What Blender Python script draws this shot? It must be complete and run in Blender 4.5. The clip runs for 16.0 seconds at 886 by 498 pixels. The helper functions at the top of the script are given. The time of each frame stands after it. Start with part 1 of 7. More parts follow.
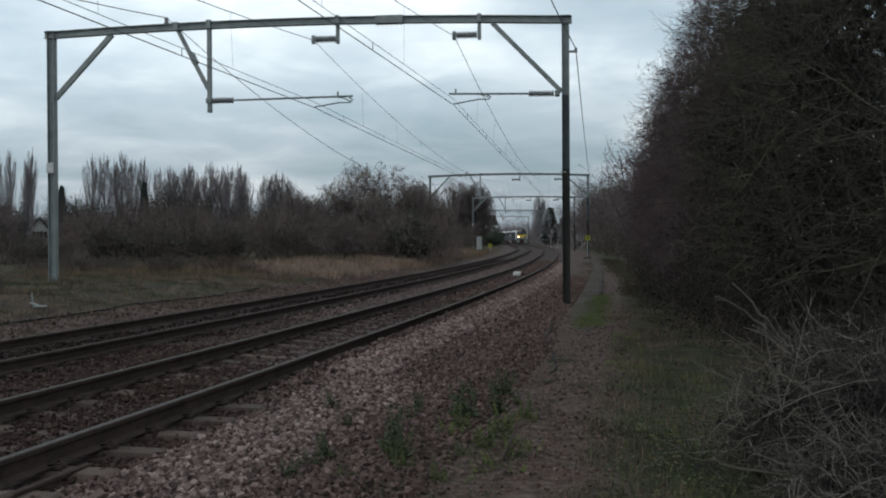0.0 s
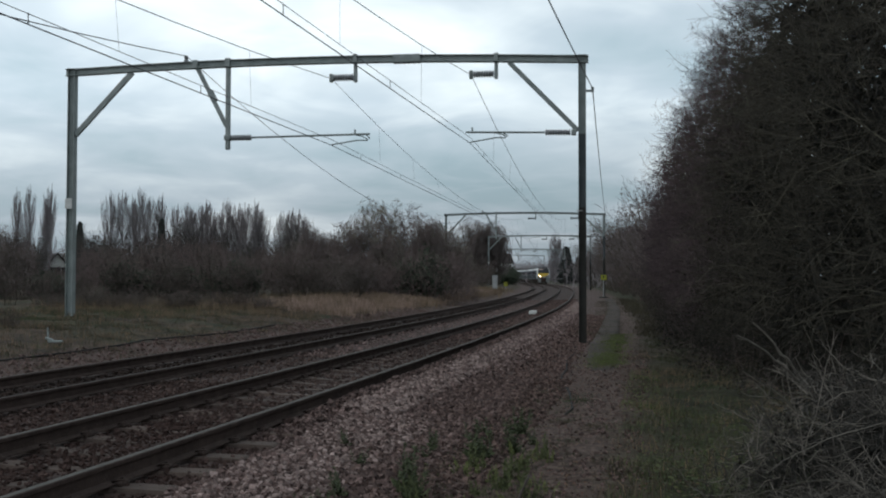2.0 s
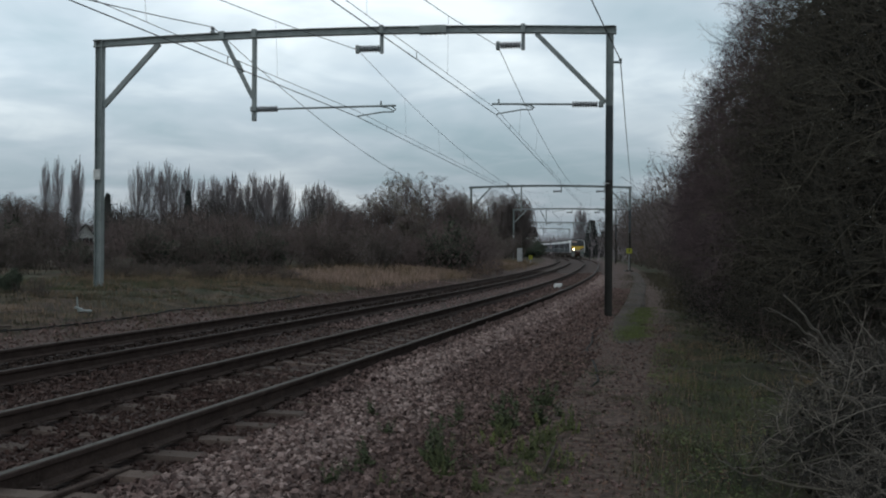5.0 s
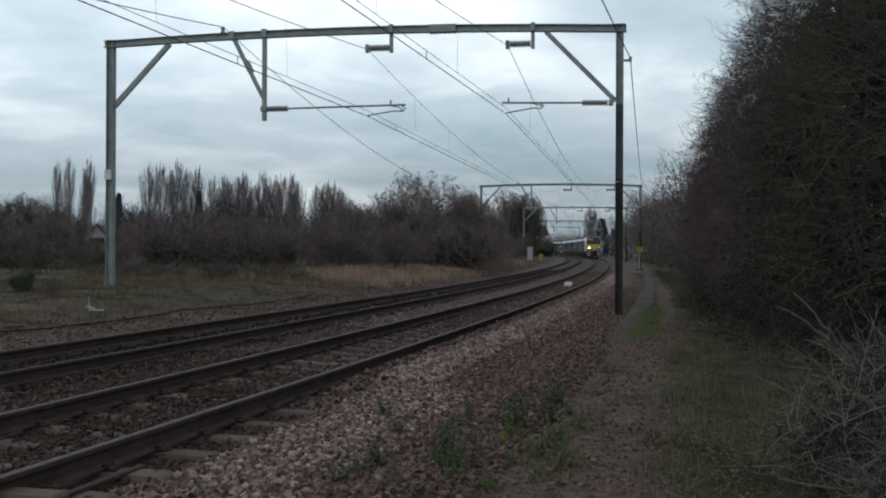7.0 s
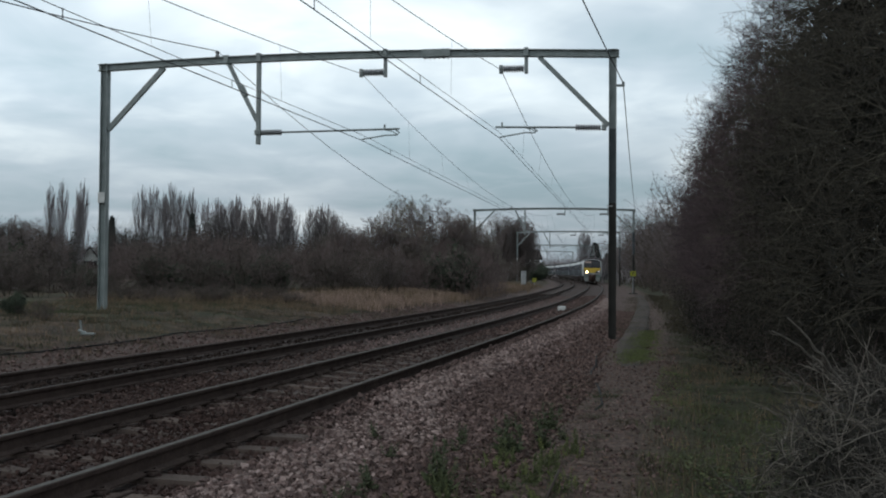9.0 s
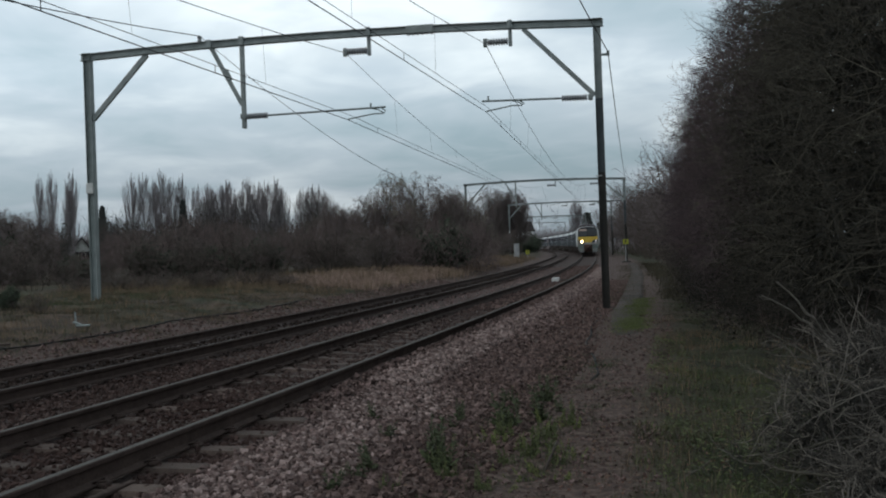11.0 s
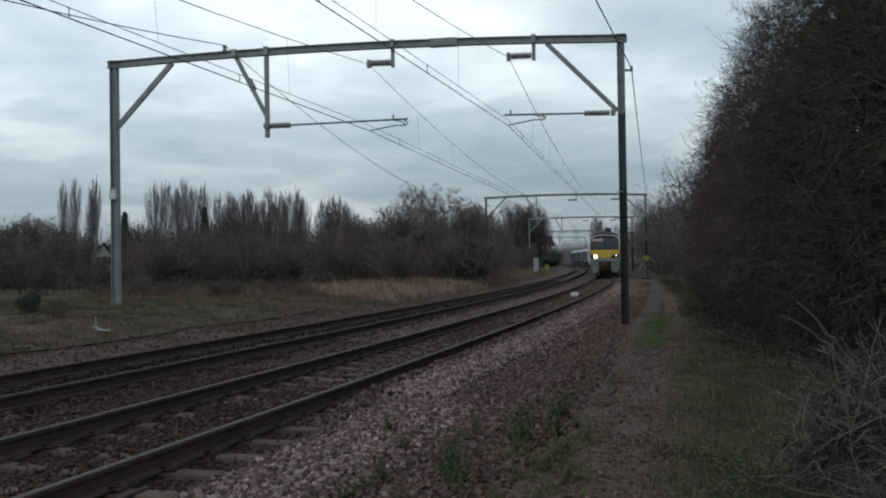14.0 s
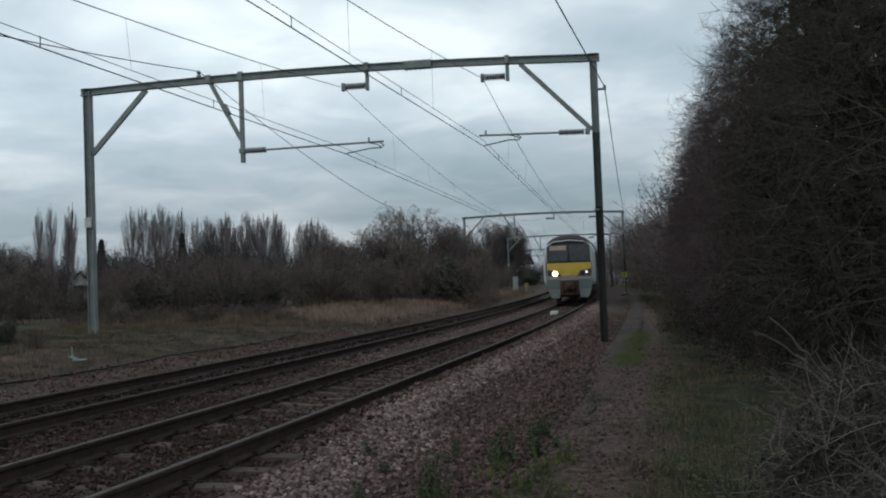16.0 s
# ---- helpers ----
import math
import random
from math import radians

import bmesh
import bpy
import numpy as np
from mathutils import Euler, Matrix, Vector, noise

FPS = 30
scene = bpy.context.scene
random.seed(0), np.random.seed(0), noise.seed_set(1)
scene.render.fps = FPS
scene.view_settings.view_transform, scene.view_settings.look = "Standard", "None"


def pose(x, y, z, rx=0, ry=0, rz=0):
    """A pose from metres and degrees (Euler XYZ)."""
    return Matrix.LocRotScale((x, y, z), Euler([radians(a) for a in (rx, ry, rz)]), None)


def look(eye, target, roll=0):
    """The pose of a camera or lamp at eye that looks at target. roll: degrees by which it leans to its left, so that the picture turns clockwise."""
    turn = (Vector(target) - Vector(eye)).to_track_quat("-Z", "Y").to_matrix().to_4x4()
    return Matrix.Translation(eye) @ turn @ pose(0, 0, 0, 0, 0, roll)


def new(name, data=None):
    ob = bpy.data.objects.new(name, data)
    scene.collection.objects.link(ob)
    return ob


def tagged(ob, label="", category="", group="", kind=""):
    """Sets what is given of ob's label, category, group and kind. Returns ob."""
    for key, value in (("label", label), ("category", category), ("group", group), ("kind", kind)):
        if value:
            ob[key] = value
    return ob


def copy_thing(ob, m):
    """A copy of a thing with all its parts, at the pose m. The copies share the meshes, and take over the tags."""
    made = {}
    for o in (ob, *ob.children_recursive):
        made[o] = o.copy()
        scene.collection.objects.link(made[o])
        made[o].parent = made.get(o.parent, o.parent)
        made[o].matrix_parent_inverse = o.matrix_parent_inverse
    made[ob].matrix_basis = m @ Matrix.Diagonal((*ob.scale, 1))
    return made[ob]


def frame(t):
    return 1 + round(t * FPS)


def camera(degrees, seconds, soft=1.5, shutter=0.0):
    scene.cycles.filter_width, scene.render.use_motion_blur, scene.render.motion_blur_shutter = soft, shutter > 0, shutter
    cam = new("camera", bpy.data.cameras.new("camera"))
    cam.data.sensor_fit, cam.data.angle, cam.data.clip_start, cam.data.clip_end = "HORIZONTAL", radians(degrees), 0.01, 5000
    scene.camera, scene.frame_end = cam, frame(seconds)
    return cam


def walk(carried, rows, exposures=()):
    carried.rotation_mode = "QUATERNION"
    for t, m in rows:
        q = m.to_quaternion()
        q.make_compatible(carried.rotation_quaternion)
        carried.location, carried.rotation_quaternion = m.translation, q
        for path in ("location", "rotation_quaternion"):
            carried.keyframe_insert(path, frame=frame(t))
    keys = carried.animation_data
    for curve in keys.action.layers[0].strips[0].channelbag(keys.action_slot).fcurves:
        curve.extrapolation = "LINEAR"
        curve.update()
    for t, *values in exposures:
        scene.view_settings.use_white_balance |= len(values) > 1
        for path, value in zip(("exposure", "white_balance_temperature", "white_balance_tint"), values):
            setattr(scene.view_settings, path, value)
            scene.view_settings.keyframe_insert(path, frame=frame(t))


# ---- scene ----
# The eye stands in the cess beside a two-track electric railway. z = 0 is the top of the rails.
cam = camera(47.5, 16.0, soft=2.0)


def eye(x, y, z, az, el, roll):
    """Camera pose from its place, azimuth to the right of +y, elevation and lean."""
    a, e = radians(az), radians(el)
    d = Vector((math.sin(a) * math.cos(e), math.cos(a) * math.cos(e), math.sin(e)))
    return look((x, y, z), Vector((x, y, z)) + d * 10, roll)


CAMERA_ROWS = [
    (0.0, 0.023, -0.057, 1.357, 2.856, -0.455, -0.323),
    (0.5, 0.029, -0.036, 1.352, 3.075, 0.231, -0.907),
    (1.0, 0.021, -0.022, 1.346, 2.309, 0.497, -0.253),
    (1.5, 0.021, 0.001, 1.341, 2.015, 1.907, -0.373),
    (2.0, 0.021, -0.003, 1.344, 1.974, 1.734, 0.083),
    (2.5, 0.011, 0.008, 1.335, 0.792, 1.689, 0.16),
    (3.0, 0.002, 0.009, 1.331, 0.071, 1.114, 0.074),
    (3.5, -0.004, 0.001, 1.331, -0.278, 0.635, 0.358),
    (4.0, -0.004, 0.009, 1.324, 0.375, 0.919, 0.648),
    (4.5, -0.003, 0.011, 1.327, 0.623, 0.223, 0.422),
    (7.0, 0.0, 0.0, 1.33, 0.0, 0.116, 0.25),
    (7.5, 0.0, 0.002, 1.33, 0.005, -0.082, 0.521),
    (8.0, 0.003, 0.005, 1.329, 0.305, 0.738, 0.455),
    (8.5, 0.001, 0.012, 1.327, 0.228, 1.638, 0.53),
    (11.0, 0.027, -0.002, 1.348, 0.748, 0.087, -2.041),
    (11.5, 0.03, 0.003, 1.347, 0.451, 0.534, -2.53),
    (12.0, 0.036, -0.001, 1.35, 1.404, 0.637, -2.748),
    (12.5, 0.035, 0.002, 1.348, 0.52, 0.896, -2.121),
    (13.0, 0.034, 0.013, 1.346, 0.454, 1.382, -1.985),
    (13.5, 0.04, -0.008, 1.349, 1.198, 1.672, -1.246),
    (14.0, 0.03, -0.005, 1.35, -0.348, 0.821, -0.869),
    (14.5, 0.032, -0.011, 1.352, -0.054, 1.81, -0.323),
    (15.0, 0.04, -0.014, 1.363, 0.509, 2.34, -0.082),
    (15.5, 0.051, -0.022, 1.365, 0.61, 1.391, -1.128),
    (16.0, 0.063, -0.016, 1.367, 0.856, 1.957, -2.112),
]
walk(cam, [(r[0], eye(*r[1:])) for r in CAMERA_ROWS], [(0.0, 0.08), (0.5, 0.17), (1.0, 0.18), (2.5, 0.0), (4.5, -0.03), (7.5, 0.11), (11.0, -0.03), (12.5, 0.06), (14.5, 0.0), (16.0, -0.08)])

# ---- world and light: a heavy overcast winter afternoon ----
SUN_EL, SUN_AZ = 28.0, 250.0
world = bpy.data.worlds.new("overcast_sky")
scene.world = world
world.use_nodes = True


def overcast(nt):
    n, ln = nt.nodes, nt.links
    n.clear()
    out = n.new("ShaderNodeOutputWorld")
    bg = n.new("ShaderNodeBackground")
    sky = n.new("ShaderNodeTexSky")
    sky.sky_type, sky.sun_disc = "NISHITA", False
    sky.sun_elevation, sky.sun_rotation = radians(SUN_EL), radians(SUN_AZ)
    tc = n.new("ShaderNodeTexCoord")
    sep = n.new("ShaderNodeSeparateXYZ")
    ln.new(tc.outputs["Generated"], sep.inputs[0])
    # project the cloud layer on a flat ceiling, so that the banks thin out toward the horizon
    top = n.new("ShaderNodeMath"); top.operation = "MAXIMUM"; top.inputs[1].default_value = 0.0
    ln.new(sep.outputs["Z"], top.inputs[0])
    add = n.new("ShaderNodeMath"); add.operation = "ADD"; add.inputs[1].default_value = 0.17
    ln.new(top.outputs[0], add.inputs[0])
    dx = n.new("ShaderNodeMath"); dx.operation = "DIVIDE"
    dy = n.new("ShaderNodeMath"); dy.operation = "DIVIDE"
    ln.new(sep.outputs["X"], dx.inputs[0]); ln.new(add.outputs[0], dx.inputs[1])
    ln.new(sep.outputs["Y"], dy.inputs[0]); ln.new(add.outputs[0], dy.inputs[1])
    flat = n.new("ShaderNodeCombineXYZ"); flat.inputs[2].default_value = 4.3
    ln.new(dx.outputs[0], flat.inputs[0]); ln.new(dy.outputs[0], flat.inputs[1])
    big = n.new("ShaderNodeTexNoise")
    big.inputs["Scale"].default_value, big.inputs["Detail"].default_value = 0.7, 5.0
    big.inputs["Roughness"].default_value, big.inputs["Distortion"].default_value = 0.5, 0.35
    ln.new(flat.outputs[0], big.inputs["Vector"])
    ramp = n.new("ShaderNodeValToRGB")
    e = ramp.color_ramp.elements
    e[0].position, e[0].color = 0.33, (0.37, 0.49, 0.55, 1)
    e[1].position, e[1].color = 0.68, (0.862, 0.95, 0.98, 1)
    mid = ramp.color_ramp.elements.new(0.48)
    mid.color = (0.523, 0.62, 0.69, 1)
    fleck = n.new("ShaderNodeTexNoise")
    fleck.inputs["Scale"].default_value, fleck.inputs["Detail"].default_value = 2.6, 4.0
    fleck.inputs["Roughness"].default_value, fleck.inputs["Distortion"].default_value = 0.5, 0.6
    ln.new(flat.outputs[0], fleck.inputs["Vector"])
    bank = n.new("ShaderNodeMath"); bank.operation = "MULTIPLY_ADD"; bank.inputs[1].default_value = 0.38
    ln.new(fleck.outputs["Fac"], bank.inputs[0])
    even = n.new("ShaderNodeMath"); even.operation = "SUBTRACT"; even.inputs[1].default_value = 0.19
    ln.new(big.outputs["Fac"], even.inputs[0]); ln.new(even.outputs[0], bank.inputs[2])
    ln.new(bank.outputs[0], ramp.inputs["Fac"])
    scale = n.new("ShaderNodeMixRGB"); scale.blend_type = "MULTIPLY"; scale.inputs[0].default_value = 1
    scale.inputs[2].default_value = (0.1, 0.1, 0.1, 1)
    ln.new(sky.outputs[0], scale.inputs[1])
    fall = n.new("ShaderNodeValToRGB")
    fall.color_ramp.interpolation = "B_SPLINE"
    f = fall.color_ramp.elements
    f[0].position, f[0].color = 0.0, (0.49, 0.485, 0.515, 1)
    f[1].position, f[1].color = 1.0, (0.95, 0.95, 0.95, 1)
    for at, level in ((0.10, 0.68), (0.22, 1.22), (0.32, 1.38), (0.55, 1.0)):
        f.new(at).color = (level, level, level, 1)
    ln.new(top.outputs[0], fall.inputs["Fac"])
    thick = n.new("ShaderNodeMixRGB"); thick.blend_type = "MULTIPLY"; thick.inputs[0].default_value = 1
    ln.new(ramp.outputs[0], thick.inputs[1]); ln.new(fall.outputs["Color"], thick.inputs[2])
    sunward = n.new("ShaderNodeMapRange")
    sunward.inputs["From Min"].default_value, sunward.inputs["From Max"].default_value = -1.0, 1.0
    sunward.inputs["To Min"].default_value, sunward.inputs["To Max"].default_value = 1.22, 0.78
    ln.new(sep.outputs["X"], sunward.inputs["Value"])
    lit = n.new("ShaderNodeMixRGB"); lit.blend_type = "MULTIPLY"; lit.inputs[0].default_value = 1
    ln.new(thick.outputs[0], lit.inputs[1]); ln.new(sunward.outputs[0], lit.inputs[2])
    mix = n.new("ShaderNodeMixRGB"); mix.inputs[0].default_value = 0.93
    ln.new(scale.outputs[0], mix.inputs[1]); ln.new(lit.outputs[0], mix.inputs[2])
    bg.inputs["Strength"].default_value = 1.2
    ln.new(mix.outputs[0], bg.inputs["Color"]); ln.new(bg.outputs[0], out.inputs["Surface"])


overcast(world.node_tree)
sun = new("sun", bpy.data.lights.new("sun", "SUN"))
sun.data.energy, sun.data.angle, sun.data.color = 0.5, radians(25), (1.0, 0.96, 0.92)
sun.matrix_world = look((60 * math.sin(radians(SUN_AZ)), 60 * math.cos(radians(SUN_AZ)), 55), (0, 0, 0))


# ---- materials ----
def material(name, a, b, rough=0.85, scale=8.0, fine=60.0, bump=0.25, metal=0.0, island=0.0, each=0.0, mid=0.5, soft=0.18, up=0.0, spec=0.3):
    """Two colours mottled at a coarse and a fine scale, with relief; island and each vary pieces; up evens the shading of fine foliage."""
    m = bpy.data.materials.new(name)
    m.use_nodes = True
    n, ln = m.node_tree.nodes, m.node_tree.links
    bsdf = n["Principled BSDF"]
    bsdf.inputs["Roughness"].default_value, bsdf.inputs["Metallic"].default_value = rough, metal
    if metal < 0.5:
        bsdf.inputs["Specular IOR Level"].default_value = spec
    tc = n.new("ShaderNodeTexCoord")
    n1, n2 = n.new("ShaderNodeTexNoise"), n.new("ShaderNodeTexNoise")
    n1.inputs["Scale"].default_value, n1.inputs["Detail"].default_value = scale, 4
    n2.inputs["Scale"].default_value, n2.inputs["Detail"].default_value = fine, 3
    for k in (n1, n2):
        ln.new(tc.outputs["Object"], k.inputs["Vector"])
    blend = n.new("ShaderNodeMath"); blend.operation = "MULTIPLY_ADD"
    blend.inputs[1].default_value = 0.45
    ln.new(n2.outputs["Fac"], blend.inputs[0])
    part_of = n.new("ShaderNodeMath"); part_of.operation = "MULTIPLY"; part_of.inputs[1].default_value = 0.55
    ln.new(n1.outputs["Fac"], part_of.inputs[0])
    ln.new(part_of.outputs[0], blend.inputs[2])
    ramp = n.new("ShaderNodeValToRGB")
    e = ramp.color_ramp.elements
    e[0].position, e[0].color = mid - soft, (*a, 1)
    e[1].position, e[1].color = mid + soft, (*b, 1)
    ln.new(blend.outputs[0], ramp.inputs["Fac"])
    colour = ramp.outputs["Color"]
    for amount, kind in ((island, "island"), (each, "each")):
        if amount:
            src = n.new("ShaderNodeNewGeometry").outputs["Random Per Island"] if kind == "island" else n.new("ShaderNodeObjectInfo").outputs["Random"]
            rng = n.new("ShaderNodeMapRange")
            rng.inputs["To Min"].default_value, rng.inputs["To Max"].default_value = 1 - amount, 1 + amount
            ln.new(src, rng.inputs["Value"])
            hsv = n.new("ShaderNodeHueSaturation")
            ln.new(rng.outputs[0], hsv.inputs["Value"]); ln.new(colour, hsv.inputs["Color"])
            colour = hsv.outputs["Color"]
    ln.new(colour, bsdf.inputs["Base Color"])
    if up:
        keep, lean, even = n.new("ShaderNodeVectorMath"), n.new("ShaderNodeVectorMath"), n.new("ShaderNodeVectorMath")
        keep.operation, lean.operation, even.operation = "SCALE", "ADD", "NORMALIZE"
        keep.inputs["Scale"].default_value, lean.inputs[1].default_value = 1 - up, (0, 0, up)
        ln.new(n.new("ShaderNodeNewGeometry").outputs["Normal"], keep.inputs[0])
        ln.new(keep.outputs[0], lean.inputs[0]); ln.new(lean.outputs[0], even.inputs[0]); ln.new(even.outputs[0], bsdf.inputs["Normal"])
    elif bump:
        bp = n.new("ShaderNodeBump")
        bp.inputs["Strength"].default_value, bp.inputs["Distance"].default_value = bump, 0.02
        ln.new(n2.outputs["Fac"], bp.inputs["Height"]); ln.new(bp.outputs[0], bsdf.inputs["Normal"])
    return m


def glow(name, colour, strength):
    m = bpy.data.materials.new(name)
    m.use_nodes = True
    b = m.node_tree.nodes["Principled BSDF"]
    b.inputs["Base Color"].default_value = (*colour, 1)
    b.inputs["Emission Color"].default_value = (*colour, 1)
    b.inputs["Emission Strength"].default_value = strength
    return m


STONE = material("ballast_stone", (0.0306, 0.01845, 0.01665), (0.18, 0.1242, 0.1116), 0.9, 14, 90, 0.3, island=0.5, spec=0.15)
STONE_MIX = material("mid_tone_ballast_stone", (0.04285, 0.02619, 0.02261), (0.1666, 0.1131, 0.09998), 0.9, 14, 90, 0.3, island=0.45, spec=0.15)
# Paled for far stretches: grazing sheen and haze put into the stone colour.
STONE_SIX = material("distance_paled_ballast_stone", (0.066, 0.044, 0.040), (0.225, 0.160, 0.146), 0.9, 14, 90, 0.3, island=0.4, spec=0.15)
STONE_DIRT = material("earthy_brown_ballast_stone", (0.02656, 0.01631, 0.01425), (0.1304, 0.08694, 0.07487), 0.9, 14, 90, 0.3, island=0.55, spec=0.15)
STONE_SOOT = material("oily_dark_ballast_stone", (0.0132, 0.00936, 0.00792), (0.0444, 0.0294, 0.024), 0.92, 14, 90, 0.3, island=0.5, spec=0.15)
STONE_PALE = material("clean_ballast_stone", (0.1145, 0.08012, 0.07097), (0.2976, 0.2233, 0.2038), 0.9, 14, 90, 0.3, island=0.35, spec=0.15)
STONE_FOUR = material("track_bed_ballast_stone", (0.034, 0.0225, 0.0195), (0.104, 0.071, 0.062), 0.92, 14, 90, 0.3, island=0.4, spec=0.15)
STONE_RUST = material("rust_stained_ballast_stone", (0.0235, 0.0138, 0.0118), (0.064, 0.039, 0.033), 0.92, 14, 90, 0.3, island=0.3, spec=0.15)
CONCRETE = material("weathered_concrete", (0.038, 0.0255, 0.0205), (0.090, 0.064, 0.052), 0.9, 5, 70, 0.35, each=0.25)
RAIL_SIDE = material("rusty_rail_steel", (0.028, 0.0195, 0.0165), (0.070, 0.049, 0.042), 0.95, 6, 50, 0.3, spec=0.15)
RAIL_TOP = material("polished_rail_head", (0.052, 0.047, 0.042), (0.092, 0.085, 0.077), 0.85, 9, 80, 0.05, spec=0.15)
RAIL_DULL = material("dull_rusty_rail_head", (0.025, 0.02, 0.018), (0.05, 0.042, 0.037), 0.98, 9, 80, 0.05)
MOSSY = material("mossy_concrete", (0.022, 0.026, 0.013), (0.072, 0.068, 0.05), 0.95, 4, 30, 0.3, each=0.3)
TROUGH = material("earth_stained_concrete_lid", (0.02215, 0.01622, 0.01266), (0.06646, 0.04905, 0.03956), 0.97, 1.6, 17, 0.5, soft=0.13)
LITTER_RED = material("reddish_leaf_litter", (0.07, 0.028, 0.02), (0.16, 0.075, 0.05), 0.9, 6, 40, 0, island=0.4)
LITTER = material("brown_leaf_litter", (0.045, 0.026, 0.018), (0.13, 0.08, 0.055), 0.9, 6, 40, 0, island=0.5)
SLATE = material("dark_slate_steel", (0.045, 0.052, 0.056), (0.085, 0.094, 0.098), 0.6, 3, 40, 0.15)
GALV = material("weathered_galvanised_steel", (0.15, 0.168, 0.165), (0.285, 0.31, 0.30), 0.6, 3, 40, 0.15, metal=0.15)
TARRED = material("tarred_dark_steel", (0.017, 0.0155, 0.013), (0.046, 0.041, 0.035), 0.6, 3, 40, 0.2)
WIRE = material("weathered_copper_wire", (0.035, 0.04, 0.045), (0.08, 0.085, 0.09), 0.6, 3, 40, 0.0)
PORCELAIN = material("brown_porcelain_insulator", (0.15, 0.155, 0.16), (0.27, 0.275, 0.28), 0.3, 8, 40, 0.0)
TWIG_OLIVE = material("olive_lichened_boughs", (0.03726, 0.03353, 0.02484), (0.1018, 0.09067, 0.06707), 0.95, 2, 20, 0, island=0.5, up=0.4)
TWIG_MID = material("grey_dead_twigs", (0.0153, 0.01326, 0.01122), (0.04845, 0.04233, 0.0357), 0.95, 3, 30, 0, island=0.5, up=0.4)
BARK = material("grey_brown_bark", (0.045, 0.038, 0.032), (0.115, 0.095, 0.075), 0.95, 6, 45, 0.5)
TWIG_DARK = material("dark_hawthorn_twigs", (0.0204, 0.01776, 0.0138), (0.06, 0.0516, 0.0384), 0.95, 2, 20, 0, island=0.6, up=0.4)
TWIG_RED = material("reddish_scrub_twigs", (0.0773, 0.0549, 0.0508), (0.142, 0.1017, 0.0936), 0.95, 1, 20, 0, island=0.25, up=0.6)
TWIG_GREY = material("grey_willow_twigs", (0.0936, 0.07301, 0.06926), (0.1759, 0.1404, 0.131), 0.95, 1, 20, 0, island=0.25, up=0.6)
# Lightened twig colour that stands in for haze on the far hedge.
TWIG_FAR = material("haze_paled_hedge_twigs", (0.080, 0.062, 0.060), (0.135, 0.108, 0.104), 0.95, 1, 20, 0, island=0.25, up=0.6)
TWIG_GREEN = material("olive_willow_twigs", (0.1179, 0.1038, 0.08019), (0.2171, 0.1887, 0.1486), 0.95, 1, 20, 0, island=0.25, up=0.6)
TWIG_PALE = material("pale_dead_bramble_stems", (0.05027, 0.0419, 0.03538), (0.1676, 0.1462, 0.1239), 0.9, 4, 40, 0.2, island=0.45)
# Pale grey bark tone, raised further to imitate distance haze.
POPLAR = material("haze_paled_grey_twigs", (0.1417, 0.1201, 0.1232), (0.231, 0.2002, 0.2002), 0.95, 1, 20, 0, island=0.2, up=0.6)
# Near-black filler leaves: shade inside hedge and bramble, put into the colour.
DARKFILL = material("shade_dark_leaf_fill", (0.0085, 0.0075, 0.0056), (0.023, 0.0195, 0.014), 0.95, 2, 20, 0, island=0.35, up=0.6)
SCRUBLEAF = material("brown_withered_scrub_leaves", (0.050, 0.041, 0.0335), (0.095, 0.077, 0.063), 0.95, 2, 20, 0, island=0.25, up=0.7)
# Lighter than TWIG_DARK, with distance haze mixed into the colour.
BELT = material("dark_ivy_clad_trees", (0.03861, 0.03575, 0.03146), (0.0715, 0.06292, 0.05434), 0.95, 1, 9, 0, island=0.25, up=0.7)
EVERGREEN = material("dark_evergreen_foliage", (0.026, 0.036, 0.0235), (0.070, 0.085, 0.053), 0.9, 2, 20, 0, island=0.35, up=0.6)
CONIFER = material("grey_green_conifer_needles", (0.024, 0.029, 0.026), (0.050, 0.058, 0.052), 0.9, 2, 20, 0, island=0.3, up=0.5)
WEED = material("green_weed_leaves", (0.035, 0.045, 0.0165), (0.095, 0.102, 0.034), 0.8, 6, 40, 0, island=0.3, up=0.5)
MOSS = material("bright_moss", (0.050, 0.064, 0.019), (0.112, 0.130, 0.041), 0.95, 5, 40, 0, island=0.3, up=0.6)
WEED_DARK = material("dark_green_weed_leaves", (0.025, 0.033, 0.014), (0.062, 0.072, 0.030), 0.8, 6, 40, 0, island=0.3, up=0.5)
WEED_PALE = material("yellow_green_weed_leaves", (0.0546, 0.0676, 0.0169), (0.1274, 0.1404, 0.0416), 0.8, 6, 40, 0, island=0.3, up=0.5)
GRASS = material("winter_grass", (0.029, 0.0258, 0.0128), (0.067, 0.053, 0.0283), 0.9, 0.7, 12, 0, island=0.25, up=0.7)
LAWN = material("bright_green_turf", (0.034, 0.044, 0.017), (0.075, 0.088, 0.036), 0.9, 0.9, 12, 0, island=0.2, up=0.7)
STRAW = material("dead_straw_grass", (0.092, 0.061, 0.035), (0.192, 0.131, 0.079), 0.9, 0.6, 12, 0, island=0.25, up=0.7)
STRAW_PALE = material("pale_pinkish_dead_grass", (0.195, 0.127, 0.098), (0.372, 0.252, 0.196), 0.9, 0.6, 12, 0, island=0.25, up=0.7)
GREEN = material("fresh_green_grass", (0.02025, 0.0324, 0.01215), (0.04995, 0.0648, 0.02295), 0.9, 0.9, 12, 0, island=0.25, up=0.7)
CABLE = material("black_rubber_cable", (0.008, 0.008, 0.008), (0.02, 0.02, 0.02), 0.95, 6, 50, 0.1)
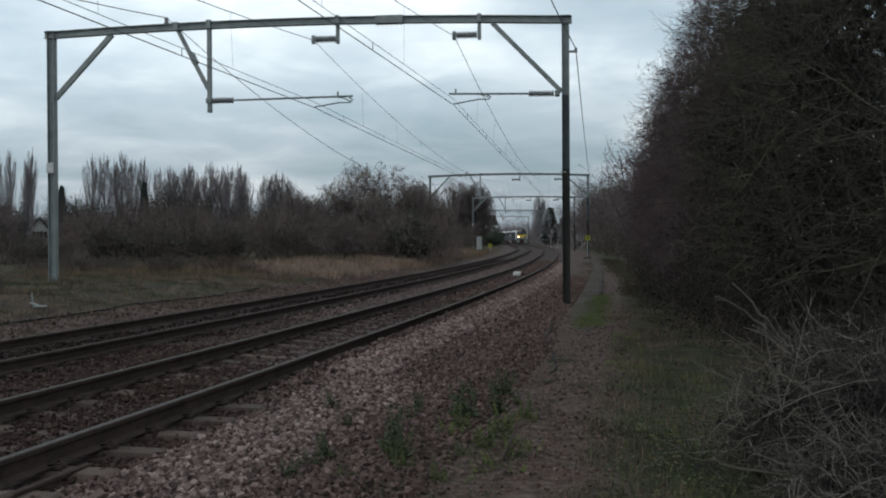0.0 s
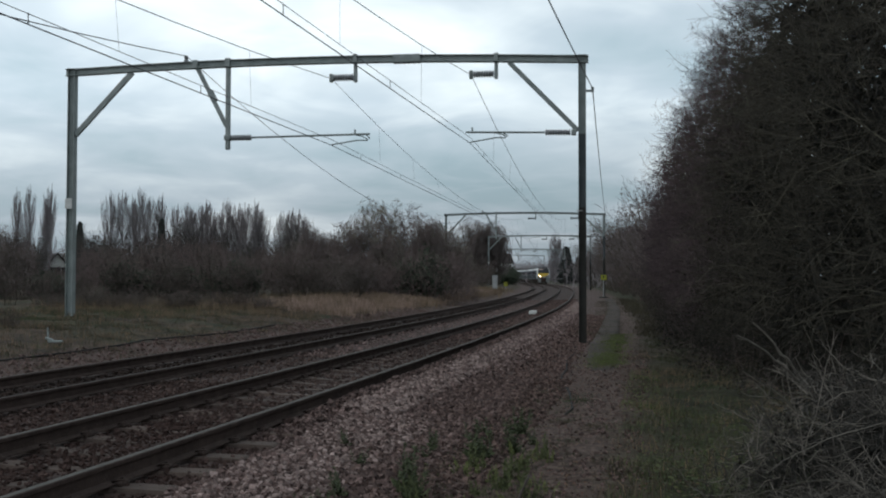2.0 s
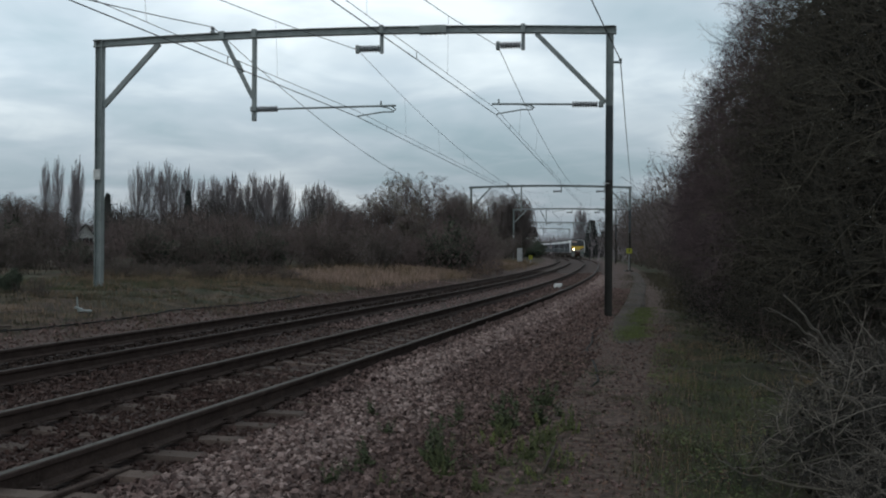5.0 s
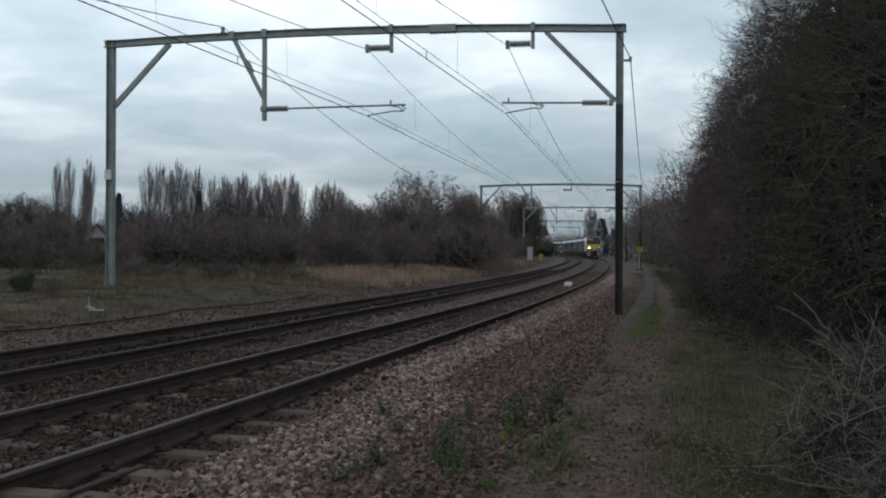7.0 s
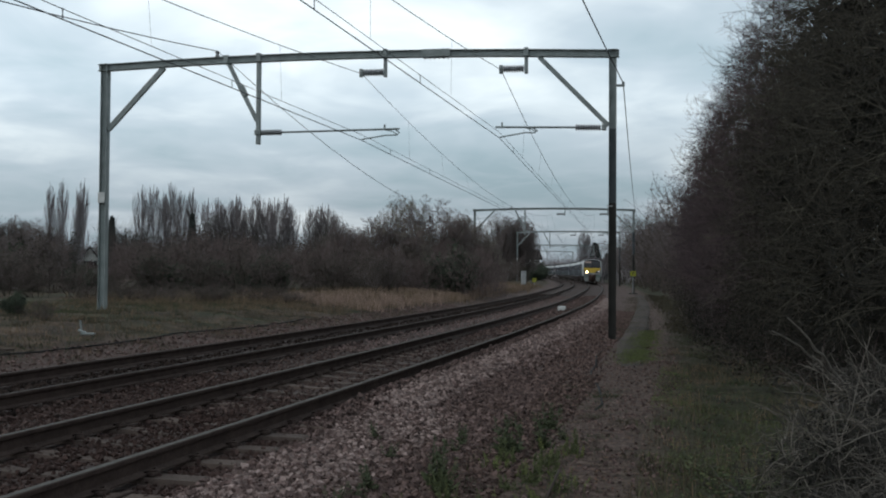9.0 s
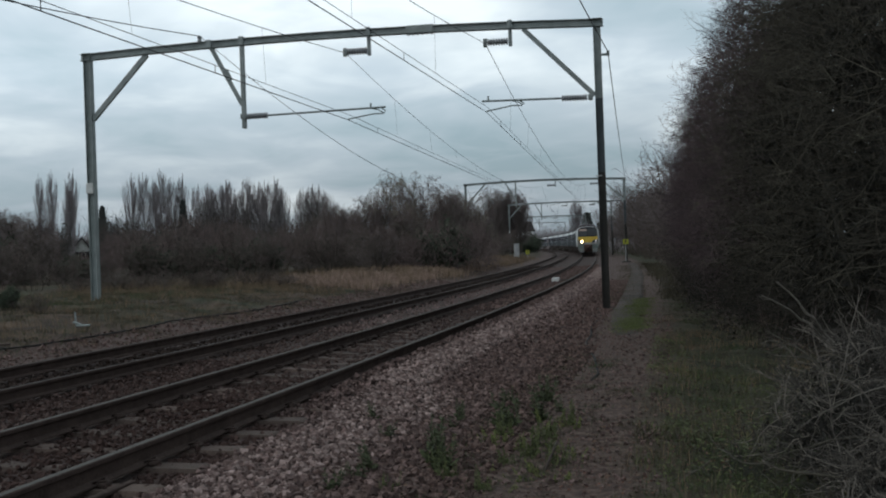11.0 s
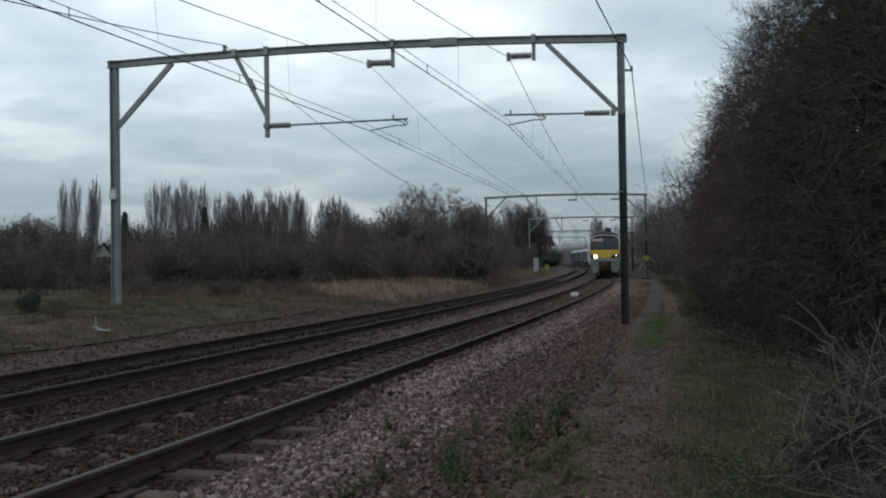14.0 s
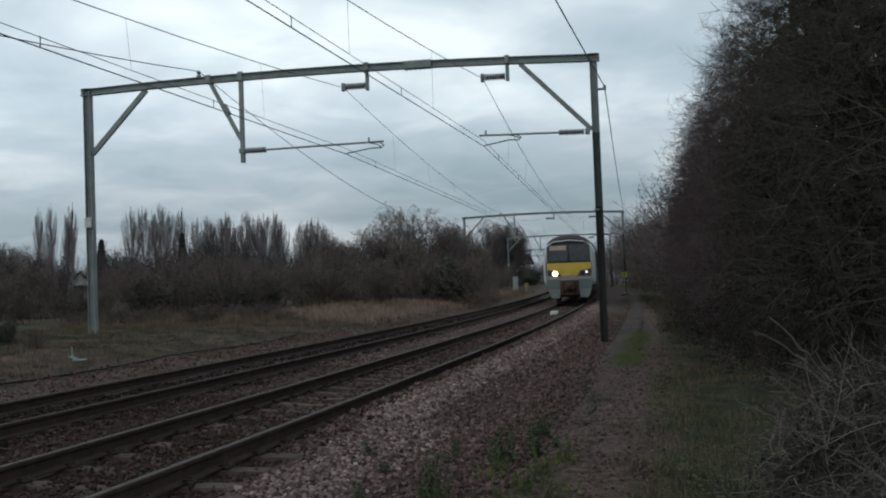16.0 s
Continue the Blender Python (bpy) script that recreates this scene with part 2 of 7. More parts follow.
WHITE_PAINT = material("dirty_white_paint", (0.40, 0.40, 0.385), (0.60, 0.60, 0.58), 0.6, 4, 50, 0.1)
CABINET = material("pale_grey_cabinet_paint", (0.25, 0.25, 0.25), (0.36, 0.36, 0.355), 0.55, 2, 40, 0.08)
YELLOW_SIGN = material("fluorescent_yellow_sign", (0.22, 0.22, 0.025), (0.31, 0.31, 0.035), 0.5, 3, 40, 0.0)
BLACK_PAINT = material("black_paint", (0.012, 0.012, 0.013), (0.025, 0.025, 0.026), 0.5, 3, 40, 0.0)
RENDER_WALL = material("pale_rendered_house_wall", (0.6, 0.59, 0.56), (0.76, 0.75, 0.72), 0.9, 1, 20, 0.1)
TILE = material("dark_roof_tiles", (0.014, 0.0119, 0.0119), (0.035, 0.028, 0.0259), 0.85, 1.5, 9, 0.3, spec=0.08)
TRAIN_GLASS = material("tinted_coach_glass", (0.012, 0.014, 0.018), (0.025, 0.028, 0.033), 0.25, 2, 20, 0.0, spec=0.1)
GLASS_DARK = material("dark_window_glass", (0.012, 0.014, 0.016), (0.025, 0.028, 0.03), 0.08, 2, 20, 0.0)
# Base colour greyed to imitate the sky's reflection in the windscreens.
CAB_GLASS = material("sky_greyed_cab_glass", (0.05, 0.052, 0.056), (0.09, 0.092, 0.097), 0.12, 2, 20, 0.0)
TWIG_PURPLE = material("purple_brown_hawthorn_twigs", (0.03564, 0.02426, 0.02574), (0.09108, 0.06435, 0.06633), 0.95, 2, 20, 0, island=0.6, up=0.4)
TRAIN_WHITE = material("off_white_train_paint", (0.42, 0.43, 0.43), (0.56, 0.57, 0.56), 0.4, 1, 20, 0.02)
TRAIN_GREY = material("grey_lilac_train_paint", (0.04, 0.046, 0.05), (0.07, 0.076, 0.082), 0.7, 1, 20, 0.02, spec=0.08)
TRAIN_BLUE = material("dark_blue_train_band", (0.016, 0.02, 0.034), (0.03, 0.036, 0.055), 0.6, 1, 20, 0.02, spec=0.08)
TRAIN_YELLOW = material("warning_yellow_paint", (0.47, 0.315, 0.045), (0.62, 0.43, 0.075), 0.42, 2, 20, 0.02)
TRAIN_ROOF = material("sooty_train_roof", (0.036, 0.029, 0.031), (0.07, 0.058, 0.062), 0.7, 1, 20, 0.05, spec=0.08)
TRAIN_SKIRT = material("green_grey_valance_paint", (0.15, 0.155, 0.15), (0.26, 0.265, 0.255), 0.55, 2, 20, 0.05)
CLUSTER = material("dark_grey_lamp_housing", (0.05, 0.052, 0.06), (0.09, 0.092, 0.10), 0.4, 3, 30, 0.0)
BUMPER = material("pale_worn_bumper_paint", (0.20, 0.19, 0.18), (0.34, 0.32, 0.30), 0.6, 3, 30, 0.05)
DARK_GREEN = material("worn_grey_green_valance_paint", (0.085, 0.105, 0.098), (0.15, 0.175, 0.165), 0.45, 2, 20, 0.02)
COUPLER = material("rusty_brown_coupler_steel", (0.028, 0.016, 0.013), (0.085, 0.045, 0.034), 0.8, 5, 40, 0.2)
UNDER = material("brake_dust_underframe", (0.025, 0.019, 0.016), (0.065, 0.048, 0.04), 0.85, 3, 30, 0.15)
BLIND = material("pinkish_cab_blind", (0.36, 0.27, 0.23), (0.45, 0.34, 0.3), 0.8, 3, 30, 0.0)
HEADLIGHT = glow("lit_headlight", (1.0, 0.72, 0.38), 12.0)
MARKER = glow("lit_marker_light", (1.0, 0.94, 1.0), 2.0)


def ground_material():
    """Bands that run with the line (field grass, ballast, trodden cess, verge), with ragged noisy borders."""
    m = bpy.data.materials.new("lineside_ground")
    m.use_nodes = True
    n, ln = m.node_tree.nodes, m.node_tree.links
    bsdf = n["Principled BSDF"]
    bsdf.inputs["Roughness"].default_value, bsdf.inputs["Specular IOR Level"].default_value = 0.95, 0.2
    tc = n.new("ShaderNodeTexCoord")

    def tex(scale, detail=4):
        k = n.new("ShaderNodeTexNoise")
        k.inputs["Scale"].default_value, k.inputs["Detail"].default_value = scale, detail
        ln.new(tc.outputs["Object"], k.inputs["Vector"])
        return k.outputs["Fac"]

    def ramp(fac, *stops):
        r = n.new("ShaderNodeValToRGB")
        e = r.color_ramp.elements
        e[0].position, e[0].color = stops[0][0], (*stops[0][1], 1)
        e[1].position, e[1].color = stops[-1][0], (*stops[-1][1], 1)
        for p, c in stops[1:-1]:
            e.new(p).color = (*c, 1)
        ln.new(fac, r.inputs["Fac"])
        return r.outputs["Color"]

    at = n.new("ShaderNodeAttribute")
    at.attribute_name = "off"
    wob = n.new("ShaderNodeMath"); wob.operation = "MULTIPLY_ADD"
    wob.inputs[1].default_value = 1.5
    ln.new(tex(1.1, 5), wob.inputs[0])
    less = n.new("ShaderNodeMath"); less.operation = "SUBTRACT"; less.inputs[1].default_value = 0.75
    ln.new(at.outputs["Fac"], less.inputs[0])
    ln.new(less.outputs[0], wob.inputs[2])

    def step(lo, hi):
        r = n.new("ShaderNodeMapRange")
        r.inputs["From Min"].default_value, r.inputs["From Max"].default_value = lo, hi
        ln.new(wob.outputs[0], r.inputs["Value"])
        return r.outputs[0]

    def mix(fac, a, b):
        k = n.new("ShaderNodeMixRGB")
        ln.new(fac, k.inputs[0]); ln.new(a, k.inputs[1]); ln.new(b, k.inputs[2])
        return k.outputs[0]

    lush = ramp(tex(1.3, 8), (0.30, (0.013, 0.016, 0.007)), (0.5, (0.028, 0.030, 0.013)), (0.7, (0.050, 0.044, 0.022)))
    sere = ramp(tex(1.9, 8), (0.30, (0.020, 0.0135, 0.009)), (0.5, (0.050, 0.032, 0.021)), (0.7, (0.098, 0.064, 0.041)))
    patch = n.new("ShaderNodeMapRange")
    patch.inputs["From Min"].default_value, patch.inputs["From Max"].default_value = 0.40, 0.56
    ln.new(tex(0.33, 5), patch.inputs["Value"])
    field = mix(patch.outputs[0], lush, sere)
    shoulder = ramp(tex(15, 5), (0.3, (0.0322, 0.0207, 0.01725)), (0.52, (0.0713, 0.04715, 0.04025)), (0.72, (0.138, 0.0966, 0.08395)))
    ballast = ramp(tex(19, 5), (0.3, (0.03045, 0.02001, 0.01667)), (0.52, (0.0725, 0.04785, 0.0406)), (0.72, (0.1421, 0.0986, 0.08555)))
    soot = ramp(tex(19, 5), (0.3, (0.01757, 0.0119, 0.01029)), (0.52, (0.04166, 0.02728, 0.02331)), (0.72, (0.08333, 0.0558, 0.04712)))
    cess = ramp(tex(11, 8), (0.3, (0.0299, 0.01955, 0.01552)), (0.5, (0.0644, 0.04255, 0.0345)), (0.7, (0.115, 0.08165, 0.06785)))
    verge = ramp(tex(2.3, 7), (0.3, (0.014, 0.013, 0.008)), (0.5, (0.030, 0.031, 0.014)), (0.7, (0.054, 0.042, 0.028)))
    c = mix(step(-6.4, -5.9), field, shoulder)
    c = mix(step(-4.9, -4.5), c, soot)
    c = mix(step(0.95, 1.45), c, ballast)
    c = mix(step(2.6, 3.6), c, cess)
    c = mix(step(4.1, 4.9), c, verge)
    ln.new(c, bsdf.inputs["Base Color"])
    bp = n.new("ShaderNodeBump")
    bp.inputs["Strength"].default_value, bp.inputs["Distance"].default_value = 0.6, 0.04
    ln.new(tex(24, 5), bp.inputs["Height"]); ln.new(bp.outputs[0], bsdf.inputs["Normal"])
    return m


GROUND = ground_material()


# ---- mesh helpers ----
class Shape:
    """Collects vertices and faces of one mesh."""

    def __init__(self):
        self.v, self.f = [], []

    def add(self, verts, faces):
        k = len(self.v)
        self.v += [tuple(p) for p in verts]
        self.f += [tuple(i + k for i in q) for q in faces]
        return self

    def box(self, c, size, turn=None, chamfer=0.0):
        x, y, z = (s / 2 for s in size)
        if chamfer:
            t = bmesh.new()
            bmesh.ops.create_cube(t, size=1, matrix=Matrix.Diagonal((*size, 1)))
            bmesh.ops.bevel(t, geom=t.edges[:], offset=chamfer, segments=1, affect="EDGES")
            vs, fs = [v.co.copy() for v in t.verts], []
            t.verts.index_update()
            fs = [[v.index for v in q.verts] for q in t.faces]
            t.free()
        else:
            vs = [Vector((i * x, j * y, k * z)) for i in (-1, 1) for j in (-1, 1) for k in (-1, 1)]
            fs = [(0, 1, 3, 2), (4, 6, 7, 5), (0, 4, 5, 1), (2, 3, 7, 6), (0, 2, 6, 4), (1, 5, 7, 3)]
        if turn is not None:
            vs = [turn @ v for v in vs]
        return self.add([v + Vector(c) for v in vs], fs)

    def bar(self, a, b, w, h, chamfer=0.0):
        """A rectangular bar from a to b; w across, h in the vertical plane."""
        a, b = Vector(a), Vector(b)
        d = b - a
        q = d.to_track_quat("X", "Z").to_matrix()
        return self.box((a + b) / 2, (d.length, w, h), q, chamfer)

    def tube(self, pts, r, n=6, r2=None):
        pts = [Vector(p) for p in pts]
        r2 = r if r2 is None else r2
        rings = []
        for i, p in enumerate(pts):
            d = (pts[min(i + 1, len(pts) - 1)] - pts[max(i - 1, 0)]).normalized()
            u = d.cross(Vector((0, 0, 1)) if abs(d.z) < 0.9 else Vector((1, 0, 0))).normalized()
            w = d.cross(u)
            rr = r + (r2 - r) * i / max(1, len(pts) - 1)
            rings.append([p + (u * math.cos(k * 2 * math.pi / n) + w * math.sin(k * 2 * math.pi / n)) * rr for k in range(n)])
        vs = [v for ring in rings for v in ring]
        fs = [(i * n + k, i * n + (k + 1) % n, (i + 1) * n + (k + 1) % n, (i + 1) * n + k) for i in range(len(pts) - 1) for k in range(n)]
        fs += [tuple(reversed(range(n))), tuple((len(pts) - 1) * n + k for k in range(n))]
        return self.add(vs, fs)

    def lathe(self, a, b, radii, n=8):
        """Rings of the given radii at even steps from a to b."""
        a, b = Vector(a), Vector(b)
        d = (b - a).normalized()
        u = d.cross(Vector((0, 0, 1)) if abs(d.z) < 0.9 else Vector((1, 0, 0))).normalized()
        w = d.cross(u)
        m = len(radii)
        vs = [a + (b - a) * i / (m - 1) + (u * math.cos(k * 2 * math.pi / n) + w * math.sin(k * 2 * math.pi / n)) * r for i, r in enumerate(radii) for k in range(n)]
        fs = [(i * n + k, i * n + (k + 1) % n, (i + 1) * n + (k + 1) % n, (i + 1) * n + k) for i in range(m - 1) for k in range(n)]
        fs += [tuple(reversed(range(n))), tuple((m - 1) * n + k for k in range(n))]
        return self.add(vs, fs)

    def mesh(self, name, mat, smooth=False):
        me = bpy.data.meshes.new(name)
        me.from_pydata(self.v, [], self.f)
        me.materials.append(mat)
        if smooth:
            for p in me.polygons:
                p.use_smooth = True
        return me


def part(name, shape, mat, parent=None, label="", smooth=False):
    ob = new(name, shape.mesh(name, mat, smooth) if isinstance(shape, Shape) else shape)
    ob.parent = parent
    return tagged(ob, label)


def raw_mesh(name, verts, faces, mats, index=None, flat=False):
    """A mesh from numpy arrays: faces all with the same number of corners."""
    me = bpy.data.meshes.new(name)
    v, f = np.asarray(verts, np.float32), np.asarray(faces, np.int32)
    me.vertices.add(len(v)); me.vertices.foreach_set("co", v.ravel())
    me.loops.add(f.size); me.loops.foreach_set("vertex_index", f.ravel())
    me.polygons.add(len(f)); me.polygons.foreach_set("loop_start", np.arange(len(f), dtype=np.int32) * f.shape[1])
    for m in mats:
        me.materials.append(m)
    if index is not None:
        me.polygons.foreach_set("material_index", np.asarray(index, np.int32))
    me.update(calc_edges=True)
    if flat:
        me.shade_flat()
    return me


# ---- the line: a gentle left-hand curve ----
KNOTS = (-15, 20, 50, 90, 130, 170, 220, 300, 420)
CURV = (0.0004, 0.00135, 0.00128, 0.00021, 0.00112, 0.00087, 0.00040, 0.0008, 0.0008)
STEP = 0.25
SS = np.arange(-80, 480, STEP)
_k = np.interp(SS, KNOTS, CURV) * (SS > -20) * (SS < 440)
_i5 = int(round((5 - SS[0]) / STEP))
_h = np.cumsum(_k) * STEP
HH = 0.2552 - (_h - _h[_i5])
XX, YY = np.cumsum(np.sin(HH)) * STEP, np.cumsum(np.cos(HH)) * STEP
XX, YY = XX - XX[_i5] - 3.588, YY - YY[_i5] + 5
FAR_TRACK = -3.336
TRACK_END = 430


def rise(s):
    """The line climbs gently beyond the second portal."""
    d = np.asarray(s, float) - 75
    return 0.0032 * (np.sqrt(d * d + 500) + d) / 2 * np.clip((900 - d) / 500, 0, 1) - 0.002


def line(s, off=0.0, z=0.0):
    """The point at s metres along the near track, off metres to its right."""
    x, y, h = np.interp(s, SS, XX), np.interp(s, SS, YY), np.interp(s, SS, HH)
    return Vector((x + math.cos(h) * off, y - math.sin(h) * off, z + float(rise(s))))


def heading(s):
    return float(np.interp(s, SS, HH))


def offset_of(x, y):
    xc = np.interp(y, YY, XX, left=0, right=0)
    xc = np.where(y < YY[0], XX[0] + (y - YY[0]) * np.tan(HH[0]), xc)
    xc = np.where(y > YY[-1], XX[-1] + (y - YY[-1]) * np.tan(HH[-1]), xc)
    return (x - xc) * np.cos(np.interp(y, YY, HH))


PROFILE_O = (-1600, -30, -16, -10, -7.5, -6.2, -5.4, -4.75, 1.45, 1.75, 2.7, 3.4, 4.4, 5.2, 7.0, 10, 1600)
PROFILE_Z = (0.6, 0.5, 0.42, 0.30, 0.16, 0.0, -0.17, -0.205, -0.205, -0.215, -0.27, -0.265, -0.25, -0.31, -0.22, -0.1, 0.1)


def ground_z(x, y):
    """Height of the ground: formation, shoulders, cess and banks, slightly uneven off the ballast."""
    x, y = np.asarray(x, float), np.asarray(y, float)
    o = offset_of(x, y)
    z = np.interp(o, PROFILE_O, PROFILE_Z) + rise(np.interp(y, YY, SS))
    along = np.clip((np.interp(y, YY, SS) - 9.0) / 4.0, 0, 1)
    z = z + 0.10 * along * along * (3 - 2 * along) * np.interp(o, (0.70, 0.95, 1.5, 2.3), (0, 1, 1, 0))
    rough = np.clip((np.abs(o + 1.6) - 3.4) / 3, 0.12, 1) * np.clip(200 / (np.abs(y) + 1), 0, 1)
    z = z + rough * (0.035 * np.sin(x * 1.7 + 0.6 * np.sin(y * 0.9)) * np.cos(y * 1.3 + 0.8 * np.sin(x * 0.7)) + 0.02 * np.sin(x * 4.1 + y * 2.3))
    return z


def gz(x, y):
    return float(ground_z(x, y))


def build_ground():
    ys = np.concatenate([[-1600, -700, -300, -120], np.arange(-60, 0, 4), np.arange(0, 60, 0.5), np.arange(60, 130, 1.5), np.arange(130, 420, 5), [480, 600, 800, 1100, 1600, 2600]])
    os_ = np.concatenate([[-1600, -800, -400, -200, -120, -70, -45], np.arange(-30, -8, 1.0), np.arange(-8, 0.7, 0.25), np.arange(0.7, 2.5, 0.1), np.arange(2.5, 8, 0.25), np.arange(8, 20, 1.0), [24, 32, 45, 70, 120, 200, 400, 800, 1600]])
    xc = np.interp(ys, YY, XX)
    xc = np.where(ys < YY[0], XX[0] + (ys - YY[0]) * np.tan(HH[0]), xc)
    xc = np.where(ys > YY[-1], XX[-1] + (ys - YY[-1]) * np.tan(HH[-1]), xc)
    ch = np.cos(np.interp(ys, YY, HH))
    X = xc[:, None] + os_[None, :] / ch[:, None]
    Y = np.repeat(ys[:, None], len(os_), 1)
    Z = ground_z(X, Y)
    V = np.stack([X, Y, Z], -1).reshape(-1, 3)
    r, c = len(ys), len(os_)
    a = (np.arange(r - 1)[:, None] * c + np.arange(c - 1)[None, :]).ravel()
    F = np.stack([a, a + 1, a + c + 1, a + c], 1)
    me = raw_mesh("ground", V, F, [GROUND])
    at = me.attributes.new("off", "FLOAT", "POINT")
    at.data.foreach_set("value", np.repeat(os_[None, :], r, 0).ravel().astype(np.float32))
    for p in me.polygons:
        p.use_smooth = True
    return tagged(new("ground", me), "uneven lineside ground of ballast, trodden cess and winter grass", "ground", kind="structure")


build_ground()


# ---- tracks ----
RAIL_PROFILE = ((-0.070, -0.159), (0.070, -0.159), (0.070, -0.148), (0.012, -0.130), (0.009, -0.050), (0.035, -0.036), (0.036, -0.010), (0.028, -0.002), (0.011, -0.0006), (-0.010, -0.0006), (-0.028, -0.002), (-0.036, -0.010), (-0.035, -0.036), (-0.009, -0.050), (-0.012, -0.130), (-0.070, -0.148))


def rail_mesh(off, top):
    s = np.concatenate([np.arange(-40, 60, 1.0), np.arange(60, TRACK_END + 1, 3.0)])
    V = [line(t, off + a, b) for t in s for a, b in RAIL_PROFILE]
    n = len(RAIL_PROFILE)
    F = [(i * n + k, i * n + (k + 1) % n, (i + 1) * n + (k + 1) % n, (i + 1) * n + k) for i in range(len(s) - 1) for k in range(n)]
    idx = [1 if k in (7, 8, 9) else 0 for i in range(len(s) - 1) for k in range(n)]
    return raw_mesh("rail", V, F, [RAIL_SIDE, top], idx, True)


def sleeper_shape():
    """A concrete sleeper with battered sides, dished in the middle under the rails' seats."""
    sh = Shape()
    xs = (-1.25, -1.22, -0.95, -0.55, -0.2, 0.2, 0.55, 0.95, 1.22, 1.25)
    top = (-0.185, -0.172, -0.171, -0.171, -0.196, -0.196, -0.171, -0.171, -0.172, -0.185)
    V, n = [], 6
    for x, z in zip(xs, top):
        w = 0.10 if abs(x) > 0.4 else 0.085
        V += [(x, -0.135, -0.38), (x, -0.13, z - 0.05), (x, -w, z), (x, w, z), (x, 0.13, z - 0.05), (x, 0.135, -0.38)]
    F = [(i * n + k, i * n + k + 1, (i + 1) * n + k + 1, (i + 1) * n + k) for i in range(len(xs) - 1) for k in range(n - 1)]
    F += [tuple(range(n)), tuple(reversed(range((len(xs) - 1) * n, len(xs) * n)))]
    return sh.add(V, F)


def clip_shape():
    """A bent spring clip on its shoulder beside the rail's foot."""
    sh = Shape().box((0.10, 0, -0.152), (0.05, 0.12, 0.035), chamfer=0.008)
    return sh.tube([(0.045, -0.05, -0.138), (0.09, -0.055, -0.122), (0.12, -0.01, -0.13), (0.09, 0.035, -0.12), (0.045, 0.04, -0.138)], 0.009, 4)


def build_track(off, first, label, head):
    thing = tagged(new("railway_track"), label, "track", "parallel running tracks")
    part("rail", rail_mesh(off + 0.7525, head), RAIL_SIDE, thing, "rusty rail with a polished head")
    part("rail", rail_mesh(off - 0.7525, head), RAIL_SIDE, thing, "rusty rail with a polished head")
    base = sleeper_shape().mesh("sleeper", STONE_SOOT if off else CONCRETE)
    clip = clip_shape().mesh("rail_clip", RAIL_SIDE, True)
    lo, hi = 4.0, 110.0
    s, rest_v, rest_f = first - 66 * 0.665, [], []
    v0 = np.array([v.co for v in base.vertices])
    f0 = [tuple(p.vertices) for p in base.polygons]
    while s < TRACK_END - 1:
        sunk = 0.032 if off else 0.045 * min(1.0, max(0.0, (s - 18) / 10))
        m = Matrix.Translation(line(s, off, -sunk)) @ Matrix.Rotation(-heading(s), 4, "Z")
        if lo < s < hi:
            sl = part("sleeper", base, None, thing)
            sl.matrix_basis = m @ pose(0, 0, random.uniform(-0.004, 0.004), 0, 0, random.uniform(-0.6, 0.6))
            if s < 24 and off == 0:
                for x, turn in ((0.7525, 0), (0.7525, 180), (-0.7525, 0), (-0.7525, 180)):
                    c = part("rail_clip", clip, None, sl)
                    c.matrix_basis = pose(x, 0, 0, 0, 0, turn)
        else:
            k = len(rest_v)
            rest_v += [m @ Vector(v) for v in v0]
            rest_f += [tuple(i + k for i in q) for q in f0]
        s += 0.665
    far = part("distant_sleepers", Shape().add(rest_v, rest_f), STONE_SOOT if off else CONCRETE, thing)
    far["kind"] = "stuff"
    return thing


build_track(0.0, 7.12, "near running line of rusty rails on concrete sleepers in ballast", RAIL_TOP)
build_track(FAR_TRACK, 7.3, "far running line of dull rusty rails on dirty sleepers in ballast", RAIL_DULL)


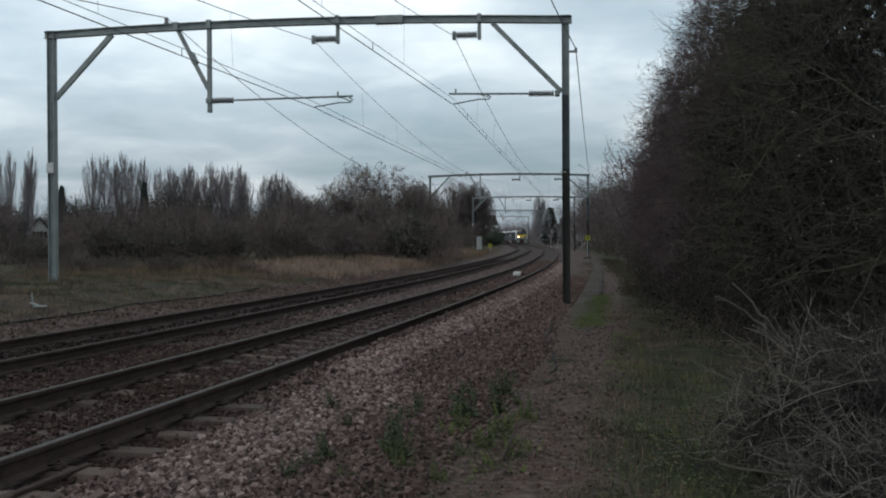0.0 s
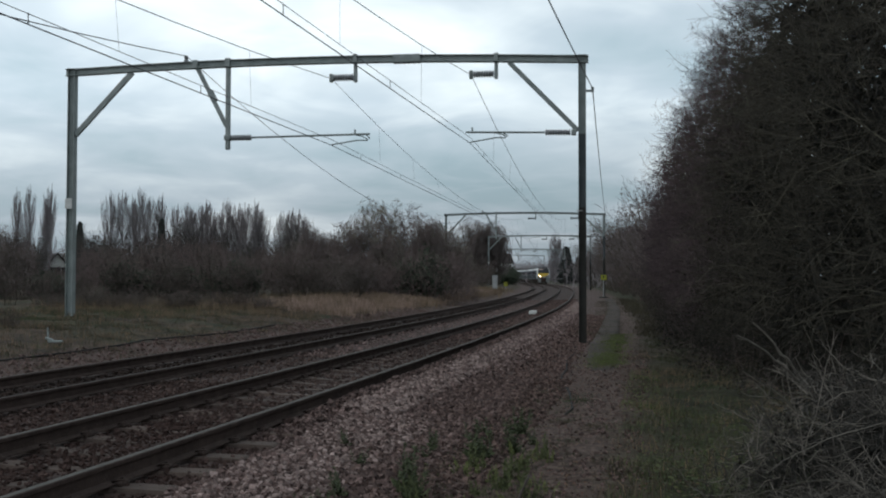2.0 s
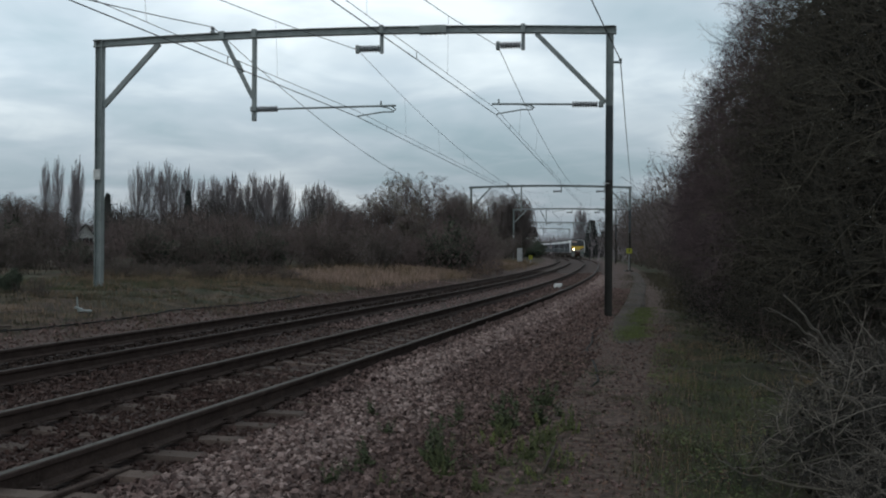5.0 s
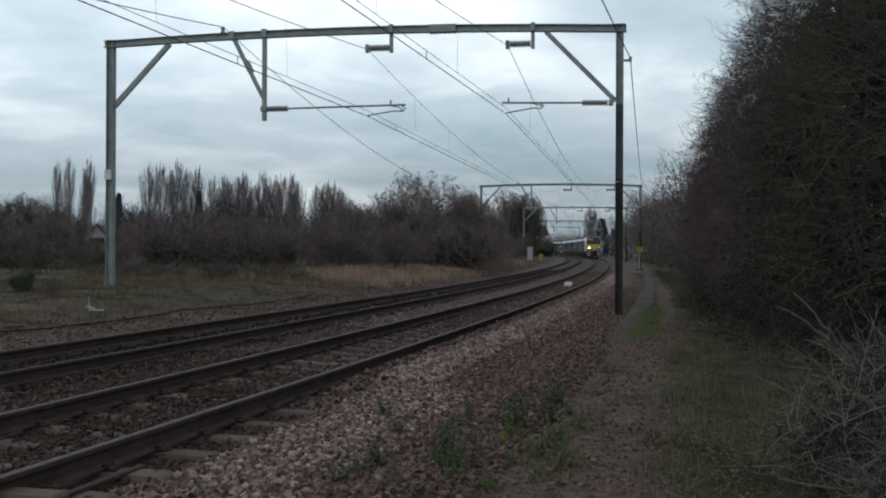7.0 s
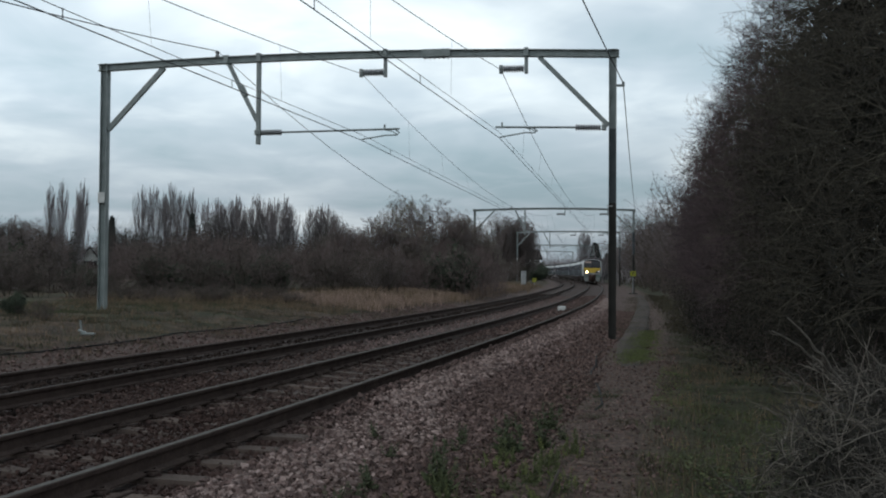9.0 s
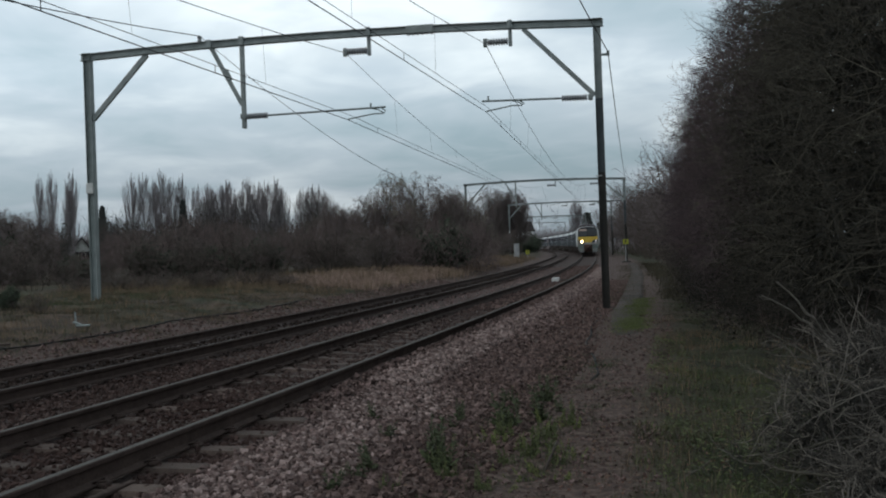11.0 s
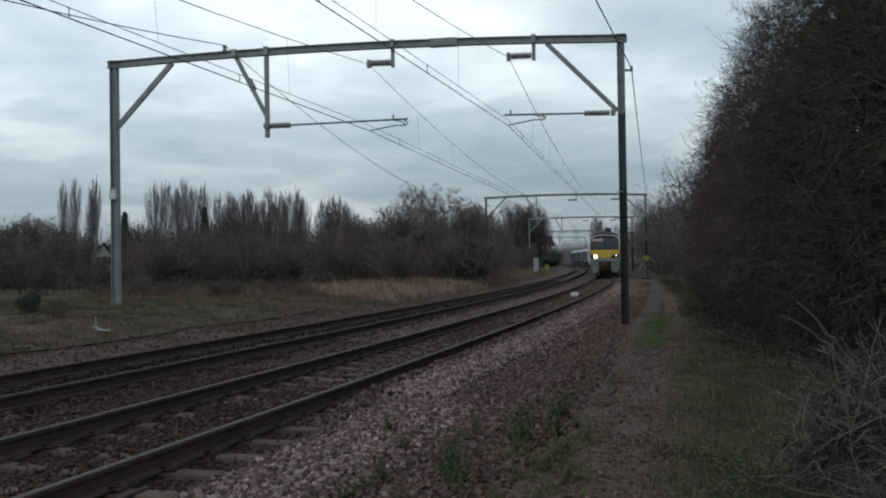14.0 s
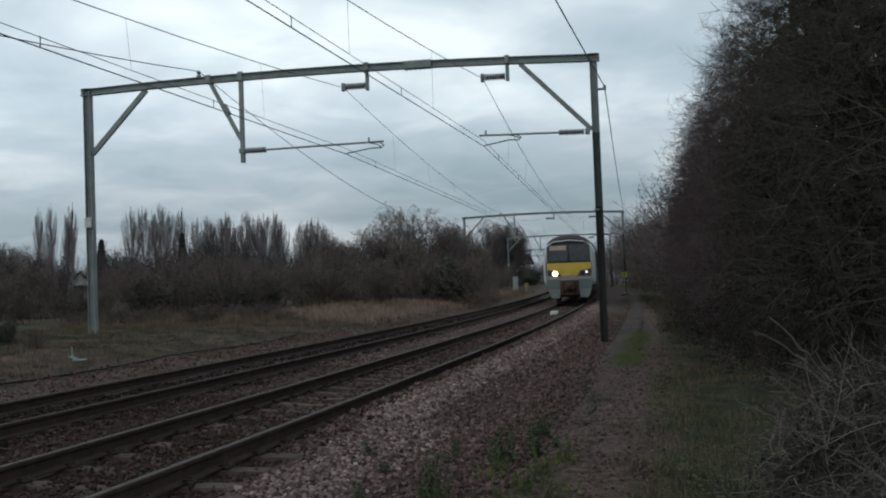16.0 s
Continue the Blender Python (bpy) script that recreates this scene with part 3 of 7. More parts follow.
def stones(name, n, s_range, o_range, size, mat, label, seed, avoid=True, power=1.0):
    """Loose angular stones strewn over a stretch of the formation."""
    rng = np.random.default_rng(seed)
    s = s_range[0] + (s_range[1] - s_range[0]) * rng.random(n) ** power
    o = rng.uniform(*o_range, n)
    if avoid:
        keep = np.ones(n, bool)
        for c in (0.7525, -0.7525, FAR_TRACK + 0.7525, FAR_TRACK - 0.7525):
            keep &= np.abs(o - c) > 0.085
        for base, first in ((0.0, 7.12), (FAR_TRACK, 7.3)):
            ph = np.abs(((s - first) / 0.665 + 0.5) % 1 - 0.5) * 0.665
            on = (np.abs(o - base) < 1.27) & (ph < 0.12)
            keep &= ~on | (rng.random(n) < (0.9 if base else np.where(np.abs(o - base) < 0.7, 0.7, np.where(o > 0.9, 0.12, 0.6))))
        s, o = s[keep], o[keep]
        n = len(s)
    h = np.interp(s, SS, HH)
    x = np.interp(s, SS, XX) + np.cos(h) * o
    y = np.interp(s, SS, YY) - np.sin(h) * o
    a = rng.uniform(size[0], size[1], n) * rng.choice([0.7, 1, 1, 1.25], n)
    cube = np.array([(i, j, k) for i in (-1, 1) for j in (-1, 1) for k in (-1, 1)], float)
    v = cube[None] * (1 + rng.uniform(-0.6, 0.3, (n, 8, 3)))
    v *= a[:, None, None] * rng.uniform(0.55, 1.0, (n, 1, 3)) * 0.5
    q = rng.normal(size=(n, 4)); q /= np.linalg.norm(q, axis=1, keepdims=True)
    w, i, j, k = q.T
    R = np.stack([1 - 2 * (j * j + k * k), 2 * (i * j - k * w), 2 * (i * k + j * w), 2 * (i * j + k * w), 1 - 2 * (i * i + k * k), 2 * (j * k - i * w), 2 * (i * k - j * w), 2 * (j * k + i * w), 1 - 2 * (i * i + j * j)], 1).reshape(n, 3, 3)
    v = np.einsum("nij,nkj->nki", R, v)
    on_sleeper = np.zeros(n)
    for base, first in ((0.0, 7.12), (FAR_TRACK, 7.3)):
        ph = np.abs(((s - first) / 0.665 + 0.5) % 1 - 0.5) * 0.665
        on_sleeper += np.where((np.abs(o - base) < 1.27) & (ph < 0.12), 0.02, 0)
    z = ground_z(x, y) + rng.uniform(-0.15, 0.38, n) * a + on_sleeper
    V = (v + np.stack([x, y, z], 1)[:, None, :]).reshape(-1, 3)
    quad = np.array([(0, 1, 3, 2), (4, 6, 7, 5), (0, 4, 5, 1), (2, 3, 7, 6), (0, 2, 6, 4), (1, 5, 7, 3)])
    F = (np.arange(n)[:, None, None] * 8 + quad[None]).reshape(-1, 4)
    return tagged(new(name, raw_mesh(name, V, F, [mat], None, True)), label, "ballast", kind="stuff")


# Farther stretches take lighter stones; distance sheen and haze are in their colour.
stones("ballast_stones", 12500, (4.3, 17), (1.2, 2.75), (0.026, 0.056), STONE, "grey-brown angular ballast stones on the track shoulder", 1, power=1.15)
stones("ballast_stones", 9000, (4.3, 17), (2.05, 3.35), (0.024, 0.052), STONE_DIRT, "earthy brown ballast stones at the foot of the shoulder", 15, power=1.15)
stones("ballast_stones", 3200, (17, 46), (1.25, 2.2), (0.04, 0.075), STONE_SIX, "grey-brown angular ballast stones on the track shoulder", 2)
stones("ballast_stones", 5600, (17, 46), (1.8, 3.05), (0.035, 0.07), STONE_MIX, "earthy brown ballast stones at the foot of the shoulder", 16)
stones("ballast_stones", 3000, (10, 45), (0.84, 1.4), (0.03, 0.055), STONE, "ballast heaped against the near rail", 12, power=1.3, avoid=False)
stones("ballast_stones", 3200, (6.3, 12), (1.3, 2.3), (0.026, 0.054), STONE_PALE, "paler clean ballast along the sleeper ends", 14)
stones("ballast_stones", 8000, (12, 65), (1.15, 1.85), (0.035, 0.065), STONE_PALE, "paler clean ballast along the sleeper ends", 3, power=1.5)
stones("ballast_stones", 7500, (4.3, 13), (-1.3, 1.25), (0.02, 0.048), STONE_RUST, "rust-stained dark ballast between the rails", 4, power=1.1)
stones("ballast_stones", 6500, (11, 34), (-1.3, 1.25), (0.03, 0.055), STONE_FOUR, "rust-stained ballast between the rails", 13, power=1.2)
stones("ballast_stones", 6000, (4.3, 15), (-2.7, -1.2), (0.024, 0.05), STONE_RUST, "dark dusty ballast between the two tracks", 17, power=1.1)
stones("ballast_stones", 4500, (5, 17), (-4.7, -2.4), (0.03, 0.055), STONE_SOOT, "oily dark ballast of the far track", 18, power=1.1)
stones("ballast_stones", 3500, (4.3, 12), (-1.25, 1.2), (0.02, 0.042), STONE_RUST, "rust-stained dark ballast between the rails", 19, power=1.0)
stones("ballast_stones", 5500, (4.3, 30), (-4.9, -2.3), (0.035, 0.065), STONE_SOOT, "oily dark ballast of the far track", 5, power=1.2)
stones("ballast_stones", 2200, (4.3, 22), (-2.4, -1.3), (0.03, 0.058), STONE_FOUR, "rust-stained ballast between the two tracks", 11, power=1.1)
stones("ballast_stones", 4300, (20, 75), (-2.6, -0.95), (0.03, 0.06), STONE_SIX, "grey ballast between the two tracks", 6, power=1.3)
stones("ballast_stones", 5000, (26, 75), (-1.2, 1.2), (0.05, 0.08), STONE_MIX, "rust-stained dark ballast between the rails", 9, power=1.2)
stones("ballast_stones", 4000, (30, 80), (-4.7, -2.3), (0.05, 0.08), STONE_SOOT, "oily dark ballast of the far track", 10, power=1.2)
stones("scattered_stones", 5000, (4.3, 24), (2.7, 4.5), (0.010, 0.036), STONE, "small stones trodden into the cess path", 7)
stones("scattered_stones", 5200, (7, 48), (-6.15, -4.55), (0.035, 0.065), STONE_MIX, "pinkish-brown ballast stones at the far shoulder", 8, power=1.1)


# ---- overhead line portals ----
SPAN = 13.5          # between the masts of a portal
MAST_OFF = 2.84      # right-hand mast from the near track's centre
BEAM_Z = 6.88
PORTALS = (26.32, 88.0, 136.5, 203.0, 262.0)


def beam_z(x):
    """The beam is cambered: it rises gently toward mid-span."""
    f = min(1.0, max(0.0, -x / SPAN))
    return BEAM_Z + 0.62 * f * (1 - f)


def mast(thing, x, tall, foot, label, mat, sections=()):
    """A broad-flanged steel column: two flanges and a web, its tone set by section from the top down."""
    def column(z0, z1):
        return Shape().box((x - 0.088, 0, (z0 + z1) / 2), (0.014, 0.20, z1 - z0)).box((x + 0.088, 0, (z0 + z1) / 2), (0.014, 0.20, z1 - z0)).box((x, 0, (z0 + z1) / 2), (0.162, 0.05, z1 - z0))
    low = sections[0][0] if sections else foot
    m = part("mast", column(low, tall), mat, thing, label)
    for i, (top, name, tone, text) in enumerate(sections):
        z0 = sections[i + 1][0] if i + 1 < len(sections) else foot
        part(name, column(z0, top - 0.003), tone, m, text)
    part("mast_base", Shape().box((x, 0, foot - 0.03), (0.5, 0.5, 0.16), chamfer=0.02), MOSSY, thing, "concrete foundation block")
    part("cap_plate", Shape().box((x, 0, tall + 0.012), (0.24, 0.24, 0.02), chamfer=0.004), mat, m)
    return m


def insulator(parent, a, b, r=0.075, sheds=10):
    rad = []
    for _ in range(sheds):
        rad += [0.6 * r, r, 0.92 * r, 0.6 * r]
    return part("insulator", Shape().lathe(a, b, rad, 8), PORCELAIN, parent, "ribbed brown porcelain insulator", True)


def build_portal(full=True):
    """Local axes: x from the left-hand mast (-SPAN) to the right-hand one (0), z up from the rails."""
    p = tagged(new("catenary_portal"), "grey galvanised steel portal carrying railway catenary over two tracks", "catenary portal", "catenary portals along the line")
    mast(p, 0.07, 6.96, -0.30, "broad-flanged right-hand column", GALV, ((5.0, "painted_shaft", SLATE, "dark slate-grey shaft"), (3.15, "tarred_foot", TARRED, "dark tarred lower half")))
    mast(p, -SPAN, 6.96, 0.10, "broad-flanged galvanised column", GALV)
    beam, xs = Shape(), [0.23 - i * (SPAN + 0.41) / 18 for i in range(19)]
    for lift, wide, deep in ((0.082, 0.17, 0.02), (-0.082, 0.17, 0.02), (0.0, 0.06, 0.145)):
        V = [(x, y, beam_z(x) + lift + z) for x in xs for y, z in ((-wide / 2, -deep / 2), (wide / 2, -deep / 2), (wide / 2, deep / 2), (-wide / 2, deep / 2))]
        beam.add(V, [(i * 4 + k, i * 4 + (k + 1) % 4, i * 4 + 4 + (k + 1) % 4, i * 4 + 4 + k) for i in range(18) for k in range(4)] + [(3, 2, 1, 0), (72, 73, 74, 75)])
    b = part("beam", beam, GALV, p)
    bz = beam_z(-4.4)
    splice = Shape().box((-4.4, -0.095, bz), (0.72, 0.02, 0.20), chamfer=0.005).box((-4.4, 0.095, bz), (0.72, 0.02, 0.20), chamfer=0.005)
    for i in range(6):
        splice.box((-4.70 + i * 0.12, 0, bz + 0.1), (0.05, 0.13, 0.025)).box((-4.70 + i * 0.12, 0, bz - 0.105), (0.05, 0.15, 0.03))
    part("splice_plate", splice, GALV, b, "bolted splice plates")
    part("knee_brace", Shape().bar((-0.03, 0, 5.08), (-1.76, 0, beam_z(-1.76) - 0.1), 0.09, 0.11), GALV, p)
    part("knee_brace", Shape().bar((-SPAN + 0.1, 0, 5.2), (-SPAN + 1.68, 0, beam_z(-SPAN + 1.68) - 0.1), 0.09, 0.13), GALV, p)
    if full:
        part("plate", Shape().box((-SPAN - 0.02, -0.118, 3.35), (0.20, 0.012, 0.28), chamfer=0.004), WHITE_PAINT, p, "small white plate")
        part("plate", Shape().box((0.0, -0.118, 3.06), (0.15, 0.012, 0.03)), CABINET, p, "narrow pale band")
    # drop post with its strut, for the far track's registration arm
    part("drop_post", Shape().box((-9.16, 0, 5.91), (0.11, 0.11, 2.34), chamfer=0.01), GALV, p)
    part("strut", Shape().bar((-9.2, 0, 5.36), (-10.04, 0, beam_z(-10.04) - 0.02), 0.09, 0.10).bar((-9.52, 0, 6.02), (-9.66, 0, 6.30), 0.13, 0.15, 0.01), GALV, p)
    part("beam_clamp", Shape().box((-9.16, 0, beam_z(-9.16) + 0.02), (0.13, 0.20, 0.23), chamfer=0.01), GALV, p)
    part("beam_clamp", Shape().box((-10.05, 0, beam_z(-10.05) + 0.01), (0.14, 0.20, 0.22), chamfer=0.01), GALV, p)
    # registration arms
    arm = part("registration_arm", Shape().tube([(-8.5, 0, 5.05), (-5.36, 0, 5.09)], 0.028, 6), GALV, p)
    insulator(arm, (-9.05, 0, 5.05), (-8.52, 0, 5.05), 0.085)
    part("steady_arm", Shape().tube([(-5.45, 0, 5.06), (-5.36, 0, 4.99), (-5.42, 0, 4.93), (-5.7, 0, 4.93), (-6.36, 0, 4.83)], 0.018, 5).tube([(-5.75, 0, 5.07), (-5.55, 0, 5.03), (-5.42, 0, 4.95)], 0.014, 5), GALV, arm)
    part("arm_tip", Shape().box((-5.75, 0, 5.14), (0.04, 0.04, 0.14)), GALV, arm)
    part("arm_clamp", Shape().box((-9.16, 0, 5.05), (0.17, 0.17, 0.14), chamfer=0.015), GALV, arm)
    arm = part("registration_arm", Shape().tube([(-0.85, 0, 5.05), (-2.87, 0, 5.09)], 0.028, 6), GALV, p)
    insulator(arm, (-0.22, 0, 5.04), (-0.85, 0, 5.05), 0.085)
    part("steady_arm", Shape().tube([(-1.92, 0, 5.06), (-1.8, 0, 4.98), (-1.86, 0, 4.93), (-2.1, 0, 4.94), (-2.76, 0, 4.83)], 0.018, 5).tube([(-2.15, 0, 5.07), (-1.95, 0, 5.02), (-1.84, 0, 4.96)], 0.014, 5), GALV, arm)
    part("arm_tip", Shape().box((-2.7, 0, 5.14), (0.04, 0.04, 0.14)), GALV, arm)
    part("arm_clamp", Shape().box((-0.14, 0, 5.04), (0.12, 0.2, 0.14), chamfer=0.015), GALV, arm)
    # messenger wire supports under the beam
    for x, d in ((-5.74, -1), (-2.09, -1)):
        h = part("hanger", Shape().box((x, 0, 6.70), (0.09, 0.09, 0.52), chamfer=0.01).box((x, 0, beam_z(x) + 0.02), (0.11, 0.20, 0.22), chamfer=0.01), GALV, p)
        insulator(h, (x - 0.06, 0, 6.57), (x - 0.58, 0, 6.57), 0.10, 8)
        part("wire_clamp", Shape().box((x - 0.64, 0, 6.56), (0.10, 0.08, 0.22), chamfer=0.015), GALV, h)
    # return conductor on top of the beam and earth wire on the right-hand mast
    part("pin_insulator", Shape().lathe((-10.32, 0, beam_z(-10.32) + 0.08), (-10.32, 0, 7.26), (0.05, 0.07, 0.04, 0.07, 0.03), 8), PORCELAIN, p)
    part("wire_bracket", Shape().box((0.26, 0, 6.08), (0.20, 0.06, 0.05)).box((0.33, 0, 6.11), (0.07, 0.07, 0.12)), GALV, p)
    return p


def portal_pose(s):
    q = line(s, MAST_OFF + (0.52 if s > 60 else 0.0))
    return pose(q.x, q.y, q.z, 0, 0, -math.degrees(heading(s)) * 0.72)


first_portal = build_portal(True)
first_portal.matrix_basis = portal_pose(PORTALS[0])
for s_p in PORTALS[1:]:
    copy_thing(first_portal, portal_pose(s_p))


def local_point(s_p, x, z, along=0.0):
    return portal_pose(s_p) @ Vector((x, along, z))


def wire_between(sh, a, b, sag, r, n=14):
    a, b = Vector(a), Vector(b)
    pts = [a.lerp(b, i / n) - Vector((0, 0, 4 * sag * (i / n) * (1 - i / n))) for i in range(n + 1)]
    sh.tube(pts, r, 4)
    return pts


def build_catenary(x_contact, x_messenger, label):
    """Compound catenary of one track: messenger, auxiliary and contact wires with droppers."""
    c = tagged(new("overhead_wires"), label, "overhead wires", "catenary wires over the tracks")
    drop = Shape()
    stops = (-31.0,) + PORTALS + (320.0, 380.0)
    def inward(q):
        return 0.52 if q >= 2 else 0.0
    for k in range(len(stops) - 1):
        a, b = stops[k], stops[k + 1]
        near = b < 100
        mes, aux, con = Shape(), Shape(), Shape()
        r = 0.009 if near else 0.006
        ca, cb = local_point(a, x_contact(k) - inward(k), 4.81), local_point(b, x_contact(k + 1) - inward(k + 1), 4.81)
        m = wire_between(mes, local_point(a, x_messenger - inward(k), 6.55), local_point(b, x_messenger - inward(k + 1), 6.55), 1.28, r, 20)
        wire_between(aux, ca + Vector((0, 0, 0.145)), cb + Vector((0, 0, 0.145)), 0.02, r * 0.75)
        wire_between(con, ca, cb, 0.02, r * 1.15)
        part("messenger_wire", mes, WIRE, c)
        part("auxiliary_wire", aux, WIRE, c)
        part("contact_wire", con, WIRE, c)
        n = int((b - a) / 5.2)
        for i in range(1, n):
            f = i / n
            lo = ca.lerp(cb, f)
            ma = m[0].lerp(m[-1], f)
            top = Vector((ma.x, ma.y, ma.z - 4 * 1.28 * f * (1 - f)))
            g = ca.lerp(cb, (i - 0.45) / n)
            hang = [lo + Vector((0, 0, 0.14)), top]
            if k < 2:
                part("dropper", Shape().tube(hang, 0.003, 3), WIRE, c)
                part("wire_loop", Shape().tube([g + Vector((0, 0, 0.145)), g + Vector((0, 0.04, 0.0))], 0.006, 4).tube([g + Vector((0, 0.04, 0.145)), g], 0.006, 4), WIRE, c)
            else:
                drop.tube(hang, 0.003, 3)
                drop.box(g + Vector((0, 0, 0.07)), (0.014, 0.03, 0.14))
    part("distant_dropper_rest", drop, WIRE, c)["kind"] = "stuff"
    return c


build_catenary(lambda k: -2.76 - (-0.2 if k == 0 else 0.0 if k % 2 else 0.22), -2.73, "compound catenary wires strung above the near track")
build_catenary(lambda k: -6.36 + (0.0 if k % 2 else 0.3), -6.38, "compound catenary wires strung above the far track")
feeder, earth = Shape(), Shape()
_stops = (-31.0,) + PORTALS
for a, b in zip(_stops[:-1], _stops[1:]):
    wire_between(feeder, local_point(a, -10.32, 7.25), local_point(b, -10.32, 7.25), 1.84 if a < 0 else 2.5 if a < 60 else 1.2, 0.012 if a < 60 else 0.007, 24)
    wire_between(earth, local_point(a, 0.33, 6.14), local_point(b, 0.33, 6.14), 0.55, 0.013)
tagged(part("return_conductor", feeder, WIRE), "dark return conductor wire over the portal beams", "wire")
tagged(part("earth_wire", earth, WIRE), "dark earth wire bracketed to the portal masts", "wire")


# ---- the train ----
CAR_LEN, CAR_GAP = 19.7, 0.55


def body_section(w, top, low=1.0):
    """Right half of a coach section from the sole bar up to the roof's crown."""
    h = w / 2
    right = [(h - 0.07, low), (h - 0.01, low + 0.35), (h, low + 0.9), (h - 0.03, low + 1.55), (h - 0.10, low + 1.95), (h - 0.24, low + 2.25), (h - 0.52, top - 0.2), (h - 0.9, top - 0.06), (0.0, top)]
    return right + [(-x, z) for x, z in reversed(right[:-1])]


def loft(sections):
    """Skin through rings of equal length; each is (y, [(x, z), ...])."""
    n = len(sections[0][1])
    V = [(x, y, z) for y, ring in sections for x, z in ring]
    F = [(i * n + k, i * n + (k + 1) % n, (i + 1) * n + (k + 1) % n, (i + 1) * n + k) for i in range(len(sections) - 1) for k in range(n)]
    F += [tuple(range(n)), tuple(reversed(range((len(sections) - 1) * n, len(sections) * n)))]
    return Shape().add(V, F)


def side_panel(x, y0, y1, z0, z1, proud=0.012):
    s = 1 if x > 0 else -1
    return Shape().box((x + s * proud / 2, (y0 + y1) / 2, (z0 + z1) / 2), (proud, y1 - y0, z1 - z0))


def build_car(front):
    """A coach; +y is the way it runs. Origin on the rails below its middle."""
    c = tagged(new("train_car"), "driving coach with yellow cab front, dark windscreens and a lit headlight" if front else "grey and dark blue electric train coach with window band", "train car", "coaches of the passenger train")
    L = CAR_LEN / 2
    ring = body_section(2.82, 3.72)
    if front:
        body = loft([(-L, ring), (L - 1.0, ring), (L - 0.35, body_section(2.76, 3.66)), (L - 0.05, body_section(2.62, 3.50)), (L, body_section(2.52, 3.40))])
    else:
        body = loft([(-L, ring), (L, ring)])
    b = part("body", body, TRAIN_WHITE, c, "off-white painted coach body", True)
    def roof_ring(w, top, low):
        h = w / 2
        r = [(h - 0.20, low), (h - 0.50, top - 0.17), (h - 0.88, top - 0.03), (0.0, top + 0.03)]
        return r + [(-x, z) for x, z in reversed(r[:-1])] + [(0.0, low - 0.1)]
    over = [(-L + 0.02, roof_ring(2.82, 3.72, 3.29)), (L - 1.0, roof_ring(2.82, 3.72, 3.29))]
    if front:
        over += [(L - 0.35, roof_ring(2.76, 3.66, 3.27)), (L - 0.04, roof_ring(2.64, 3.52, 3.2)), (L + 0.002, roof_ring(2.56, 3.42, 3.12))]
    else:
        over[1] = (L - 0.02, over[1][1])
    part("roof", loft(over), TRAIN_ROOF, b, "sooty dark roof")
    end = L - (1.3 if front else 0.1)
    for s in (1, -1):
        x = s * 1.405
        part("window_band", side_panel(x, -L + 0.1, end, 1.88, 2.86, 0.014), TRAIN_BLUE, b, "dark blue band round the windows")
        part("lower_panel", side_panel(x - s * 0.012, -L + 0.1, end, 1.04, 1.86, 0.02), TRAIN_GREY, b, "grey-lilac lower side")
        for i in range(10):
            y = -L + 1.55 + i * 1.72
            if i in (3, 7):
                d = part("door", side_panel(x + s * 0.012, y - 0.68, y + 0.68, 1.1, 2.9, 0.02), TRAIN_GREY, b, "sliding passenger door")
                for q in (-0.33, 0.33):
                    part("door_window", side_panel(x + s * 0.03, y + q - 0.2, y + q + 0.2, 1.95, 2.65, 0.012), TRAIN_GLASS, d)
            else:
                part("window", side_panel(x + s * 0.014, y - 0.68, y + 0.68, 2.02, 2.64, 0.014), TRAIN_GLASS, b)
    part("underframe", Shape().box((0, 0, 0.82), (2.3, CAR_LEN - 1.6, 0.34)).box((0.4, 0.5, 0.55), (1.5, 4.0, 0.4), chamfer=0.04).box((-0.5, -2.6, 0.52), (1.3, 1.8, 0.46), chamfer=0.04), UNDER, c)
    for y in (-7.0, 7.0):
        bogie = part("bogie", Shape().box((1.0, y, 0.55), (0.16, 3.3, 0.26), chamfer=0.03).box((-1.0, y, 0.55), (0.16, 3.3, 0.26), chamfer=0.03).box((0, y, 0.6), (2.0, 0.6, 0.3), chamfer=0.04), UNDER, c)
        for wy in (y - 1.3, y + 1.3):
            part("wheelset", Shape().lathe((-0.80, wy, 0.42), (-0.68, wy, 0.42), (0.42, 0.42, 0.45), 20).lathe((0.68, wy, 0.42), (0.80, wy, 0.42), (0.45, 0.42, 0.42), 20).tube([(-0.7, wy, 0.42), (0.7, wy, 0.42)], 0.08, 8), UNDER, bogie)
    if front:
        y = L + 0.004
        part("cab_front", Shape().add([(-1.12, y, 1.42), (1.12, y, 1.42), (1.18, y, 2.25), (1.13, y, 3.08), (0.78, y, 3.30), (0, y, 3.37), (-0.78, y, 3.30), (-1.13, y, 3.08), (-1.18, y, 2.25),
                                       (-1.12, y - 0.06, 1.42), (1.12, y - 0.06, 1.42), (1.18, y - 0.06, 2.25), (1.13, y - 0.06, 3.08), (0.78, y - 0.06, 3.30), (0, y - 0.06, 3.37), (-0.78, y - 0.06, 3.30), (-1.13, y - 0.06, 3.08), (-1.18, y - 0.06, 2.25)],
                                      [tuple(reversed(range(9)))] + [(i, (i + 1) % 9, (i + 1) % 9 + 9, i + 9) for i in range(9)]), BLACK_PAINT, b, "black surround of the windscreens")
        part("cab_rim", Shape().tube([(1.2, y - 0.01, 2.2), (1.16, y - 0.01, 3.09), (0.80, y - 0.01, 3.335), (0, y - 0.01, 3.405), (-0.80, y - 0.01, 3.335), (-1.16, y - 0.01, 3.09), (-1.2, y - 0.01, 2.2)], 0.035, 6), TRAIN_WHITE, b, "pale rim round the cab front")
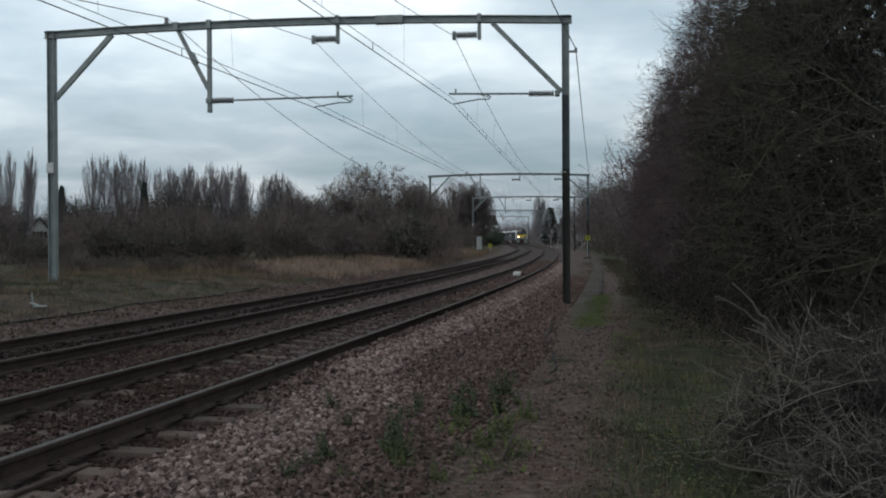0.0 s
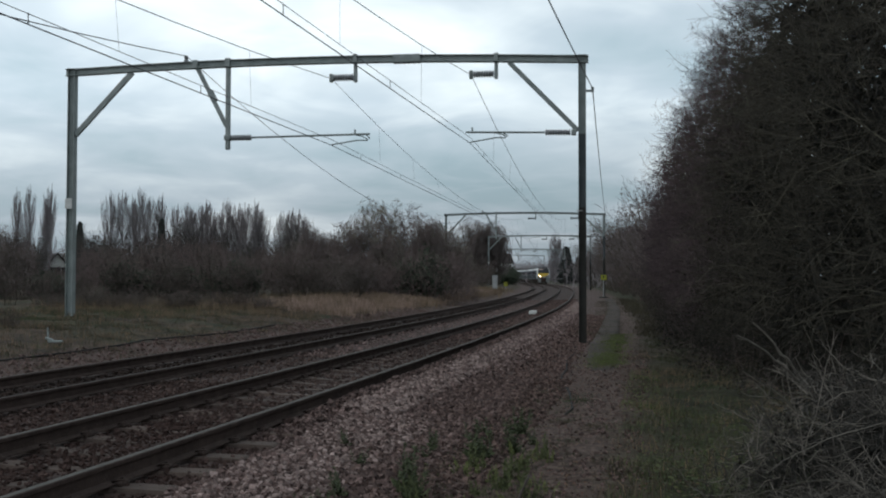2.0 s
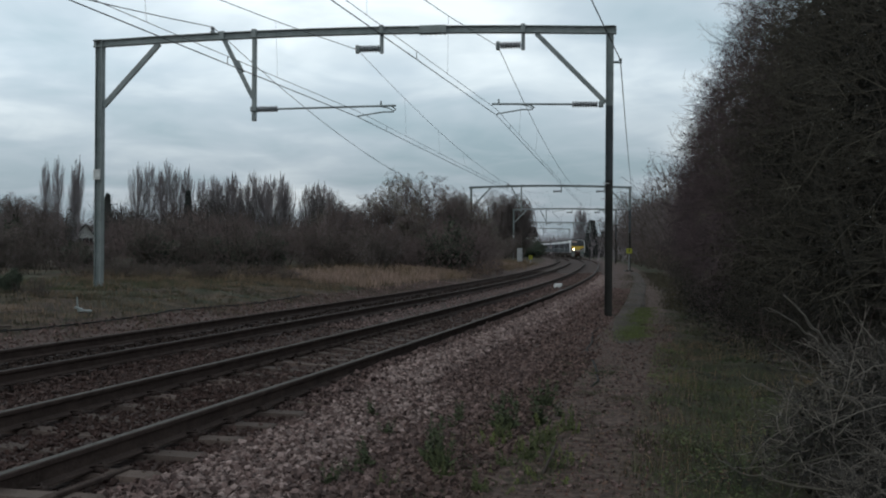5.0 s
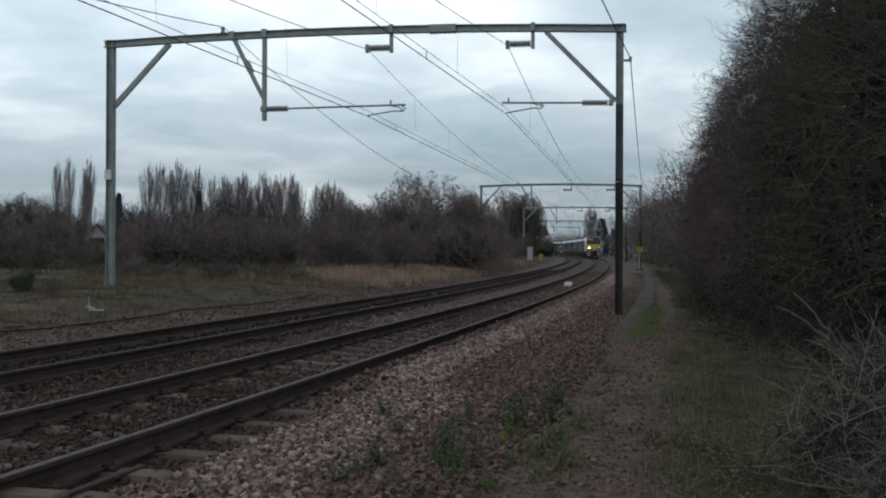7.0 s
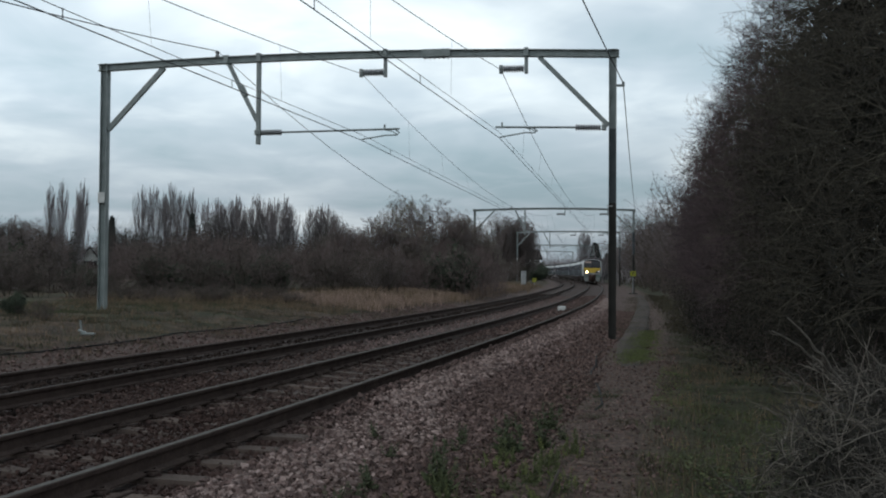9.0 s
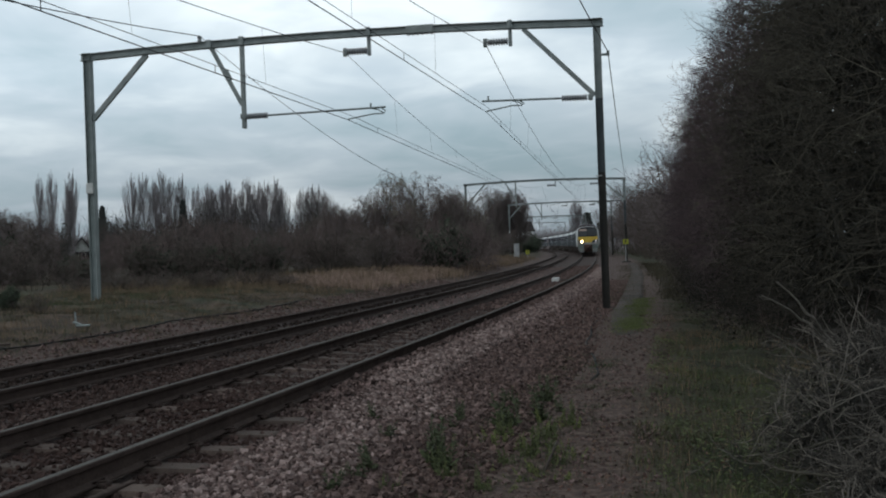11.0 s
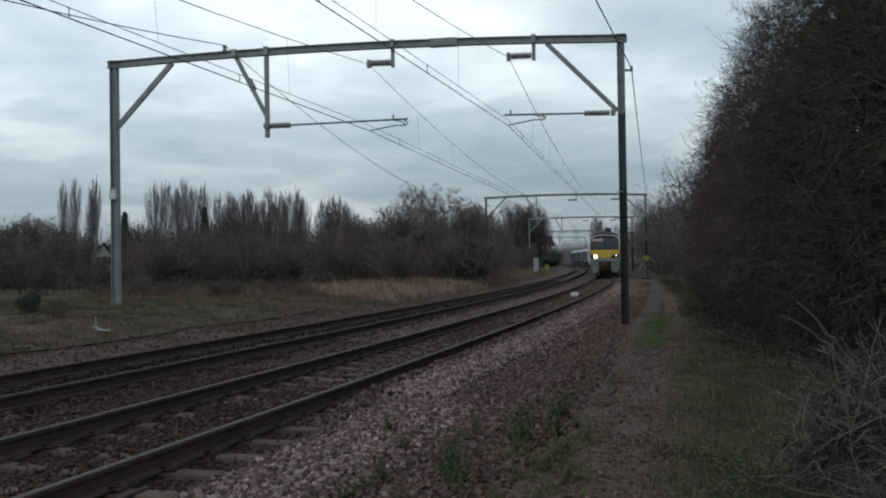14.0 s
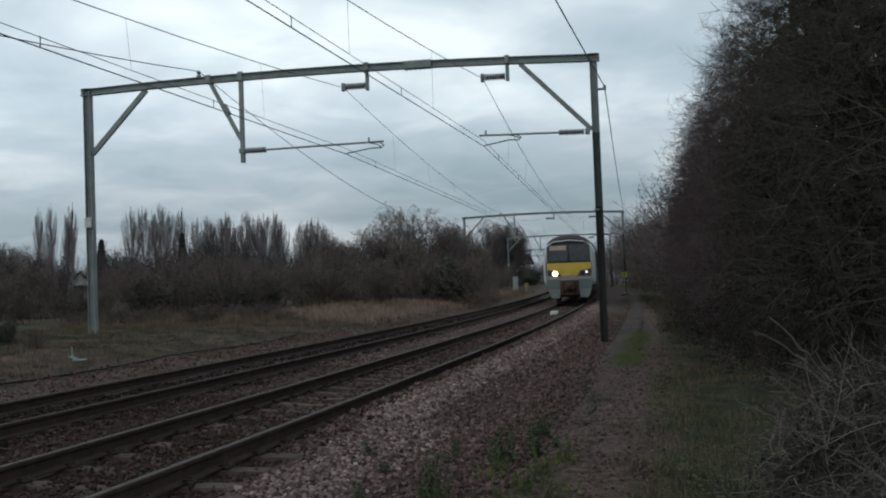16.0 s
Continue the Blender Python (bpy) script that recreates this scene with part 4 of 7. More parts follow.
        part("yellow_panel", Shape().add([(-1.16, y + 0.012, 1.52), (1.16, y + 0.012, 1.52), (1.185, y + 0.012, 2.2), (-1.185, y + 0.012, 2.2), (-1.16, y, 1.52), (1.16, y, 1.52), (1.185, y, 2.2), (-1.185, y, 2.2)],
                                         [(3, 2, 1, 0), (0, 1, 5, 4), (1, 2, 6, 5), (2, 3, 7, 6), (3, 0, 4, 7)]), TRAIN_YELLOW, b, "warning-yellow front panel")
        for s in (1, -1):
            ws = part("windscreen", Shape().add([(s * 0.06, y + 0.014, 2.30), (s * 1.09, y + 0.008, 2.30), (s * 1.07, y + 0.008, 3.06), (s * 0.9, y + 0.01, 3.16), (s * 0.04, y + 0.014, 3.19),
                                            (s * 0.06, y - 0.01, 2.30), (s * 1.09, y - 0.01, 2.30), (s * 1.07, y - 0.01, 3.06), (s * 0.9, y - 0.01, 3.16), (s * 0.04, y - 0.01, 3.19)],
                                           [(0, 1, 2, 3, 4)] + [(i, (i + 1) % 5, (i + 1) % 5 + 5, i + 5) for i in range(5)]), CAB_GLASS, b, "cab windscreen, greyed for the sky it reflects")
            part("wiper", Shape().bar((s * 0.35, y + 0.04, 2.27), (s * 0.75, y + 0.04, 2.8), 0.02, 0.02), BLACK_PAINT, ws)
            if s == 1:
                part("blind", Shape().box((0.56, y + 0.019, 3.01), (0.88, 0.006, 0.24)), BLIND, ws, "half-drawn pinkish sun blind")
            cluster = part("light_cluster", Shape().add([(s * 0.42, y + 0.02, 1.50), (s * 1.15, y + 0.02, 1.50), (s * 1.17, y + 0.02, 1.86), (s * 0.62, y + 0.02, 1.80),
                                                             (s * 0.42, y + 0.075, 1.52), (s * 1.13, y + 0.065, 1.52), (s * 1.15, y + 0.065, 1.84), (s * 0.64, y + 0.075, 1.78)],
                                                            [(4, 5, 6, 7), (0, 1, 5, 4), (1, 2, 6, 5), (2, 3, 7, 6), (3, 0, 4, 7)]), CLUSTER, b, "dark grey headlamp cluster")
            if s == 1:
                part("headlight", Shape().lathe((0.74, y + 0.06, 1.64), (0.74, y + 0.10, 1.64), (0.125, 0.135, 0.11), 14), HEADLIGHT, cluster, "bright lit headlight")
                part("marker_light", Shape().lathe((0.98, y + 0.06, 1.68), (0.98, y + 0.09, 1.68), (0.06, 0.065, 0.05), 10), GLASS_DARK, cluster)
            else:
                part("headlight", Shape().lathe((-0.70, y + 0.06, 1.64), (-0.70, y + 0.10, 1.64), (0.10, 0.11, 0.09), 12), GLASS_DARK, cluster)
                part("marker_light", Shape().lathe((-0.93, y + 0.06, 1.69), (-0.93, y + 0.10, 1.69), (0.045, 0.05, 0.04), 10), MARKER, cluster, "small lit marker light")
        for s in (1, -1):
            def skirt_piece(rows, back):
                """A plate with the given outline, folded back along the cab's side."""
                k = len(rows)
                return Shape().add([(s * x, y + d, z) for x, z, d in rows] + [(s * x, y - back, z) for x, z, d in rows], [tuple(range(k))] + [(i, (i + 1) % k, (i + 1) % k + k, i + k) for i in range(k)])
            part("valance", skirt_piece(((0.46, 1.34, 0.008), (1.22, 1.34, 0.006), (1.16, 0.80, 0.004), (0.50, 0.80, 0.004)), 0.6), DARK_GREEN, c, "worn grey-green valance below the cab")
            part("valance", skirt_piece(((0.50, 0.795, 0.0), (1.15, 0.795, 0.0), (1.10, 0.62, -0.01), (0.98, 0.33, -0.04), (0.56, 0.33, -0.04)), 0.5), TRAIN_SKIRT, c, "pale grey lower valance")
        part("nose_panel", Shape().box((0, y - 0.01, 1.41), (2.40, 0.06, 0.20), chamfer=0.02), BUMPER, b, "pale worn bumper strip")
        coupler = part("coupler", Shape().box((0, y + 0.1, 0.95), (0.46, 0.5, 0.42), chamfer=0.05).box((0, y - 0.12, 0.86), (1.0, 0.4, 0.84), chamfer=0.06).lathe((0, y + 0.3, 0.95), (0, y + 0.42, 0.95), (0.13, 0.15, 0.06), 10), COUPLER, c, "rusty automatic coupler")
        for x in (-0.28, 0.3):
            part("hose", Shape().tube([(x, y, 1.0), (x * 1.1, y + 0.12, 0.75), (x * 0.9, y + 0.1, 0.5)], 0.03, 6), CABLE, coupler)
    else:
        part("gangway", Shape().box((0, L + 0.14, 2.1), (1.1, 0.26, 2.0), chamfer=0.04), CABLE, c, "black rubber gangway")
    return c


cars = [build_car(True)]
second = build_car(False)
cars.append(second)
for _ in range(6):
    cars.append(copy_thing(second, pose(0, 0, 0)))


def front_at(t):
    """Where the cab's face is along the line after t seconds."""
    return -0.01476 * t ** 3 + 0.20656 * t ** 2 - 10.958 * t + 237.99


def car_pose(i, t):
    mid = front_at(t) + CAR_LEN / 2 + i * (CAR_LEN + CAR_GAP)
    a, b = line(mid - 7), line(mid + 7)
    d = a - b
    c = (a + b) / 2
    return pose(c.x, c.y, c.z, 0, 0, math.degrees(math.atan2(-d.x, d.y)))


# ---- trees and scrub ----
def unit(v):
    return v / np.maximum(np.linalg.norm(v, axis=-1, keepdims=True), 1e-9)


def shoots(rng, start, way, length, k, wobble, lift):
    """Wavy shoots from the start points: an array of k + 1 points for each."""
    pts, d = [start], unit(way)
    for _ in range(k):
        d = unit(d + rng.normal(size=d.shape) * wobble + np.array([0, 0, lift]))
        pts.append(pts[-1] + d * (length / k)[:, None])
    return np.stack(pts, 1)


def fork(rng, pts, rad, each, lo, hi, spread, frac, shrink=0.5):
    """Side shoots: start points, ways, lengths and radii for `each` shoots on every parent."""
    n, k = pts.shape[0], pts.shape[1] - 1
    par = np.repeat(np.arange(n), each)
    t = rng.uniform(lo, hi, len(par)) * k
    i = np.minimum(t.astype(int), k - 1)
    f = (t - i)[:, None]
    a, b = pts[par, i], pts[par, i + 1]
    d = unit(b - a)
    side = unit(np.cross(d, rng.normal(size=d.shape)))
    ang = rng.uniform(spread[0], spread[1], len(par))[:, None]
    total = np.linalg.norm(pts[:, 1:] - pts[:, :-1], axis=2).sum(1)
    length = total[par] * rng.uniform(frac[0], frac[1], len(par)) * (1.15 - shrink * t / k)
    way = d * np.cos(ang) + side * np.sin(ang)
    return a + (b - a) * f, way, length, rad[par] * (0.62 - 0.3 * t / k)


def sticks(pts, rad, sides, tip=0.35):
    """Tapered prisms round polylines of equal length."""
    n, k = pts.shape[0], pts.shape[1] - 1
    d = np.empty_like(pts)
    d[:, 1:-1] = pts[:, 2:] - pts[:, :-2]
    d[:, 0], d[:, -1] = pts[:, 1] - pts[:, 0], pts[:, -1] - pts[:, -2]
    d = unit(d)
    ref = np.where(np.abs(d[..., 2:3]) < 0.9, np.array([0, 0, 1.0]), np.array([1.0, 0, 0]))
    u = unit(np.cross(d, ref))
    w = np.cross(d, u)
    taper = 1 - (1 - tip) * np.arange(k + 1) / k
    r = rad[:, None] * taper[None]
    rings = [pts + (u * math.cos(a) + w * math.sin(a)) * r[..., None] for a in np.arange(sides) * 2 * math.pi / sides]
    V = np.stack(rings, 2).reshape(-1, 3)
    base = (np.arange(n)[:, None] * (k + 1) + np.arange(k)[None]).reshape(-1) * sides
    F = np.concatenate([np.stack([base + j, base + (j + 1) % sides, base + sides + (j + 1) % sides, base + sides + j], 1) for j in range(sides)])
    return V, F


def leaves(rng, centres, size, flat=1.0):
    """Small bent quads, one at each centre."""
    n = len(centres)
    a = unit(rng.normal(size=(n, 3)))
    b = unit(np.cross(a, rng.normal(size=(n, 3))))
    s = rng.uniform(size[0], size[1], n)[:, None]
    c = unit(np.cross(a, b)) * s * 0.25
    V = np.stack([centres - a * s, centres - b * s * 0.5 + c, centres + a * s, centres + b * s * 0.5 + c], 1).reshape(-1, 3)
    return V, np.arange(n * 4).reshape(n, 4)


def join(*pairs):
    V, F, k = [], [], 0
    for v, f in pairs:
        V.append(v); F.append(f + k); k += len(v)
    return np.concatenate(V), np.concatenate(F)


def bare_tree(rng, stems, height, lean, counts, lifts, base_spread=0.3, r0=0.09, twig=0.006, sides=3, fracs=((0.35, 0.6), (0.3, 0.55), (0.3, 0.6)), wob=0.16, spread=(0.5, 1.1), thin=1.0, last=2, dome=0.5, coarse=None):
    """A bare winter tree: stems, limbs, boughs and twigs, as wood and crown arrays."""
    coarse = last == 1 if coarse is None else coarse
    ang = rng.uniform(0, 2 * math.pi, stems)
    start = np.stack([np.cos(ang) * base_spread * rng.random(stems), np.sin(ang) * base_spread * rng.random(stems), np.full(stems, -0.12)], 1)
    tilt = rng.uniform(0.2, 1.0, stems) * lean
    way = np.stack([np.cos(ang) * np.sin(tilt), np.sin(ang) * np.sin(tilt), np.cos(tilt)], 1)
    pts = shoots(rng, start, way, height * rng.uniform(0.75, 1.05, stems), 6, wob * 0.6, lifts[0])
    rad = np.full(stems, r0)
    wood, crown = [sticks(pts, rad, 4 if coarse else 6, 0.25)], []
    tips = [pts[:, 3:].reshape(-1, 3)]
    for lv, each in enumerate(counts):
        s, w, ln, r = fork(rng, pts, rad, each, 0.18 if lv == 0 else 0.12, 1.0, spread, fracs[lv], dome if lv == 0 else 0.5)
        k = last if lv == len(counts) - 1 else (3 if coarse else 4) if lv == 0 else 1 if coarse else 3
        pts = shoots(rng, s, w, ln, k, wob, lifts[min(lv + 1, len(lifts) - 1)])
        rad = np.maximum(r * thin, twig)
        (wood if lv == 0 else crown).append(sticks(pts, rad, sides if lv or coarse else 5, 0.4))
        tips.append(pts[:, -1])
    return join(*wood), join(*crown), np.concatenate(tips[1:])


def domed(vf, a, h):
    """Draw shoots that stray beyond a dome of radius a and height h back toward its surface."""
    v, f = vf
    r = np.sqrt((v[:, 0] ** 2 + v[:, 1] ** 2) / a ** 2 + (v[:, 2] / h) ** 2)
    k = np.where(r > 0.8, (0.8 + 0.15 * (1 - np.exp(-(r - 0.8) / 0.15))) / np.maximum(r, 1e-6), 1.0)
    return v * k[:, None], f


def tree_thing(name, label, category, group, wood, crown, mat, extra=None, extra_mat=None, bark=None):
    t = tagged(new(name), label, category, group)
    bushy = name not in ("poplar_tree", "conifer_tree", "field_tree")
    stem = part("stem_thicket" if bushy else "trunk", raw_mesh("trunk", *wood, [bark or BARK]), None, t)
    if bushy:
        stem["kind"] = "stuff"
    part("crown", raw_mesh("crown", *crown, [mat]), None, t)
    # In the hedge this fill's near-black colour stands for inner shade.
    if extra is not None:
        part("foliage", raw_mesh("foliage", *extra, [extra_mat]), None, t, "leaf fill inside the crown")
    return t


def stand(thing, x, y, turn=0.0, scale=1.0, tall=None, sink=0.05):
    thing.scale = (scale, scale, tall or scale)
    thing.matrix_basis = pose(x, y, gz(x, y) - sink, 0, 0, turn) @ Matrix.Diagonal((scale, scale, tall or scale, 1))
    return thing


def again(thing, x, y, turn, scale=1.0, tall=None):
    c = copy_thing(thing, pose(x, y, 0))
    return stand(c, x, y, turn, scale, tall)


def inside_cloud(rng, tips, n, pull, jitter):
    c = tips[rng.integers(0, len(tips), n)]
    return c * (1 - (0.18 + 0.82 * rng.random((n, 1))) * pull * np.array([1, 1, 0.35])) + rng.normal(size=(n, 3)) * jitter


# hawthorn hedge beside the cess: near trees, grown together into one dense face
rng = np.random.default_rng(11)


def hedge_face(s, z):
    """Offset of the hedge's face from the near track at height z: recedes near the eye, bulges low, rounds off above."""
    f = np.interp(s, (8, 12, 16, 20, 25, 45), (7.8, 6.7, 5.85, 5.25, 5.0, 4.95))
    f = f + 0.45 * np.clip(1 - z / 1.3, 0, 1) + 0.21 * np.clip(z - 3.3, 0, 9) ** 1.35
    return f + 0.26 * np.sin(s * 1.05 + 0.8 * np.sin(z * 1.1)) * np.cos(z * 1.25 + s * 0.35) + 0.16 * np.sin(s * 2.7 + z * 2.1)


def by_line(s, o, z):
    h = np.interp(s, SS, HH)
    x, y = np.interp(s, SS, XX) + np.cos(h) * o, np.interp(s, SS, YY) - np.sin(h) * o
    return np.stack([x, y, z], 1), np.stack([-np.cos(h), np.sin(h), np.zeros(len(s))], 1)


def hedge_tree(s_c, o_c, half, top, n, mat, label):
    at = line(s_c, o_c)
    at.z = gz(at.x, at.y)
    base, h = np.array(at), heading(s_c)

    def trim(vf, margin=0.3):
        """Leave out wood that would stand in front of the face."""
        v, f = vf
        s = s_c + v[:, 0] * math.sin(h) + v[:, 1] * math.cos(h)
        o = o_c + v[:, 0] * math.cos(h) - v[:, 1] * math.sin(h)
        return v, f[(o > hedge_face(s, v[:, 2]) + margin)[f].all(1)]

    wood, boughs, _ = bare_tree(rng, 8, top * 0.9, 0.36, (10, 6), (0.05, 0.03, 0.03), 0.8, 0.065, 0.009, 3, ((0.28, 0.44), (0.28, 0.5)), wob=0.26, thin=0.6, dome=0.75, last=2, coarse=False)

    def sprays(m, low, high, deep, reach, length, lift, each, thick, wob):
        """Crooked shoots out of the face, each with its side twigs."""
        s, z = s_c + half * rng.uniform(-1.06, 1.06, m), rng.uniform(low, high, m)
        p, out = by_line(s, hedge_face(s, z) + deep[0] + rng.exponential(deep[1], m), z)
        way = out * rng.uniform(*reach, (m, 1)) + rng.normal(size=(m, 3)) * 0.5 + np.array([0, 0, 0.3])
        q = shoots(rng, p - base, way, rng.uniform(*length, m), 4, wob, lift)
        r = rng.uniform(0.6, 1.2, m) * thick
        s3, w3, l3, r3 = fork(rng, q, r, each, 0.1, 1.0, (0.4, 1.2), (0.18, 0.45), 0.6)
        return join(sticks(q, r, 3, 0.35), sticks(shoots(rng, s3, w3, l3, 1 if s_c > 13 else 2, 0.3, lift * 0.5), np.maximum(r3, 0.0026), 3, 0.5))

    inner = sprays(int(n * 0.68), -0.2, top, (0.28, 0.65), (0.0, 1.0), (0.35, 0.9), 0.05, 8, 0.005, 0.36)
    arch = sprays(int(n * 0.085), 1.0, top * 0.8, (0.45, 0.35), (0.4, 1.2), (0.7, 1.7), -0.12, 7, 0.007, 0.2)
    fringe = sprays(int(n * 0.36), 1.2, top + 0.3, (0.12, 0.25), (0.1, 0.9), (0.4, 1.1), 0.05, 11, 0.005, 0.36)
    u = max(20, n // 28)
    su, zu = s_c + half * rng.uniform(-1, 1, u), rng.uniform(2.0, 4.6, u)
    pu, ou = by_line(su, hedge_face(su, zu + 2.0) + 0.9 + rng.random(u), zu)
    up = shoots(rng, pu - base, ou * 0.15 + rng.normal(size=(u, 3)) * 0.2 + np.array([0, 0, 1.0]), rng.uniform(1.4, 2.6, u), 6, 0.13, 0.02)
    ru = rng.uniform(0.008, 0.018, u)
    s6, w6, l6, r6 = fork(rng, up, ru, 10, 0.2, 1.0, (0.3, 0.9), (0.12, 0.35), 0.6)
    if s_c < 24:
        arch = join(arch, sticks(up, ru, 3, 0.25), sticks(shoots(rng, s6, w6, l6, 2, 0.25, 0.08), np.maximum(r6 * 0.6, 0.003), 3, 0.4))
    # Added near-black filler behind the face, for inner shade and closed sky gaps.
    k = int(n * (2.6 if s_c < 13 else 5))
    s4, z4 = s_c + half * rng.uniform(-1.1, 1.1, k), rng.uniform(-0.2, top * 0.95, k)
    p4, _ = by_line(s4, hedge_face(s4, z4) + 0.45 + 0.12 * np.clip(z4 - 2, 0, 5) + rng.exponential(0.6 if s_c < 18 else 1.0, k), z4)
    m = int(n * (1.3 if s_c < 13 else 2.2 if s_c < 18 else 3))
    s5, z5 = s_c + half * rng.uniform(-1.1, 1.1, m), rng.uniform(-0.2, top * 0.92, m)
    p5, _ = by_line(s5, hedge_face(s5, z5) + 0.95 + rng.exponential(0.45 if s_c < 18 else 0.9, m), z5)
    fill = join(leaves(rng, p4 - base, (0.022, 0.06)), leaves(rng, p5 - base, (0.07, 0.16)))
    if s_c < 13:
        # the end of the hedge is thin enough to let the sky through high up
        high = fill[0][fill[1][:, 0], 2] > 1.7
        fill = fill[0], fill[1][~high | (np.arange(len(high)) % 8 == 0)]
    t = tree_thing("hawthorn_tree", label, "tree", "hawthorn hedge", trim(wood), join(trim(boughs, 0.5), inner), mat, fill, DARKFILL, TWIG_DARK)
    part("arching_bough_tangle", raw_mesh("arching_bough_tangle", *trim(arch, -0.7), [TWIG_OLIVE if s_c < 25 else TWIG_PURPLE]), None, t, "lichened boughs that arch outward")["kind"] = "stuff"
    part("outer_twig_fringe", raw_mesh("outer_twig_fringe", *trim(fringe, -1.15), [TWIG_PURPLE if s_c > 18 else TWIG_DARK]), None, t, "fine dark outer twigs")["kind"] = "stuff"
    t.matrix_basis = Matrix.Translation(at)
    return t


hedge_tree(11.0, 9.4, 2.4, 7.6, 850, TWIG_DARK, "tall dense bare hawthorn with ivy, its dark twigs over the bramble")
hedge_tree(15.6, 8.0, 2.6, 7.9, 1700, TWIG_DARK, "tall dense bare hawthorn with ivy lining the cess")
hedge_tree(21.0, 7.3, 3.0, 7.8, 1900, TWIG_DARK, "tall dense bare hawthorn with ivy lining the cess")
hedge_tree(27.5, 7.0, 3.6, 7.0, 2000, TWIG_PURPLE, "dense purple-brown bare hawthorn lining the cess")
hedge_tree(35.0, 7.0, 4.2, 6.3, 2000, TWIG_PURPLE, "dense purple-brown bare hawthorn lining the cess")
low_hedge = []
for k in range(2):
    wood, crown, tips = bare_tree(rng, 11, 3.4, 0.8, (9, 7, 4), (0.03, 0.02, 0.02, 0.04), 0.7, 0.028, 0.005, 3, thin=0.8, last=1)
    fill = leaves(rng, inside_cloud(rng, tips, 6000, 0.5, 0.12), (0.018, 0.05))
    low_hedge.append(tree_thing("hawthorn_shrub", "dense dark hawthorn shrub with dark leaf fill at the hedge foot", "shrub", "hawthorn hedge", wood, crown, TWIG_DARK if k else TWIG_PURPLE, fill, DARKFILL))
far_hedge = []
for k in range(3):
    wood, crown, tips = bare_tree(rng, 6, 6.4, 0.42, (8, 6, 4) if k < 2 else (7, 5, 3), (0.05, 0.03, 0.03, 0.05), 0.8, 0.07, 0.010, 3, thin=0.8, last=1, dome=0.55)
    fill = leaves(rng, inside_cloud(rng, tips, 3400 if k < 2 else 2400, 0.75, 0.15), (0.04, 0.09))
    # The far kind takes paler twigs and grey fill: haze painted by colour.
    far_hedge.append(tree_thing("hawthorn_tree", "bare bushy hawthorn further along the hedge", "tree", "hawthorn hedge", wood, crown, TWIG_PURPLE if k < 2 else TWIG_FAR, fill, DARKFILL if k < 2 else TWIG_GREY))


def plant(kinds, rows):
    """Stand one of the kinds at each row (x, y, turn, size, height factor), the first of a kind itself, then copies."""
    first = set()
    for i, (x, y, turn, size, tall) in enumerate(rows):
        k = i % len(kinds)
        (again if k in first else stand)(kinds[k], x, y, turn, size, tall)
        first.add(k)


def beside(rows):
    """Rows (along, offset, turn, size, tall) by the line as rows by x and y."""
    return [(*line(s_t, o_t).xy, turn, size, tall) for s_t, o_t, turn, size, tall in rows]


plant(low_hedge, beside([(39.5, 6.8, 110, 0.9, 0.95), (44, 6.6, 200, 0.95, 1.0), (49, 6.6, 20, 0.95, 1.0), (40.5, 6.0, 290, 0.7, 0.7)]))
FAR_HEDGE = beside([(s_t, 7.7 + 0.5 * math.sin(i * 2.1) + max(0, s_t - 100) * 0.02, 53 * i, 0.9 + 0.15 * math.sin(i * 1.7), 0.95 + 0.12 * math.sin(i * 1.7)) for i, s_t in enumerate((41, 46, 52, 58, 65, 72, 80, 88, 97, 107, 118, 130, 143, 158, 175, 195))])
plant(far_hedge[:2], FAR_HEDGE[:3])
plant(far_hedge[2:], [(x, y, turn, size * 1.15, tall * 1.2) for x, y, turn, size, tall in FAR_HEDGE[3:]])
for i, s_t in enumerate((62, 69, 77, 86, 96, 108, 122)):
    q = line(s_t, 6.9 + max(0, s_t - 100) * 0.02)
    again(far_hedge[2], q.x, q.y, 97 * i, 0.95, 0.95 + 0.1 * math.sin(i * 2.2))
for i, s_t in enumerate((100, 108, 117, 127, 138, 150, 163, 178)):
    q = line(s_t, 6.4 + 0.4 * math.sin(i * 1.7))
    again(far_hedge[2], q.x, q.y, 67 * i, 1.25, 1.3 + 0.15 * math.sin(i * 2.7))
# Added second row, mostly hidden, that closes sky gaps in the hedge.
for i, (s_t, o_t, size) in enumerate(((28.5, 11.6, 1.2), (35, 11.2, 1.2))):
    q = line(s_t, o_t)
    again(far_hedge[i % 2], q.x, q.y, 77 * i, size)
HEDGE_FOOT = [(s_t, 6.6 + 0.3 * math.sin(i * 1.9) + max(0, s_t - 100) * 0.02, 1.05 + 0.2 * math.sin(i * 2.6)) for i, s_t in enumerate((52, 58, 65, 73, 82, 92, 103, 115, 128))]

# dead bramble in front of the hedge
rng = np.random.default_rng(23)


